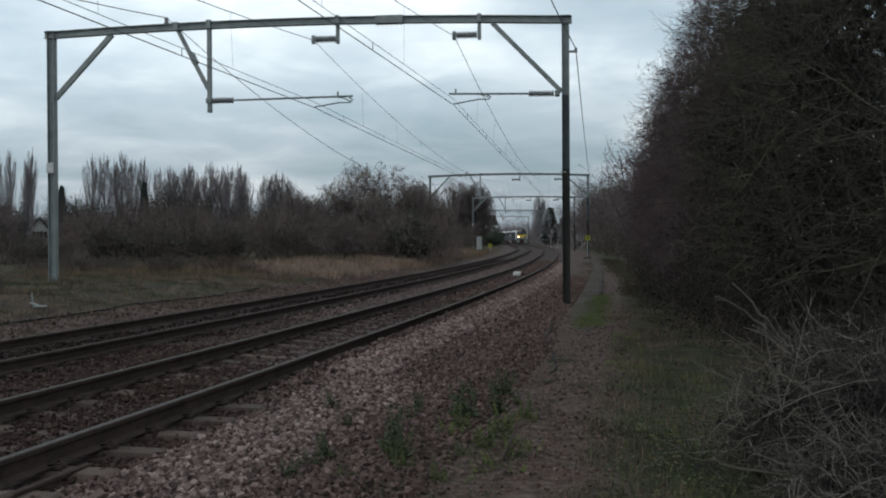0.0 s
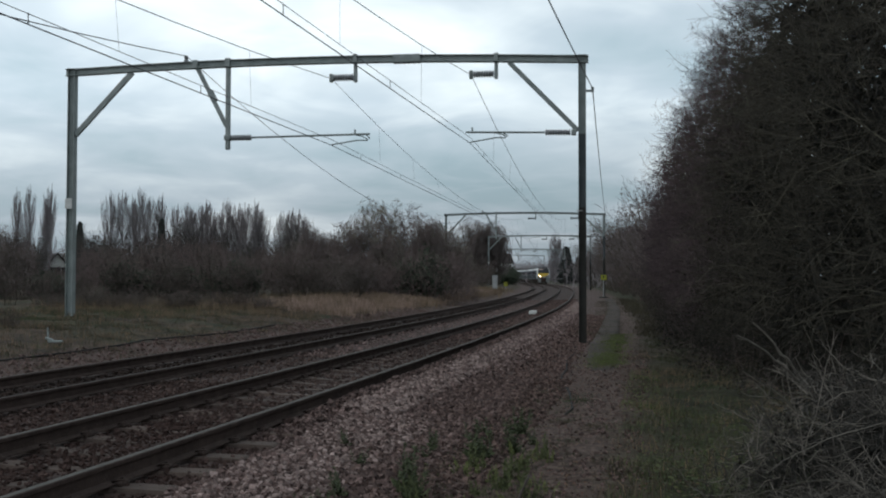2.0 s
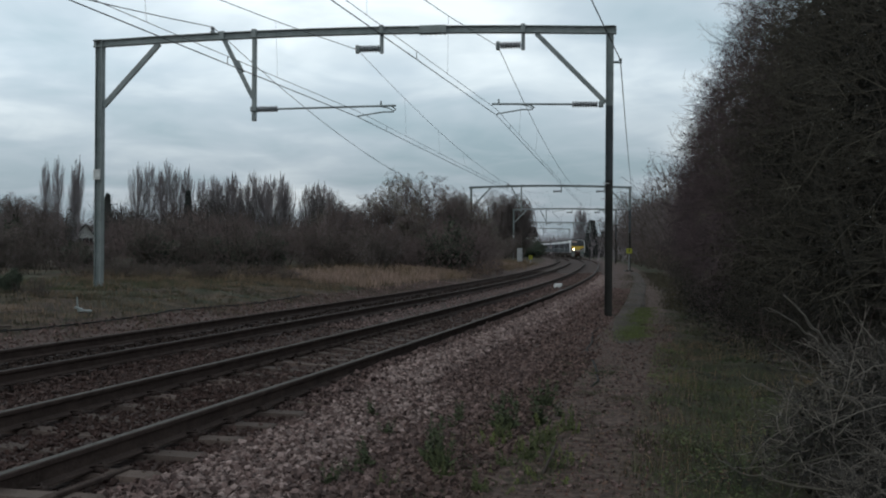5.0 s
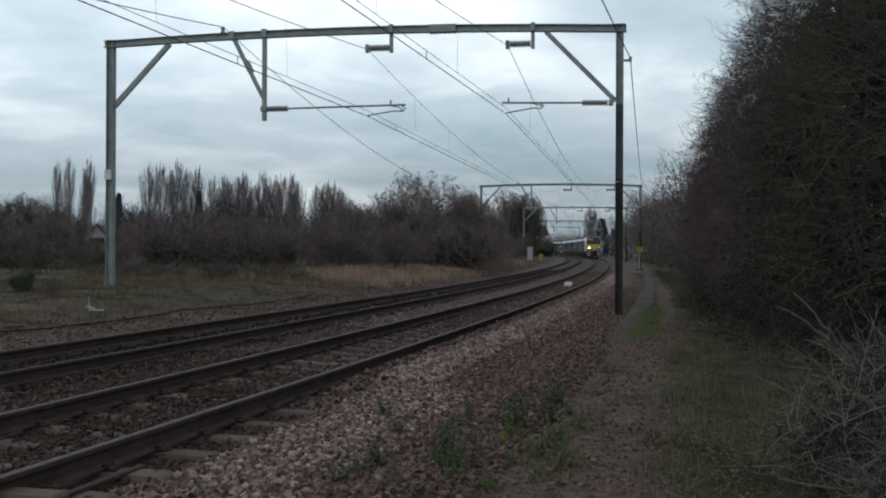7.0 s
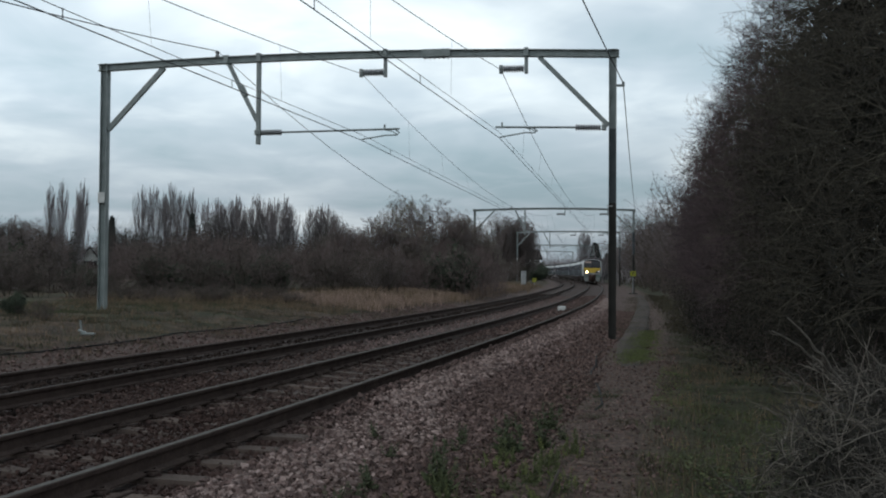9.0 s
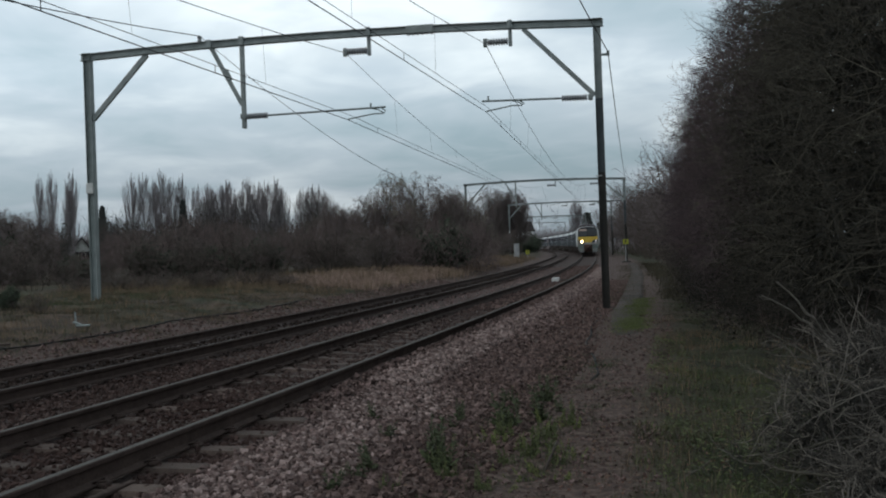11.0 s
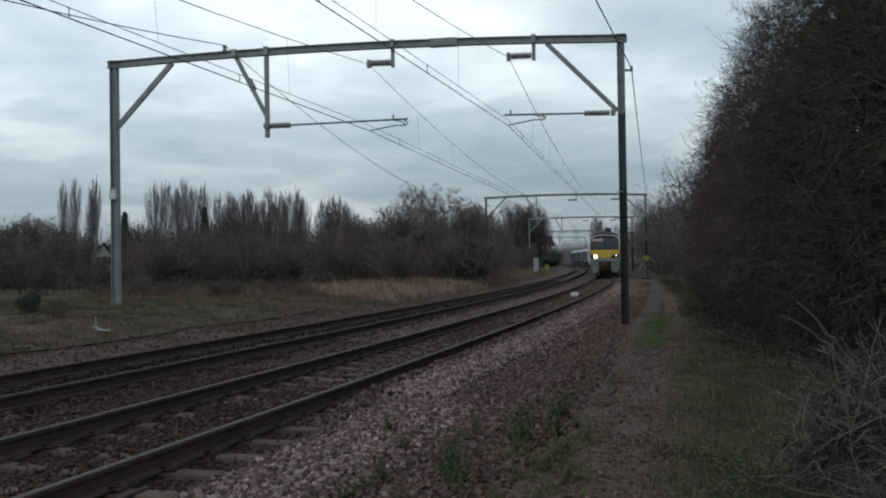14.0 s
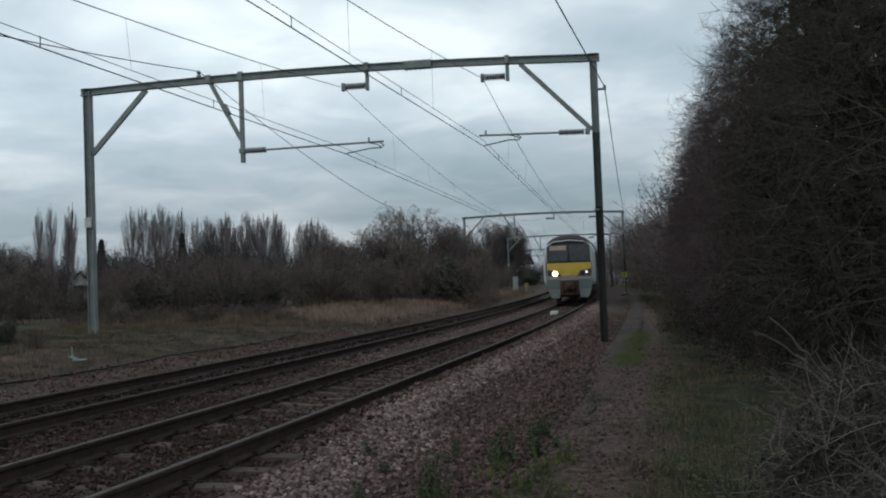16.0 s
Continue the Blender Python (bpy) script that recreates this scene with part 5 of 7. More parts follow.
def bramble(n, reach, tall, rad):
    a = rng.uniform(0, 2 * math.pi, n)
    rr = rng.random(n) ** 0.6 * 0.75 * reach
    start = np.stack([np.cos(a) * rr, np.sin(a) * rr, np.full(n, -0.05)], 1)
    b = rng.uniform(0, 2 * math.pi, n)
    tl = rng.uniform(0.05, 0.65, n)
    way = np.stack([np.cos(b) * np.sin(tl), np.sin(b) * np.sin(tl), np.cos(tl)], 1)
    pts = shoots(rng, start, way, rng.uniform(0.55, 1.2, n) * tall, 9, 0.42, -0.10)
    r = rng.uniform(0.5, 1.0, n) * rad
    s, w, ln, r2 = fork(rng, pts, r, 4, 0.25, 1.0, (0.4, 1.2), (0.15, 0.4))
    tw = shoots(rng, s, w, ln, 3, 0.25, 0.0)
    s3, w3, ln3, r3 = fork(rng, tw, r2, 3, 0.3, 1.0, (0.4, 1.2), (0.2, 0.5))
    tw3 = shoots(rng, s3, w3, ln3, 1, 0.25, 0.0)
    stems = sticks(pts, r, 5, 0.4)
    twigs = join(sticks(tw, np.maximum(r2, 0.0022), 3, 0.5), sticks(tw3, np.maximum(r3, 0.0016), 3, 0.5))
    return stems, twigs, np.concatenate([tw[:, -1], tw3[:, -1]])


brambles = []
for k in range(2):
    stems, twigs, tips = bramble(120, 0.8, 1.2, 0.0055)
    t = tagged(new("bramble_bush"), "tangled dead bramble with pale grey stems and dark leaf fill", "bush", "brambles before the hedge")
    part("cane_tangle", raw_mesh("cane_tangle", *stems, [TWIG_PALE]), None, t, "pale arching dead stems")["kind"] = "stuff"
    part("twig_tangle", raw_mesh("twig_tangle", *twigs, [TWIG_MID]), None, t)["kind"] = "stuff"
    # Filler quads coloured near-black to imitate the shade among the canes.
    part("withered_foliage", raw_mesh("withered_foliage", *leaves(rng, inside_cloud(rng, tips, 1500, 0.45, 0.07), (0.012, 0.028)), [DARKFILL]), None, t)["kind"] = "stuff"
    brambles.append(t)
skirt = tagged(new("bramble_bush"), "dark low bramble tangle with dark leaf fill at the hedge foot", "bush", "brambles before the hedge")
stems, twigs, tips = bramble(55, 1.0, 1.15, 0.006)
part("cane_tangle", raw_mesh("cane_tangle", *stems, [TWIG_RED]), None, skirt)["kind"] = "stuff"
part("twig_tangle", raw_mesh("twig_tangle", *twigs, [TWIG_DARK]), None, skirt)["kind"] = "stuff"
part("withered_foliage", raw_mesh("withered_foliage", *leaves(rng, inside_cloud(rng, tips, 2600, 0.3, 0.10), (0.015, 0.04)), [DARKFILL]), None, skirt)["kind"] = "stuff"
plant([skirt], beside([(12.2, 7.6, 0, 1.0, 0.9), (14.3, 7.0, 50, 1.0, 0.9), (16.4, 6.6, 100, 1.0, 0.9), (18.5, 6.3, 150, 1.0, 0.95), (20.8, 6.0, 200, 1.0, 0.95), (23.2, 5.8, 250, 1.0, 1.0), (26, 5.7, 300, 1.05, 1.0), (29, 5.6, 350, 1.05, 1.05), (32.5, 5.6, 40, 1.1, 1.1), (36.5, 5.6, 90, 1.15, 1.15), (41, 5.7, 140, 1.2, 1.2)]))
stand(brambles[0], 3.7, 6.6, 20, 1.1, 1.0)
stand(brambles[1], 3.8, 7.7, 130, 1.1, 1.1)
for k, (x, y, turn, size, tall) in enumerate(((5.0, 9.2, 70, 1.0, 1.0), (4.2, 6.4, 300, 1.2, 1.1), (3.6, 7.0, 100, 1.0, 1.1))):
    again(brambles[k % 2], x, y, turn, size, tall)


def bramble_mound(x, y, reach, deep, tall):
    """A low dome of short crooked dead shoots; the heart's shade is put into darker colours."""
    r = np.random.default_rng(29)

    def cloud(n, lo, hi):
        a, u = r.uniform(0, 2 * math.pi, n), r.uniform(0.05, 1.0, n)
        rim = np.sqrt(1 - u ** 2)
        lump = 1 + 0.13 * np.sin(3 * a + 5 * u) + 0.08 * np.sin(7 * a + 1)
        k = (r.uniform(lo, hi, n) * lump)[:, None]
        p = np.stack([np.cos(a) * rim * reach, np.sin(a) * rim * deep, u * tall], 1) * k
        return p, unit(np.stack([np.cos(a) * rim / reach, np.sin(a) * rim / deep, u / tall], 1))

    def twigs(n, lo, hi, length, thick, out, each):
        p, face = cloud(n, lo, hi)
        q = shoots(r, p, face * out + r.normal(size=(n, 3)) * 0.75 + np.array([0, 0, 0.12]), r.uniform(*length, n), 4, 0.33, -0.04)
        rad = r.uniform(0.6, 1.3, n) * thick
        s, w, ln, r2 = fork(r, q, rad, each, 0.15, 1.0, (0.5, 1.3), (0.2, 0.5))
        return join(sticks(q, rad, 4, 0.45), sticks(shoots(r, s, w, ln, 2, 0.3, 0.0), np.maximum(r2, 0.0015), 3, 0.5))

    t = tagged(new("bramble_bush"), "mound of tangled dead bramble with pale crooked twigs", "bush", "brambles before the hedge")
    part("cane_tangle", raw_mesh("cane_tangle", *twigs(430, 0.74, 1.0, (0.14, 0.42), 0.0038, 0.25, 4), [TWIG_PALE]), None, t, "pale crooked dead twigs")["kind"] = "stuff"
    # Inner twigs and fill get darker colours inward, in place of real shade.
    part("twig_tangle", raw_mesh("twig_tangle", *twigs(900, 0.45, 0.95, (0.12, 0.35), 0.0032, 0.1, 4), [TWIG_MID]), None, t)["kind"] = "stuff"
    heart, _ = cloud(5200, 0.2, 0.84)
    part("withered_foliage", raw_mesh("withered_foliage", *leaves(r, heart, (0.012, 0.034)), [DARKFILL]), None, t)["kind"] = "stuff"
    t.matrix_basis = pose(x, y, gz(x, y), 0, 0, 0)
    return t


bramble_mound(3.05, 6.55, 1.05, 1.0, 1.02)
bramble_mound(2.75, 5.35, 0.75, 0.7, 0.55)


def dead_branch(knots, r, side, mat=TWIG_PALE):
    """A crooked bare branch through a few knots, with side twigs."""
    k = np.array(knots, float)
    t = np.linspace(0, len(k) - 1, 9)
    q = np.stack([np.interp(t, np.arange(len(k)), k[:, a]) for a in range(3)], 1)
    q[1:-1] = (q[:-2] + 2 * q[1:-1] + q[2:]) / 4 + rng.normal(size=(7, 3)) * 0.007
    s, w, ln, r2 = fork(rng, q[None], np.array([r]), side, 0.15, 1.0, (0.4, 1.1), (0.08, 0.24)) if side else (None,) * 4
    v, f = sticks(q[None], np.array([r]), 6, 0.5)
    if side:
        v, f = join((v, f), sticks(shoots(rng, s, w, ln, 3, 0.18, 0.0), np.maximum(r2, 0.0022), 6, 0.5))
    return tagged(new("dead_branch", raw_mesh("dead_branch", v, f, [mat])), "pale broken dead branch in the bramble" if mat is TWIG_PALE else "dark dead branch in the bramble", "branch", "dead branches lying in the bramble")


for knots, r, side in ((((2.62, 6.5, 0.66), (2.434, 6.4, 0.845), (2.383, 6.35, 0.891), (2.197, 6.3, 1.077)), 0.0125, 1), (((2.68, 6.6, 0.62), (2.373, 6.4, 0.844), (2.065, 6.2, 1.0)), 0.0115, 1),
                       (((2.95, 5.9, 0.50), (2.592, 5.8, 0.477), (2.298, 5.7, 0.394), (2.028, 5.6, 0.262)), 0.0075, 4), (((2.62, 6.3, 0.30), (2.673, 6.2, 0.612), (2.60, 6.2, 0.74), (2.533, 6.2, 0.882)), 0.008, 4),
                       (((2.27, 5.5, -0.1), (2.265, 5.5, 0.096), (2.22, 5.6, 0.323), (2.25, 5.6, 0.45)), 0.0065, 4), (((2.40, 6.0, 0.3), (2.526, 6.0, 0.756), (2.613, 6.0, 1.026)), 0.007, 5),
                       (((2.40, 6.0, 0.3), (2.317, 6.0, 0.687), (2.302, 6.0, 0.922)), 0.006, 5), (((2.55, 6.2, 0.55), (2.673, 6.2, 0.612), (2.77, 6.2, 0.662), (2.9, 6.2, 0.66)), 0.008, 3),
                       (((2.52, 7.0, 0.3), (2.357, 7.0, 0.389), (2.213, 7.2, 0.474)), 0.006, 2), (((2.45, 6.2, 0.34), (2.29, 6.2, 0.373), (2.102, 6.2, 0.393)), 0.007, 3)):
    dead_branch(knots, r * (0.78 if r > 0.01 else 0.52), side)
for knots, r, side in ((((2.6, 6.3, 0.42), (2.421, 6.4, 0.587), (2.327, 6.5, 0.687), (2.225, 6.6, 0.746)), 0.011, 3), (((2.2, 5.4, 0.05), (1.909, 5.5, 0.093), (1.787, 5.7, 0.072), (1.717, 5.9, 0.126)), 0.009, 4), (((2.5, 5.6, 0.22), (2.25, 5.65, 0.20), (2.0, 5.7, 0.12)), 0.009, 4)):
    dead_branch(knots, r * 0.8, side, TWIG_DARK)

_g = gz(0.8, 7.3)
stick = Shape().tube([(0.93, 7.6, _g + 0.13), (0.88, 7.45, _g + 0.09), (0.78, 7.2, _g - 0.02)], 0.012, 6)
tagged(part("fallen_stick", stick, UNDER, smooth=True), "short dark stick leaning among the weeds", "stick")

# Lombardy poplars beyond the field
rng = np.random.default_rng(31)


def poplar_arrays(height, reach):
    """A column: limbs leave the trunk low down at a narrow angle and turn straight up."""
    trunk = shoots(rng, np.array([[0, 0, -0.1]]), np.array([[0, 0, 1.0]]), np.array([height]), 6, 0.015, 0.2)
    n = 64
    f = rng.uniform(0.06, 0.86, n)
    a = rng.uniform(0, 2 * math.pi, n)
    start = np.stack([np.zeros(n), np.zeros(n), f * height], 1)
    way = np.stack([np.cos(a), np.sin(a), np.full(n, 1.1)], 1)
    ln = height * np.minimum(0.36, (1.03 - f) * 0.62) * rng.uniform(0.75, 1.05, n) * reach
    limbs = shoots(rng, start, way, ln, 5, 0.04, 0.42)
    s, w, tl, r = fork(rng, limbs, np.full(n, 0.02), 27, 0.05, 1.0, (0.15, 0.5), (0.25, 0.5))
    twigs = shoots(rng, s, w, tl, 1, 0.05, 0.35)
    wood = join(sticks(trunk, np.array([0.14]), 6, 0.2), sticks(limbs, np.full(n, 0.032), 3, 0.4))
    return wood, sticks(twigs, np.full(len(s), 0.0095), 3, 0.25)


poplars = []
for k in range(3):
    wood, crown = poplar_arrays(11.3, 0.9 + 0.1 * k)
    poplars.append(tree_thing("poplar_tree", "slender bare upright poplar with grey twigs", "tree", "row of poplars", wood, crown, POPLAR, bark=POPLAR))
# (x, y, top, breadth)
POPLAR_ROWS = [(-51.8, 135, 13.0, 0.56), (-50.15, 135, 13.5, 0.58), (-48.3, 136, 11.6, 0.5), (-47.45, 135, 13.5, 0.72)]
POPLAR_ROWS += [(x, 135 + i % 3, top, wide) for i, (x, top, wide) in enumerate(((-39.6, 12.6, 0.8), (-38.1, 12.8, 0.72), (-37.0, 12.2, 0.62), (-35.5, 13.1, 0.84), (-34.6, 12.0, 0.55), (-33.4, 12.5, 0.8)))]
POPLAR_ROWS += [(-30.9 + i * 0.93, 135 + (i * 23) % 5, 10.9 + 0.7 * math.sin(i * 1.9) + 0.35 * math.sin(i * 4.7), 0.82 + 0.1 * math.sin(i * 3.3)) for i in range(13)]
POPLAR_ROWS += [(-16.9, 136, 10.0, 0.72), (-15.9, 137, 10.5, 0.85), (-14.9, 136, 10.3, 0.85), (-14.2, 138, 9.7, 0.7)]
plant(poplars, [(x, y, 71 * i, wide * 1.3, top / 11.3) for i, (x, y, top, wide) in enumerate(POPLAR_ROWS)])
again(poplars[1], 38.0, 260, 30, 1.5, 1.2)
again(poplars[0], 39.2, 262, 130, 1.4, 1.12)

# conifers: whorls of drooping needle sprays
rng = np.random.default_rng(37)


def conifer_arrays(height, reach):
    n = 800
    z = rng.random(n) ** 0.8 * height * 0.96 + 0.2
    a = rng.uniform(0, 2 * math.pi, n)
    ln = reach * (1 - z / (height * 1.02)) * rng.uniform(0.7, 1.1, n) + 0.1
    start = np.stack([np.zeros(n), np.zeros(n), z], 1)
    pts = shoots(rng, start, np.stack([np.cos(a), np.sin(a), np.full(n, 0.3)], 1), ln, 3, 0.08, -0.05)
    t = rng.random((n * 9, 1))
    par = np.repeat(np.arange(n), 9)
    c = pts[par, 0] + (pts[par, -1] - pts[par, 0]) * t + rng.normal(size=(n * 9, 3)) * 0.12
    trunk = sticks(np.array([[(0, 0, -0.1), (0, 0, height * 0.5), (0, 0, height)]], float), np.array([0.16]), 6, 0.1)
    return trunk, sticks(pts, np.full(n, 0.02), 3, 0.3), leaves(rng, c, (0.12, 0.28))


wood, crown, needles = conifer_arrays(9.0, 1.7)
conifer = tree_thing("conifer_tree", "dark narrow evergreen conifer", "tree", "conifers", wood, crown, CONIFER, needles, CONIFER)
stand(conifer, 37.6, 238, 0, 1.75, 0.98)
for x, y, turn, size, tall in ((-31.8, 131, 40, 0.75, 0.93), (-42.9, 133, 80, 0.8, 0.9), (40.6, 240, 120, 1.0, 0.7)):
    again(conifer, x, y, turn, size, tall)

# willow scrub and the round tree between the far track and the field
rng = np.random.default_rng(41)
willows = []
for k in range(2):
    wood, crown, tips = bare_tree(rng, 15, 5.6, 0.75, (9, 9, 7), (0.05, 0.04, 0.04, 0.04), 1.3, 0.04, 0.007, 3, ((0.28, 0.5), (0.22, 0.4), (0.3, 0.5)), 0.16, (0.3, 0.9), thin=0.7, last=1)
    wood, crown = domed(wood, 3.5, 6.5), domed(crown, 3.5, 6.5)
    fill = domed(leaves(rng, inside_cloud(rng, tips, 11000, 0.6, 0.12), (0.02, 0.05)), 3.4, 6.0)
    willows.append(tree_thing("willow_bush", "large domed bare willow bush with fine grey-olive shoots", "bush", "willow scrub", wood, crown, TWIG_GREY if k else TWIG_GREEN, fill, TWIG_RED))
stand(willows[0], -1.5, 63, 0, 1.0, 1.14)
stand(willows[1], -3.7, 62, 40, 0.95, 0.82)
for x, y, turn, size, tall in ((0.6, 66, 90, 1.0, 0.98), (-0.3, 62.5, 210, 1.05, 1.08), (1.3, 68, 160, 0.95, 0.98), (-2.8, 64, 270, 0.95, 0.9), (-4.7, 64, 20, 0.75, 0.7), (2.5, 70.5, 320, 0.9, 0.92), (-5.6, 61.5, 130, 0.85, 0.58), (2.2, 72, 10, 0.95, 0.95), (-6.2, 60, 300, 0.6, 0.62), (3.6, 82, 120, 0.75, 0.68), (1.6, 77, 250, 0.8, 0.8)):
    again(willows[int(abs(turn)) // 10 % 2], x, y, turn, size, tall)
wood, crown, tips = bare_tree(rng, 4, 6.6, 0.45, (14, 12, 9), (0.04, 0.03, 0.03, 0.03), 0.2, 0.11, 0.011, 3, ((0.3, 0.5), (0.3, 0.5), (0.3, 0.5)), thin=0.7, last=1)
wood, crown = domed(wood, 3.3, 6.2), domed(crown, 3.3, 6.2)
fill = domed(leaves(rng, inside_cloud(rng, tips, 7000, 0.6, 0.1), (0.025, 0.06)), 2.9, 6.0)
round_tree = tree_thing("field_tree", "round-crowned bare tree behind the scrub", "tree", "trees", wood, crown, TWIG_GREY, fill, TWIG_GREY)
stand(round_tree, 9.2, 146, 0, 1.2, 1.75)
again(round_tree, 12.1, 148, 140, 1.2, 1.74)
again(round_tree, 13.2, 147, 300, 0.8, 1.62)
again(round_tree, 7.4, 150, 250, 0.95, 1.15)
for x, y, turn, size, tall in ((10.6, 147, 30, 0.98, 1.76), (9.0, 149, 200, 0.8, 1.5), (12.7, 149, 110, 0.8, 1.6)):
    tagged(again(willows[1], x, y, turn, size, tall), "round-crowned bare tree behind the scrub", "tree", "trees")
for x, y, turn in ((-57, 163, 20), (-53.2, 160, 110), (-49.8, 166, 200), (-60.5, 168, 290)):
    tagged(again(far_hedge[2], x, y, turn, 1.6, 0.95), "bare bushy tree behind the small white-gabled house", "tree", "trees")
again(round_tree, -58.4, 140, 60, 0.95, 1.52)
again(round_tree, -61.5, 143, 170, 0.9, 1.42)
again(round_tree, -5.6, 58, 15, 0.4, 0.74)
again(round_tree, -18.8, 47, 80, 0.62, 0.6)
again(round_tree, -20.6, 49, 220, 0.55, 0.5)

scrub = []
for k in range(3):
    wood, crown, tips = bare_tree(rng, 10, 2.6, 0.75, (7, 5, 2), (0.04, 0.03, 0.03, 0.03), 0.9, 0.020, 0.008, 3, ((0.3, 0.55), (0.3, 0.55), (0.3, 0.6)), thin=0.8, last=1)
    fill = leaves(rng, inside_cloud(rng, tips, 1700, 0.6, 0.15), (0.03, 0.07))
    scrub.append(tree_thing("scrub_bush", "low reddish-brown bare scrub bush in rough grass", "bush", "scrub along the field edge", wood, crown, (TWIG_RED, TWIG_GREY, TWIG_RED)[k], fill, SCRUBLEAF))
SCRUB_ROWS = []
for i in range(14):
    SCRUB_ROWS.append((-22.5 + i * 1.5 + 0.5 * math.sin(i * 3.1), 43.0 + 1.8 * math.sin(i * 1.3) + i * 0.6, 0.88 + 0.12 * math.sin(i * 2.2)))
for i in range(13):
    SCRUB_ROWS.append((-27 + i * 2.1 + 0.7 * math.sin(i * 2.1), 58 + 3.0 * math.sin(i * 1.9) + i * 0.25, 1.12 + 0.12 * math.sin(i * 1.4)))
for i in range(9):
    SCRUB_ROWS.append((-4.5 + i * 0.75, 55 + i * 3.0, 0.85 + 0.12 * math.sin(i * 2.0)))
for i in range(10):
    SCRUB_ROWS.append((3.2 + i * 0.75, 84 + i * 5.5, 1.05 + 0.2 * math.sin(i * 2.4)))
used = set()
for i, (x, y, size) in enumerate(SCRUB_ROWS):
    size *= 0.58 if abs(x / y + 0.344) < 0.028 else 1.0
    kind = i % 3
    if kind in used:
        again(scrub[kind], x, y, 47 * i, size)
    else:
        stand(scrub[kind], x, y, 47 * i, size)
        used.add(kind)

for i, (s_t, o_t, size) in enumerate(HEDGE_FOOT):
    q = line(s_t, o_t)
    again(scrub[i % 3], q.x, q.y, 61 * i, size)

again(scrub[2], -8.6, 22.0, 30, 0.2)
# Bushes added out of view behind the hedge, blocking sky through its foot.
for i, (s_t, o_t) in enumerate(((16.5, 10.4), (19.5, 9.9), (23, 9.6))):
    q = line(s_t, o_t)
    again(scrub[i % 3], q.x, q.y, 71 * i, 1.1)

for i, (x, y, size) in enumerate(((-17.2, 37.5, 0.75), (-15.6, 37.2, 0.7), (-14.4, 36.6, 0.6), (-13.2, 36.9, 0.5))):
    again(scrub[i % 3], x, y, 83 * i, size)
for i in range(11):
    tagged(again(scrub[2 * (i % 2)], -11.6 + 0.62 * i + 0.2 * math.sin(i * 2.7), 33.6 + 0.32 * i + 0.5 * math.sin(i * 1.7), 67 * i, 0.42 + 0.08 * math.sin(i * 2.1), 0.25 + 0.05 * math.sin(i * 3.7)), "low reddish bramble patch in the dead grass", "bush", "scrub along the field edge")


def thicket():
    """Impenetrable scrub behind the first bushes, too tangled to count."""
    r = np.random.default_rng(45)
    n = 15000
    t = r.random(n)
    x = -34 + 38 * t
    y = 51 + 8 * t + r.uniform(-3.0, 4.5, n)
    top = 2.3 + 0.5 * np.sin(x * 0.9) + 0.35 * np.sin(x * 2.3 + 1)
    top = np.where(np.abs(x / y + 0.344) < 0.022, 0.8, top)
    z = ground_z(x, y) + r.random(n) ** 0.8 * top
    p = np.stack([x, y, z], 1)
    way = r.normal(size=(n, 3)) * 0.5 + np.array([0, 0, 0.8])
    tw = sticks(shoots(r, p, way, r.uniform(0.4, 0.9, n), 1, 0.1, 0.0), r.uniform(0.006, 0.012, n), 3, 0.4)
    k = 12000
    i = r.integers(0, n, k)
    lf = leaves(r, p[i] * np.array([1, 1, 0.9]) + r.normal(size=(k, 3)) * 0.2, (0.03, 0.09))
    v, f = join(tw, lf)
    return tagged(new("scrub_thicket", raw_mesh("scrub_thicket", v, f, [TWIG_RED])), "tangled reddish-brown thicket along the field edge", "scrub", kind="stuff")


thicket()

# evergreen bushes that hide the tail of the train
rng = np.random.default_rng(43)
wood, crown, tips = bare_tree(rng, 8, 2.9, 0.8, (7, 6), (0.03, 0.03, 0.03), 0.8, 0.05, 0.02, 3)
fill = leaves(rng, inside_cloud(rng, tips, 7000, 0.6, 0.25), (0.07, 0.15))
laurel = tree_thing("evergreen_bush", "dense dark evergreen bush beside the line", "bush", "evergreen bushes", wood, crown, TWIG_DARK, fill, EVERGREEN)
q = line(172, -8.2)
stand(laurel, q.x, q.y, 0, 1.7, 0.95)
again(laurel, 1.0, 58.5, 60, 0.8, 0.95)
tagged(again(laurel, -9.95, 23.9, 10, 0.2, 0.18), "small dark evergreen bush in the rough grass", "bush")
for x, y, turn, size, tall in ((-21.5, 48, 20, 0.8, 0.75), (-19.3, 46.5, 90, 0.75, 0.7), (-16.6, 47.5, 160, 0.7, 0.42), (-13.6, 49.5, 230, 0.8, 0.52), (-11.2, 51, 300, 0.75, 0.5), (-24, 50, 50, 0.9, 0.85), (-8.6, 51, 120, 0.7, 0.6)):
    tagged(again(laurel, x, y, turn, size, tall), "dark ivy-choked bush in the field-edge scrub", "bush", "scrub along the field edge")
for s_t, o_t, size in ((166, -9.0, 1.2), (180, -8.6, 1.3), (160, -10.5, 1.1), (190, -9.2, 1.2)):
    q = line(s_t, o_t)
    again(laurel, q.x, q.y, s_t * 7, size, size * 0.7)


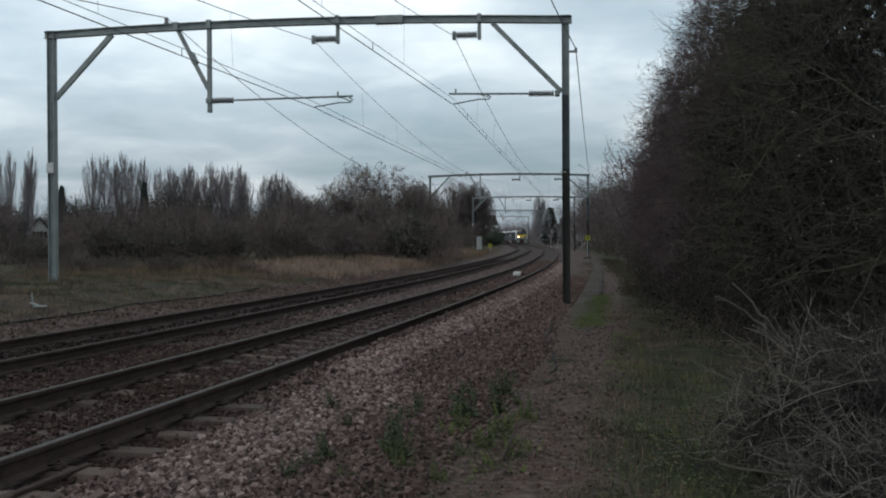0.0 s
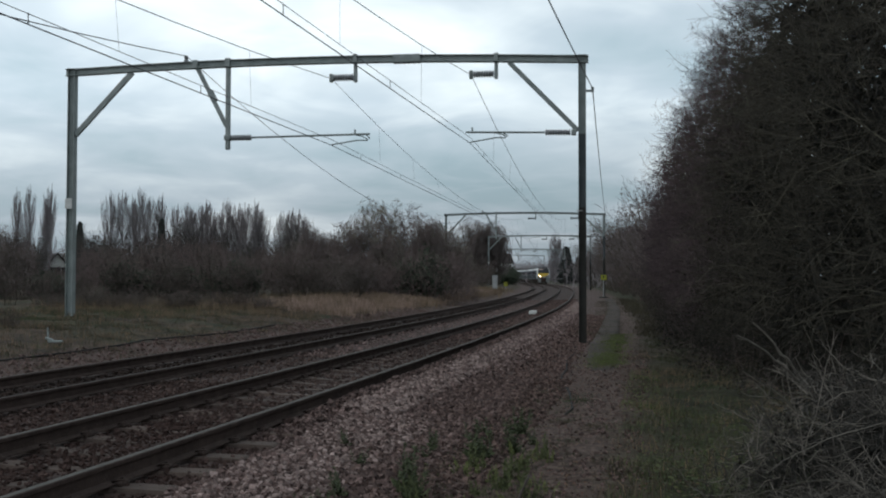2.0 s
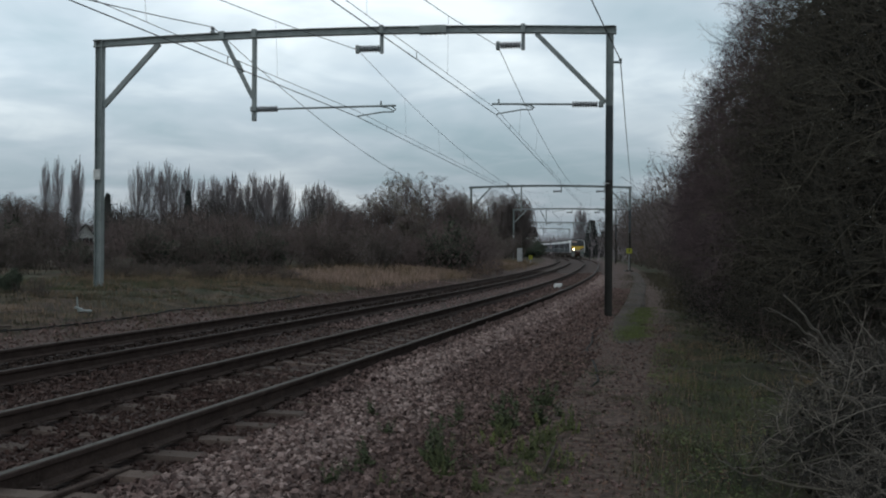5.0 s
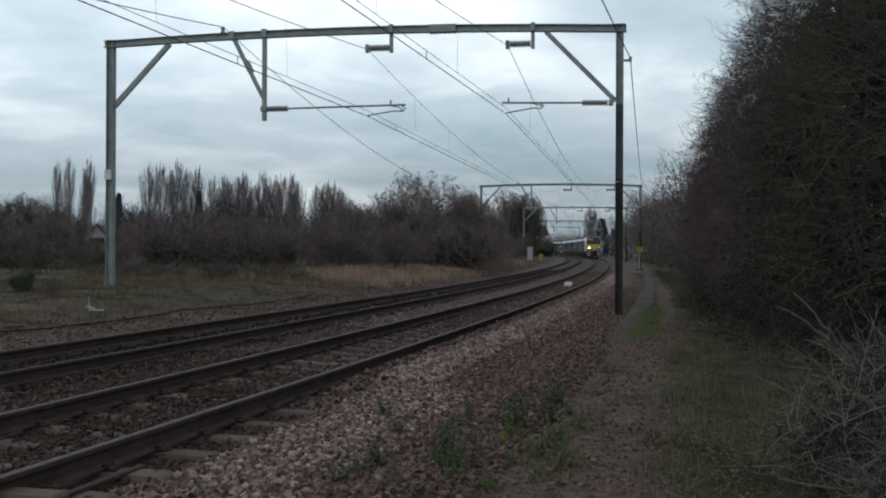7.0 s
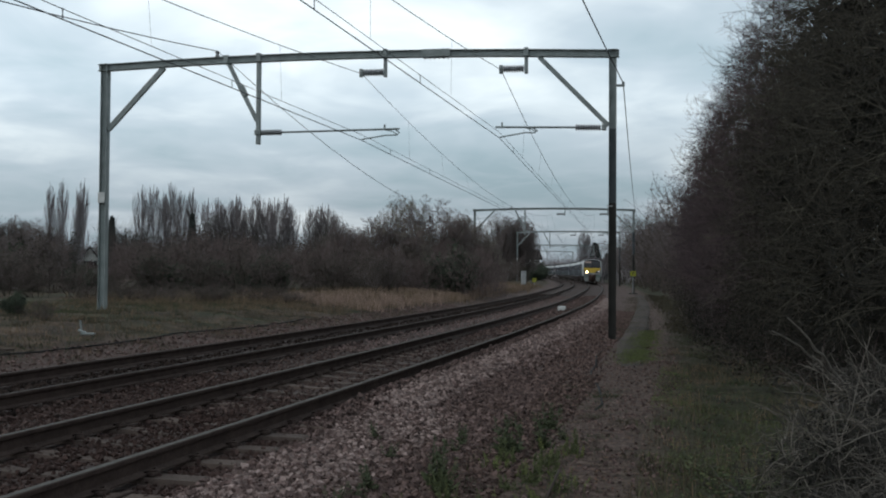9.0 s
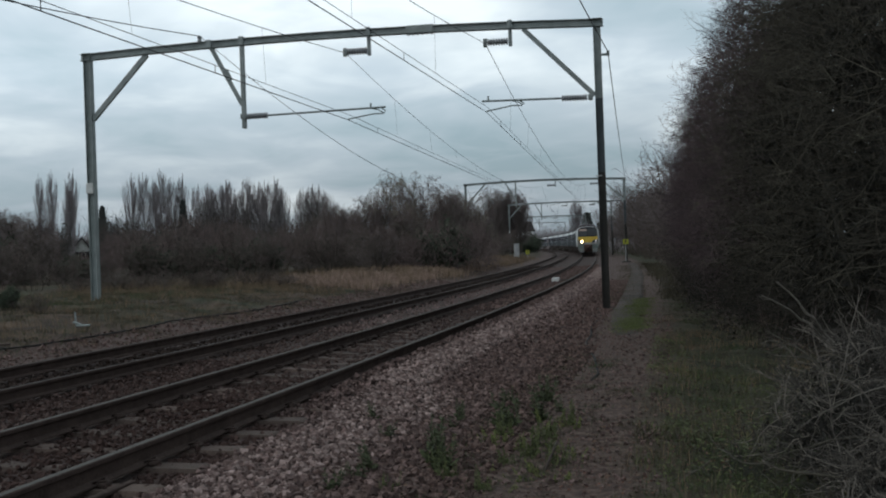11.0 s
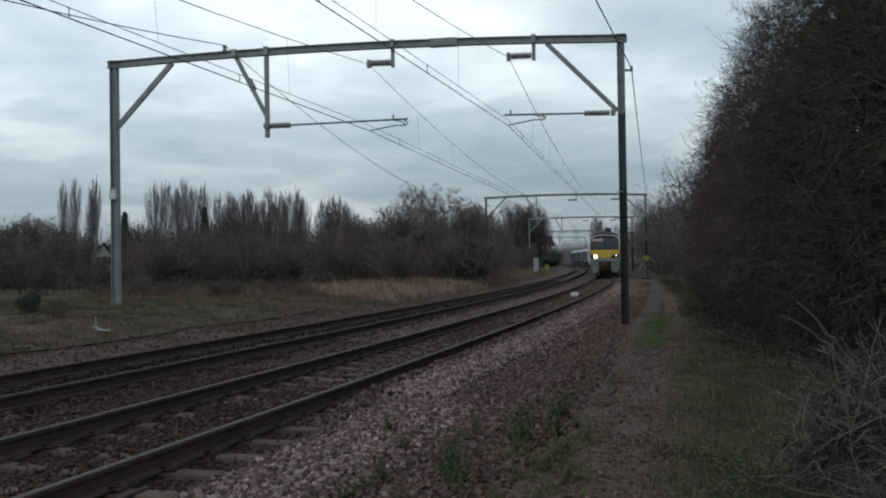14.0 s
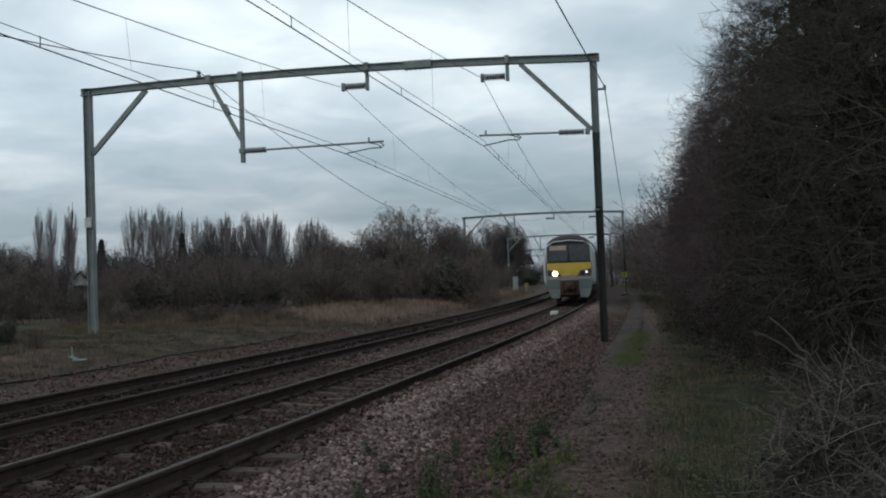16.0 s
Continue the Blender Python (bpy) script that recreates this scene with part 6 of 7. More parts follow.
def distant_woods():
    """A ragged belt of far trees that closes the horizon."""
    r = np.random.default_rng(47)
    V, F = [], []
    pts, rad, lv = [], [], []
    def belt(n, x0, y0, x1, y1, deep, low, high):
        t = r.random(n)
        x = x0 + (x1 - x0) * t + r.normal(size=n) * deep
        y = y0 + (y1 - y0) * t + r.normal(size=n) * deep
        h = low + (high - low) * (0.5 + 0.5 * np.sin(t * 37 + 3 * np.sin(t * 11))) * r.uniform(0.6, 1, n)
        z = ground_z(x, y)
        start = np.stack([x, y, z - 0.1], 1)
        way = np.stack([r.normal(size=n) * 0.25, r.normal(size=n) * 0.25, np.ones(n)], 1)
        p = shoots(r, start, way, h, 3, 0.12, 0.0)
        pts.append(p); rad.append(np.full(n, 0.05))
        m = n * 2
        i = r.integers(0, n, m)
        lv.append(p[i, 0] + (p[i, -1] - p[i, 0]) * r.uniform(0.05, 0.85, (m, 1)) + r.normal(size=(m, 3)) * 0.8)
    belt(600, -120, 150, -8, 150, 6, 2.5, 5.0)
    belt(260, -150, 220, -55, 230, 10, 4, 9)
    belt(200, -55, 230, 20, 260, 10, 3, 6)
    belt(1300, 18, 330, 60, 350, 6, 4.5, 8.0)
    belt(300, 40, 250, 90, 330, 10, 4, 8)
    belt(250, -30, 330, 20, 330, 14, 4, 8)
    belt(500, 34, 150, 60, 260, 6, 4, 7)
    p = np.concatenate(pts)
    wood = sticks(p, np.concatenate(rad), 3, 0.3)
    s, w, ln, r2 = fork(r, p, np.concatenate(rad), 3, 0.3, 1.0, (0.3, 0.8), (0.2, 0.4))
    twigs = sticks(shoots(r, s, w, ln, 2, 0.15, 0.05), np.full(len(s), 0.03), 3, 0.4)
    leaf = leaves(r, np.concatenate(lv), (0.25, 0.6))
    v, f = join(wood, twigs, leaf)
    # POPLAR's pale grey puts haze into the colour of these far trees.
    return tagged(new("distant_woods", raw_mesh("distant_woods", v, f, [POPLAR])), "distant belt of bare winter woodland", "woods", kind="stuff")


distant_woods()


def tree_belt():
    """Dense ivy-clad small trees in front of the poplars, grown into one dark belt."""
    r = np.random.default_rng(49)
    n = 3600
    x = r.uniform(-66, -9, n)
    y = 124 + r.normal(size=n) * 2.5
    top = 6.3 + 1.0 * np.sin(x * 0.45 + 1.0) + 0.6 * np.sin(x * 1.3) + 0.4 * np.sin(x * 3.1)
    top = np.where(np.abs(x / y + 0.344) < 0.016, 1.6, top) * np.where((x > -17.6) & (x < -15.9), 0.68, 1.0)
    h = top * r.uniform(0.55, 1.0, n)
    base = np.stack([x, y, ground_z(x, y) - 0.1], 1)
    p = shoots(r, base, np.stack([r.normal(size=n) * 0.12, r.normal(size=n) * 0.12, np.ones(n)], 1), h, 3, 0.08, 0.05)
    s_, w_, l_, r_ = fork(r, p, np.full(n, 0.03), 6, 0.2, 1.0, (0.3, 0.9), (0.1, 0.22))
    twigs = sticks(shoots(r, s_, w_, l_, 1, 0.1, 0.1), np.full(len(s_), 0.018), 3, 0.4)
    m = 26000
    i = r.integers(0, n, m)
    c = p[i, 0] + (p[i, -1] - p[i, 0]) * r.uniform(0.0, 0.88, (m, 1)) + r.normal(size=(m, 3)) * np.array([0.35, 0.35, 0.2])
    v, f = join(sticks(p, np.full(n, 0.03), 3, 0.3), twigs, leaves(r, c, (0.10, 0.26)))
    return tagged(new("tree_belt", raw_mesh("tree_belt", v, f, [BELT])), "dark belt of ivy-clad small trees below the poplars", "trees", kind="stuff")


tree_belt()


# ---- grass and weeds ----
def grass(name, n, s_range, o_range, tall, wide, mats, label, seed, power=1.0, clump=0.0, lift=-0.01):
    r = np.random.default_rng(seed)
    s = s_range[0] + (s_range[1] - s_range[0]) * r.random(n) ** power
    o = r.uniform(*o_range, n)
    if clump:
        k = max(8, n // 40)
        cs, co = s[:k], o[:k]
        i = r.integers(0, k, n)
        s, o = cs[i] + r.normal(size=n) * clump, co[i] + r.normal(size=n) * clump * 0.8
    h = np.interp(s, SS, HH)
    x = np.interp(s, SS, XX) + np.cos(h) * o
    y = np.interp(s, SS, YY) - np.sin(h) * o
    base = np.stack([x, y, ground_z(x, y) + lift], 1)
    a = r.uniform(0, 2 * math.pi, n)
    t = r.uniform(*tall, n)
    side = np.stack([np.cos(a), np.sin(a), np.zeros(n)], 1) * (r.uniform(*wide, n) / 2)[:, None]
    b = r.uniform(0, 2 * math.pi, n)
    bend = np.stack([np.cos(b), np.sin(b), np.zeros(n)], 1) * (t * r.uniform(0.1, 0.7, n))[:, None]
    up = np.stack([np.zeros(n), np.zeros(n), t], 1)
    V = np.stack([base - side, base + side, base + side * 0.7 + up * 0.6 + bend * 0.35, base + up * 0.95 + bend, base - side * 0.7 + up * 0.6 + bend * 0.35], 1).reshape(-1, 3)
    k = np.arange(n) * 5
    F = np.stack([np.stack([k, k + 1, k + 2, k + 4], 1), np.stack([k + 4, k + 2, k + 3, k + 3], 1)[:, [0, 1, 2, 3]]], 1)
    quad = F[:, 0]
    tri = np.stack([k + 4, k + 2, k + 3], 1)
    V = V.reshape(-1, 3)
    me = bpy.data.meshes.new(name)
    tot = np.concatenate([quad.ravel(), tri.ravel()])
    me.vertices.add(len(V)); me.vertices.foreach_set("co", V.astype(np.float32).ravel())
    me.loops.add(len(tot)); me.loops.foreach_set("vertex_index", tot.astype(np.int32))
    me.polygons.add(2 * n)
    me.polygons.foreach_set("loop_start", np.concatenate([np.arange(n) * 4, 4 * n + np.arange(n) * 3]).astype(np.int32))
    me.materials.append(mats)
    me.update(calc_edges=True)
    return tagged(new(name, me), label, "grass", kind="stuff")


grass("field_grass", 14000, (10, 62), (-13.5, -6.6), (0.06, 0.22), (0.006, 0.016), STRAW, "dead straw-coloured grass on the far bank", 51, 1.1, 0.35)
grass("field_grass", 40000, (10, 62), (-16, -5.2), (0.03, 0.12), (0.006, 0.015), GRASS, "rough olive winter grass on the far bank", 52, 1.1, 0.3)
grass("field_grass", 22000, (9, 40), (-13, -5.3), (0.02, 0.07), (0.008, 0.02), GRASS, "short trodden winter turf on the far bank", 68, 1.2, 0.12)
grass("field_grass", 9000, (9, 40), (-13, -5.6), (0.03, 0.10), (0.006, 0.014), STRAW, "withered short grass on the far bank", 69, 1.2, 0.12)
grass("field_grass", 6000, (30, 70), (-15, -9.5), (0.15, 0.4), (0.008, 0.018), STRAW, "tall dead grass against the scrub", 59, 1.0, 0.45)
grass("field_grass", 6000, (14, 40), (-10, -6.2), (0.03, 0.09), (0.006, 0.016), GREEN, "patches of green grass on the far bank", 60, 1.0, 0.5)
grass("field_grass", 17000, (23, 36), (-14.5, -9.6), (0.03, 0.09), (0.006, 0.016), LAWN, "smooth bright green turf before the scrub", 77, 1.0, 0.35)
grass("field_grass", 10000, (45, 110), (-12, -5.8), (0.15, 0.5), (0.02, 0.05), STRAW, "dead straw-coloured grass on the far bank", 53, 1.0, 0.5)
grass("field_grass", 9000, (32, 78), (-10.5, -6.3), (0.1, 0.38), (0.010, 0.022), STRAW, "dead straw-coloured grass on the far bank", 67, 1.0, 0.4)
grass("field_grass", 14000, (36, 95), (-10.5, -6.2), (0.12, 0.45), (0.014, 0.03), STRAW_PALE, "pale pinkish dead grass below the scrub", 70, 1.1, 0.4)
grass("verge_grass", 10000, (5.5, 30), (4.35, 6.4), (0.03, 0.10), (0.004, 0.009), GREEN, "short green grass between the cess path and the hedge", 54, 1.5, 0.14)
grass("verge_grass", 12000, (5.5, 40), (4.3, 7.0), (0.04, 0.15), (0.003, 0.008), GRASS, "rough dull grass at the hedge foot", 55, 1.4, 0.2)
grass("verge_grass", 3000, (30, 75), (2.9, 3.3), (0.04, 0.12), (0.010, 0.02), GRASS, "rough grass at the path edge further along", 65, 1.2, 0.5)
grass("verge_grass", 5000, (30, 80), (4.3, 5.6), (0.08, 0.3), (0.012, 0.03), GRASS, "rough grass at the path edge further along", 66, 1.2, 0.3)
grass("verge_grass", 2600, (5.2, 22), (4.4, 6.8), (0.06, 0.2), (0.003, 0.007), STRAW, "withered grass stalks at the hedge foot", 56, 1.2, 0.2)
grass("moss_grass", 7000, (19.5, 30), (3.55, 3.86), (0.015, 0.05), (0.004, 0.010), MOSS, "mossy green grass on the trough", 57, 1.2, 0.22, 0.03)
grass("moss_grass", 4500, (5, 16), (2.9, 3.9), (0.02, 0.06), (0.003, 0.008), GREEN, "green grass tufts at the path edge", 58, 1.0, 0.10)
grass("moss_grass", 5000, (5.5, 13), (3.3, 4.5), (0.012, 0.04), (0.004, 0.009), GRASS, "sparse low grass trodden into the cess path", 78, 1.0, 0.08)
grass("verge_grass", 2600, (6.5, 14), (4.4, 5.6), (0.03, 0.10), (0.004, 0.010), WEED, "yellow-green grass patches beside the path", 64, 1.2, 0.16)


def leaf_litter(n, s_range, o_range, size, seed, label, mat=LITTER, lift=0.012, category="leaf litter"):
    r = np.random.default_rng(seed)
    s, o = r.uniform(*s_range, n), r.uniform(*o_range, n)
    h = np.interp(s, SS, HH)
    x, y = np.interp(s, SS, XX) + np.cos(h) * o, np.interp(s, SS, YY) - np.sin(h) * o
    c = np.stack([x, y, ground_z(x, y) + lift * r.uniform(0.5, 1.5, n)], 1)
    v, f = leaves(r, c, size)
    v = v.reshape(-1, 4, 3)
    v[..., 2] = c[:, None, 2] + (v[..., 2] - c[:, None, 2]) * 0.35
    return tagged(new("leaf_litter", raw_mesh("leaf_litter", v.reshape(-1, 3), f, [mat])), label, category, kind="stuff")


leaf_litter(4200, (4.5, 20), (2.5, 5.2), (0.010, 0.028), 71, "brown fallen leaves trodden into the path")
leaf_litter(900, (5.5, 9.5), (3.6, 5.0), (0.008, 0.02), 79, "reddish fallen leaves beside the path", LITTER_RED)
leaf_litter(1800, (8, 24), (4.6, 7.2), (0.015, 0.035), 72, "brown fallen leaves under the hedge")
leaf_litter(5000, (5.5, 16), (4.6, 6.6), (0.010, 0.026), 73, "low dark green ground cover between path and hedge", GREEN, 0.05, "ground cover")
leaf_litter(1600, (20, 30), (3.5, 3.9), (0.012, 0.03), 75, "bright moss cushions on the trough beside the mast", MOSS, 0.045, "moss")
leaf_litter(1500, (13, 19), (4.2, 4.7), (0.010, 0.026), 76, "green moss and low leaves along the broken edging", MOSS, 0.03, "moss")
leaf_litter(1800, (6, 11), (4.5, 5.4), (0.010, 0.024), 74, "patch of brighter green low leaves beside the path", WEED, 0.06, "ground cover")


def build_weed(seed, n, reach, tall, mat, label, spread=(0.03, 0.25), each=34):
    """A leafy weed: a few stems, each set with short leaves that shorten toward the tip."""
    r = np.random.default_rng(seed)
    a = r.uniform(0, 2 * math.pi, n)
    tl = r.uniform(*spread, n)
    way = np.stack([np.cos(a) * np.sin(tl), np.sin(a) * np.sin(tl), np.cos(tl)], 1)
    start = np.stack([np.cos(a) * reach * r.random(n), np.sin(a) * reach * r.random(n), np.full(n, -0.02)], 1)
    pts = shoots(r, start, way, tall * r.uniform(0.5, 1.1, n), 4, 0.06, 0.02)
    s, w, ln, _ = fork(r, pts, np.full(n, 0.004), each, 0.08, 1.0, (0.6, 1.2), (0.14, 0.25), 0.85)
    side = unit(np.cross(w, r.normal(size=w.shape)))
    L = ln[:, None]
    V = np.stack([s, s + w * L * 0.5 + side * L * 0.17, s + w * L + np.array([0, 0, 0.12]) * L, s + w * L * 0.5 - side * L * 0.17], 1).reshape(-1, 3)
    t = tagged(new("weed_plant"), label, "weed", "weeds in the ballast")
    part("stalk", raw_mesh("stalk", *sticks(pts, np.full(n, 0.004), 4, 0.5), [mat]), None, t)
    part("foliage", raw_mesh("foliage", V, np.arange(len(V)).reshape(-1, 4), [mat]), None, t)
    return t


SPIRE, BUSHY, LOW = range(3)
weeds = [build_weed(61, 5, 0.035, 0.30, WEED_DARK, "upright dark green weed spire growing through the ballast", (0.02, 0.14), 44),
         build_weed(62, 10, 0.10, 0.28, WEED, "bushy green weed growing through the ballast"),
         build_weed(63, 12, 0.10, 0.17, WEED_PALE, "low yellow-green weed among the stones", (0.1, 0.7), 26)]
planted = set()
for i, (kind, x, y, wide, tall) in enumerate((
        (SPIRE, -0.55, 9.48, 0.8, 0.60), (SPIRE, -0.39, 8.63, 0.8, 0.55), (BUSHY, 0.01, 7.53, 0.75, 1.05), (SPIRE, -0.02, 7.62, 1.5, 1.20), (SPIRE, 0.06, 7.40, 1.2, 0.9), (BUSHY, 0.11, 7.15, 0.7, 0.85),
        (SPIRE, -0.46, 7.38, 1.1, 0.75), (SPIRE, -0.53, 7.10, 0.8, 0.5), (SPIRE, -0.69, 6.83, 0.9, 0.6), (BUSHY, -0.34, 6.80, 0.6, 0.55), (SPIRE, 0.63, 9.07, 1.5, 1.0), (SPIRE, 0.70, 8.95, 1.2, 0.85),
        (LOW, 0.60, 8.27, 1.2, 1.2), (LOW, 0.70, 8.40, 1.1, 1.3), (BUSHY, 0.72, 7.77, 0.8, 0.95), (BUSHY, 0.84, 8.1, 0.8, 0.9), (SPIRE, 1.16, 10.37, 1.5, 0.95), (SPIRE, 1.12, 10.30, 1.2, 0.7),
        (LOW, 1.03, 9.12, 1.1, 1.7), (SPIRE, 1.00, 9.3, 1.1, 0.85), (BUSHY, 1.20, 8.97, 0.6, 0.95), (LOW, 1.24, 8.85, 0.8, 1.6), (SPIRE, 0.22, 9.33, 1.0, 0.75), (SPIRE, 0.16, 9.0, 0.8, 0.5), (SPIRE, 0.81, 10.42, 0.9, 0.6),
        (LOW, 0.82, 7.22, 1.2, 1.2), (LOW, 0.67, 7.07, 1.1, 1.0), (LOW, 0.90, 7.07, 1.2, 1.1), (BUSHY, 0.88, 7.45, 0.7, 0.75), (LOW, 0.98, 7.65, 1.1, 1.2), (BUSHY, 0.56, 7.55, 0.6, 0.6), (LOW, 0.52, 7.3, 1.0, 0.8),
        (LOW, 1.06, 7.9, 1.0, 1.2), (BUSHY, 0.95, 8.5, 0.75, 0.8), (LOW, 0.45, 6.85, 1.1, 0.9), (LOW, 0.2, 6.9, 0.9, 0.8), (BUSHY, 0.34, 6.75, 0.6, 0.7), (SPIRE, 1.25, 9.7, 0.8, 0.5), (LOW, 1.35, 9.9, 0.9, 0.8), (LOW, 0.55, 8.45, 1.0, 1.6), (LOW, 0.66, 8.15, 1.1, 1.5), (LOW, 0.9, 8.75, 1.0, 1.4), (BUSHY, 0.62, 8.6, 0.8, 0.9))):
    (again if kind in planted else stand)(weeds[kind], x, y, 57 * i, wide * (1.25, 1.25, 1.5)[kind], tall * (1.2, 1.1, 0.72)[kind])
    planted.add(kind)

# ---- small lineside things ----
cable = Shape()
_c = [line(s_c, o_c) for s_c, o_c in ((27.2, 3.0), (25.6, 2.78), (23.5, 2.95), (21.0, 2.92), (19.0, 3.08), (17.5, 3.12), (15.5, 3.42), (13.6, 3.62), (12.6, 3.5))]
cable.tube([Vector((v.x, v.y, gz(v.x, v.y) + (0.016 if i < 8 else -0.05))) for i, v in enumerate(_c)], 0.014, 6)
tagged(part("ground_cable", cable, CABLE, smooth=True), "black cable snaking over the cess beside the mast", "cable")


far_cable = Shape()
far_cable.tube([line(s_c, -6.05 + 0.10 * math.sin(s_c * 0.8), 0) + Vector((0, 0, gz(*line(s_c, -6.05 + 0.10 * math.sin(s_c * 0.8)).xy) + 0.03 - float(rise(s_c)))) for s_c in np.arange(8, 30, 1.0)], 0.016, 6)
tagged(part("ground_cable", far_cable, CABLE, smooth=True), "black cable lying along the far ballast shoulder", "cable")


def trough_off(s_c):
    """Offset of the cable trough's middle; it swings away from the line toward its near end."""
    return float(np.interp(s_c, (15, 18.6, 24, 40, 84), (3.98, 3.74, 3.46, 3.30, 3.66)))


def build_trough():
    """A raised cable trough, its lids buried under trodden earth, that serves as the cess path."""
    V, F = [], []
    along = np.arange(16.0, 84.0, 0.5)
    for s_c in along:
        mid, lift = trough_off(s_c), 0.065 * min(1.0, max(0.0, (s_c - 16) / 6)) - 0.03
        for d, z in ((-0.36, -0.12), (-0.30, lift - 0.012), (-0.10, lift), (0.12, lift), (0.30, lift - 0.005), (0.325, lift - 0.03), (0.34, -0.14)):
            q = line(s_c, mid + d + 0.015 * math.sin(s_c * 3.1 + d))
            V.append((q.x, q.y, gz(q.x, q.y) + z))
    n = len(along)
    F = [(i * 7 + k, i * 7 + k + 1, i * 7 + 8 + k, i * 7 + 7 + k) for i in range(n - 1) for k in range(6)]
    F += [tuple(range(7)), tuple(reversed(range((n - 1) * 7, n * 7)))]
    return tagged(new("cable_trough", Shape().add(V, F).mesh("cable_trough", TROUGH, True)), "raised concrete cable trough under trodden earth and moss", "cable trough")


build_trough()


def build_marker_sign(x, y, tall, plate_h, plate_w, label, base=True):
    z = gz(x, y)
    t = tagged(new("marker_sign"), label, "sign", "yellow lineside markers")
    part("post", Shape().tube([(x, y, z - 0.1), (x, y, z + tall)], 0.03, 8), CABINET, t, "pale slender post")
    pl = part("plate", Shape().box((x, y - 0.05, z + tall - plate_h / 2), (plate_w, 0.02, plate_h), chamfer=0.006), YELLOW_SIGN, t, "fluorescent yellow plate")
    part("mark", Shape().box((x - 0.02, y - 0.064, z + tall - plate_h * 0.42), (plate_w * 0.16, 0.004, plate_h * 0.5)).box((x + 0.05, y - 0.064, z + tall - plate_h * 0.3), (plate_w * 0.12, 0.004, plate_h * 0.25)), BLACK_PAINT, pl)
    if base:
        part("foot", Shape().box((x, y, z + 0.04), (0.7, 0.5, 0.14), chamfer=0.03), TARRED, t)
    return t


build_marker_sign(16.6, 85.0, 1.95, 0.42, 0.48, "yellow marker plate on a pale post beside the cess")
build_marker_sign(10.2, 105.0, 0.95, 0.42, 0.40, "small yellow marker plate standing in the grass", False)


def build_cabinet(x, y):
    z = gz(x, y)
    t = tagged(new("trackside_cabinet"), "pale grey trackside equipment cabinet on a plinth", "cabinet")
    part("body", Shape().box((x, y, z + 0.85), (0.48, 0.42, 1.35), chamfer=0.02), CABINET, t)
    part("plinth", Shape().box((x, y, z + 0.06), (0.7, 0.6, 0.3), chamfer=0.02), CONCRETE, t)
    part("lid", Shape().box((x, y, z + 1.55), (0.55, 0.5, 0.06), chamfer=0.015), CABINET, t)
    d = part("door", Shape().box((x, y - 0.215, z + 0.85), (0.40, 0.02, 1.2), chamfer=0.006), CABINET, t)
    part("handle", Shape().box((x + 0.14, y - 0.24, z + 0.9), (0.03, 0.03, 0.16)), TARRED, d)
    return t


build_cabinet(8.65, 100.0)

block = tagged(new("rail_anchor"), "worn timber anchor block clamped outside the near rail", "rail anchor")
part("timber", Shape().box((0.95, 0, -0.16), (0.40, 0.20, 0.16), chamfer=0.02), CONCRETE, block)
part("strap", Shape().bar((1.02, 0.12, -0.15), (0.98, 1.15, -0.17), 0.05, 0.03, 0.006), RAIL_SIDE, block, "dark steel strap along the rail")
q = line(6.12)
block.matrix_basis = pose(q.x, q.y, q.z, 0, 0, -math.degrees(heading(6.12)))

q = line(44.6, -0.05)
box = tagged(new("track_beacon"), "pale signalling box fixed between the rails", "signalling box")
part("case", Shape().box((0, 0, -0.10), (0.34, 0.30, 0.19), chamfer=0.03), WHITE_PAINT, box)
part("bracket", Shape().box((0.42, 0, -0.13), (0.5, 0.22, 0.06), chamfer=0.01), UNDER, box)
box.matrix_basis = pose(q.x, q.y, q.z, 0, 0, -math.degrees(heading(44.6)))


def build_litter(x, y):
    z = gz(x, y)
    t = tagged(new("broken_stake"), "white broken stake with scraps lying in the grass", "litter")
    part("stake", Shape().bar((x, y, z - 0.1), (x - 0.03, y, z + 0.30), 0.03, 0.03, 0.006), GALV, t)
    part("scrap", Shape().bar((x + 0.02, y - 0.05, z + 0.03), (x + 0.28, y - 0.05, z + 0.03), 0.08, 0.04, 0.01).bar((x - 0.06, y - 0.03, z + 0.10), (x + 0.10, y - 0.05, z + 0.05), 0.06, 0.04, 0.01), GALV, t)
    return t


build_litter(-7.02, 20.05)
scrap = Shape().box((-7.1, 16.7, gz(-7.1, 16.7) + 0.05), (0.3, 0.12, 0.03), Matrix.Rotation(0.3, 3, "Z"), 0.008)
tagged(part("scrap_board", scrap, CONCRETE), "pale scrap board lying in the grass", "litter")


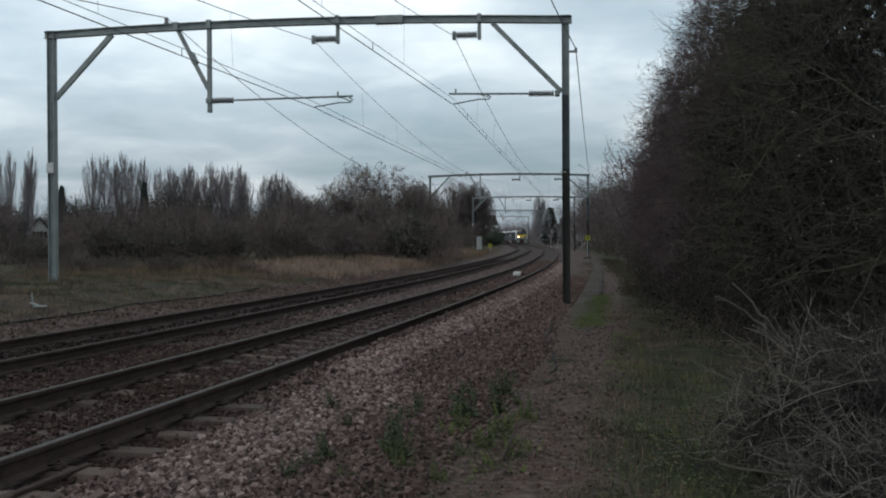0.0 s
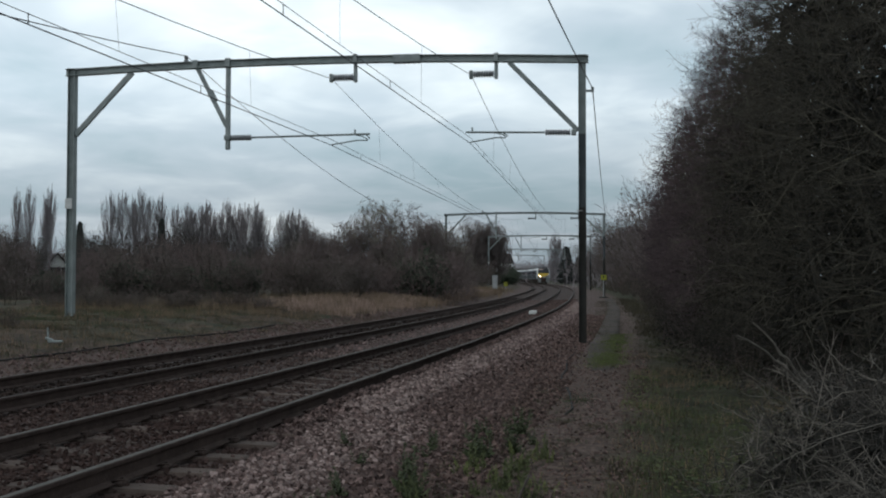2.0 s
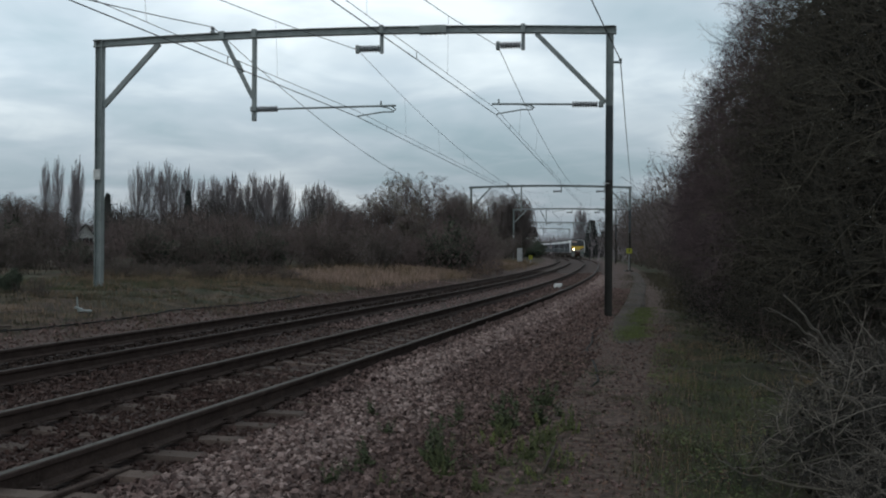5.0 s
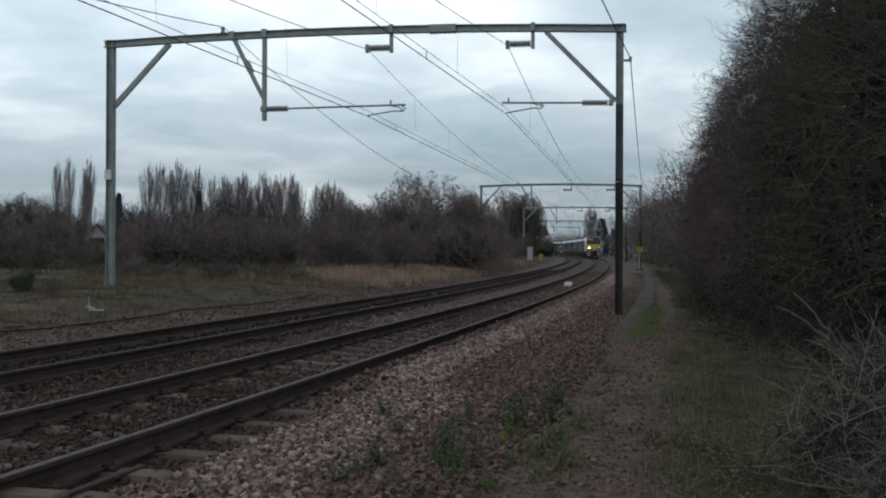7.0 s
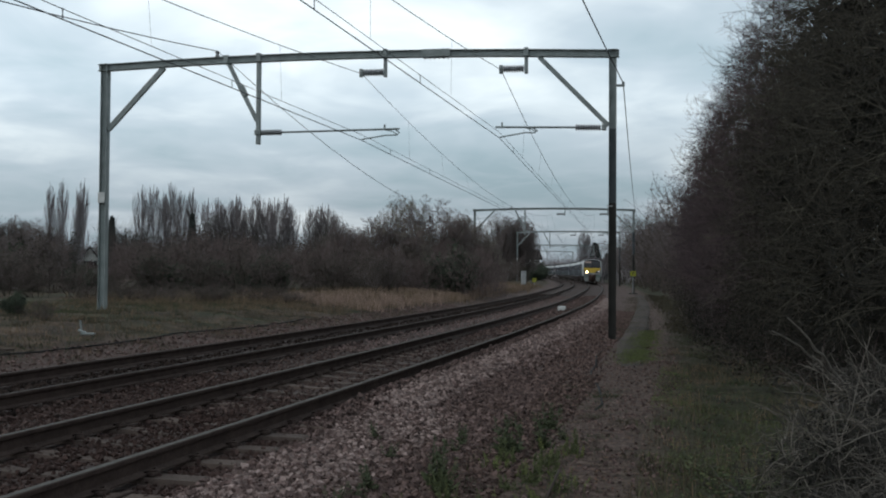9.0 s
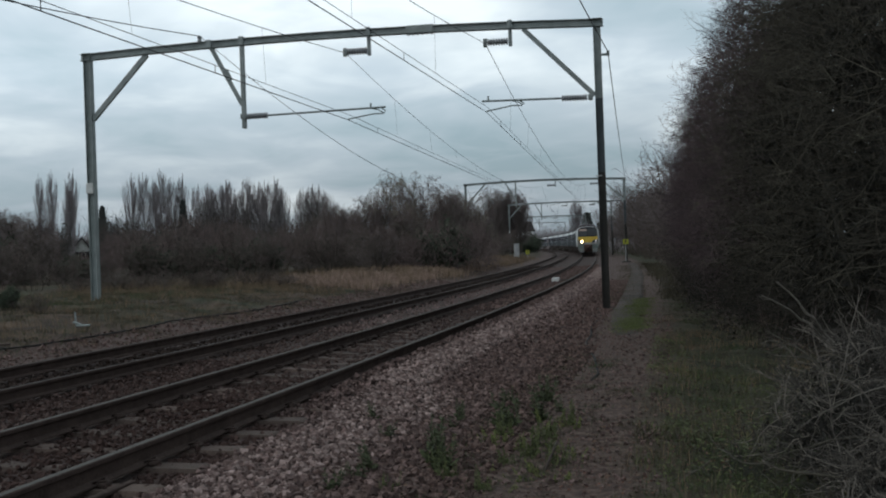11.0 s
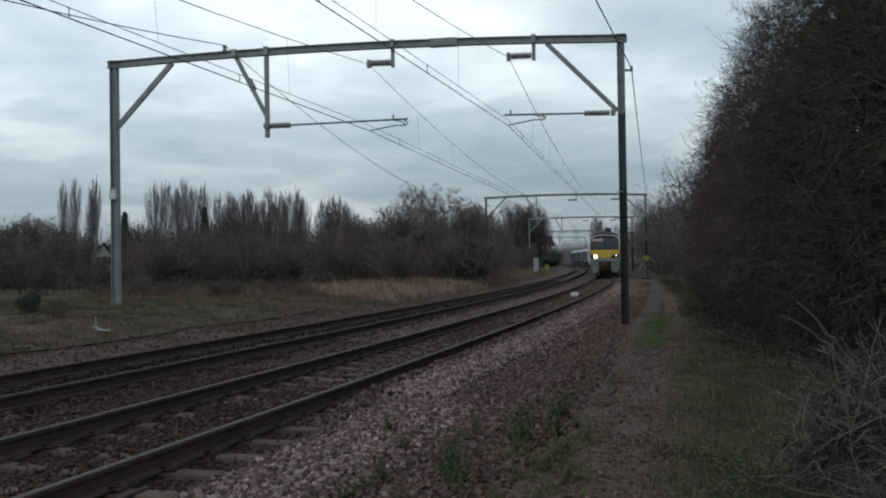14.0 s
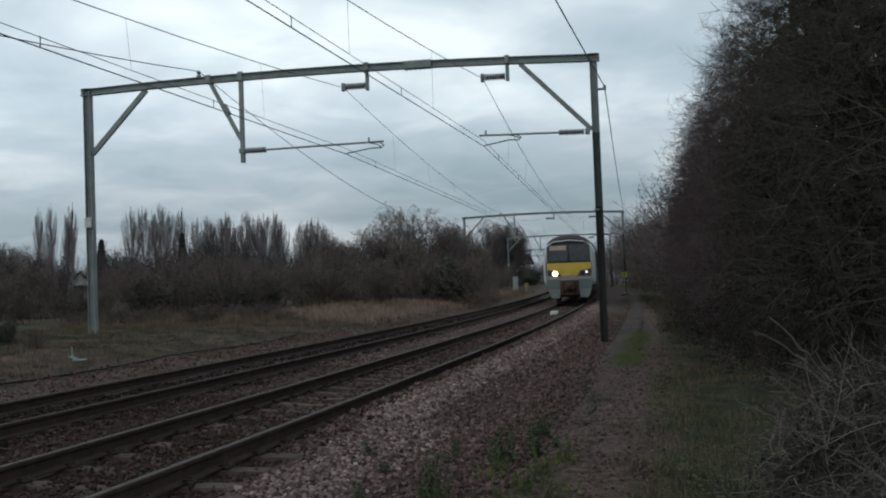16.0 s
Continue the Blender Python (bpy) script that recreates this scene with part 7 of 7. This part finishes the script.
def build_house(x, y, turn, wide, deep, eaves, ridge, label, chimney=True):
    """A gabled house: walls with real window recesses set in, pitched roof with overhang, chimney."""
    t = tagged(new("house"), label, "house", "houses beyond the line")
    w, d = wide / 2, deep / 2
    part("wall", Shape().add([(-w, -d, -0.3), (w, -d, -0.3), (w, d, -0.3), (-w, d, -0.3), (-w, -d, eaves), (w, -d, eaves), (w, d, eaves), (-w, d, eaves), (0, -d, ridge - 0.1), (0, d, ridge - 0.1)],
                             [(0, 1, 5, 8, 4), (2, 3, 7, 9, 6), (1, 2, 6, 5), (3, 0, 4, 7), (4, 8, 9, 7), (8, 5, 6, 9)]), RENDER_WALL, t)
    roof = part("roof", Shape().bar((-w - 0.35, 0, eaves - 0.3), (0.03, 0, ridge), deep + 0.7, 0.16).bar((-0.03, 0, ridge), (w + 0.35, 0, eaves - 0.3), deep + 0.7, 0.16), TILE, t, "dark tiled pitched roof")
    if chimney:
        part("chimney", Shape().box((w * 0.3, d * 0.5, ridge + 0.2), (0.6, 0.9, 1.6), chamfer=0.03).box((w * 0.3, d * 0.5, ridge + 1.02), (0.72, 1.0, 0.12)), TILE, roof)
    for px in (-w * 0.45, w * 0.45):
        for pz in (1.5, eaves - 0.9):
            win = part("window", Shape().box((px, -d - 0.02, pz), (1.1, 0.06, 1.1), chamfer=0.01), WHITE_PAINT, t, "white-framed window")
            for k in (-0.26, 0.26):
                part("pane", Shape().box((px + k, -d - 0.055, pz), (0.46, 0.02, 0.94)), GLASS_DARK, win)
    t.matrix_basis = pose(x, y, gz(x, y), 0, 0, turn)
    return t


build_house(19.3, 226, 96, 6.2, 7.0, 4.4, 6.3, "pale rendered house with a dark tiled roof by the line")
build_house(-48.75, 142, 18, 2.1, 6.0, 2.6, 4.15, "small white-gabled house behind the scrub", False)


# ---- what moves ----
def motions():
    """The train runs towards the eye on the near track, gathering speed."""
    for i, car in enumerate(cars):
        walk(car, [(k * 0.5, car_pose(i, k * 0.5)) for k in range(33)])


motions()
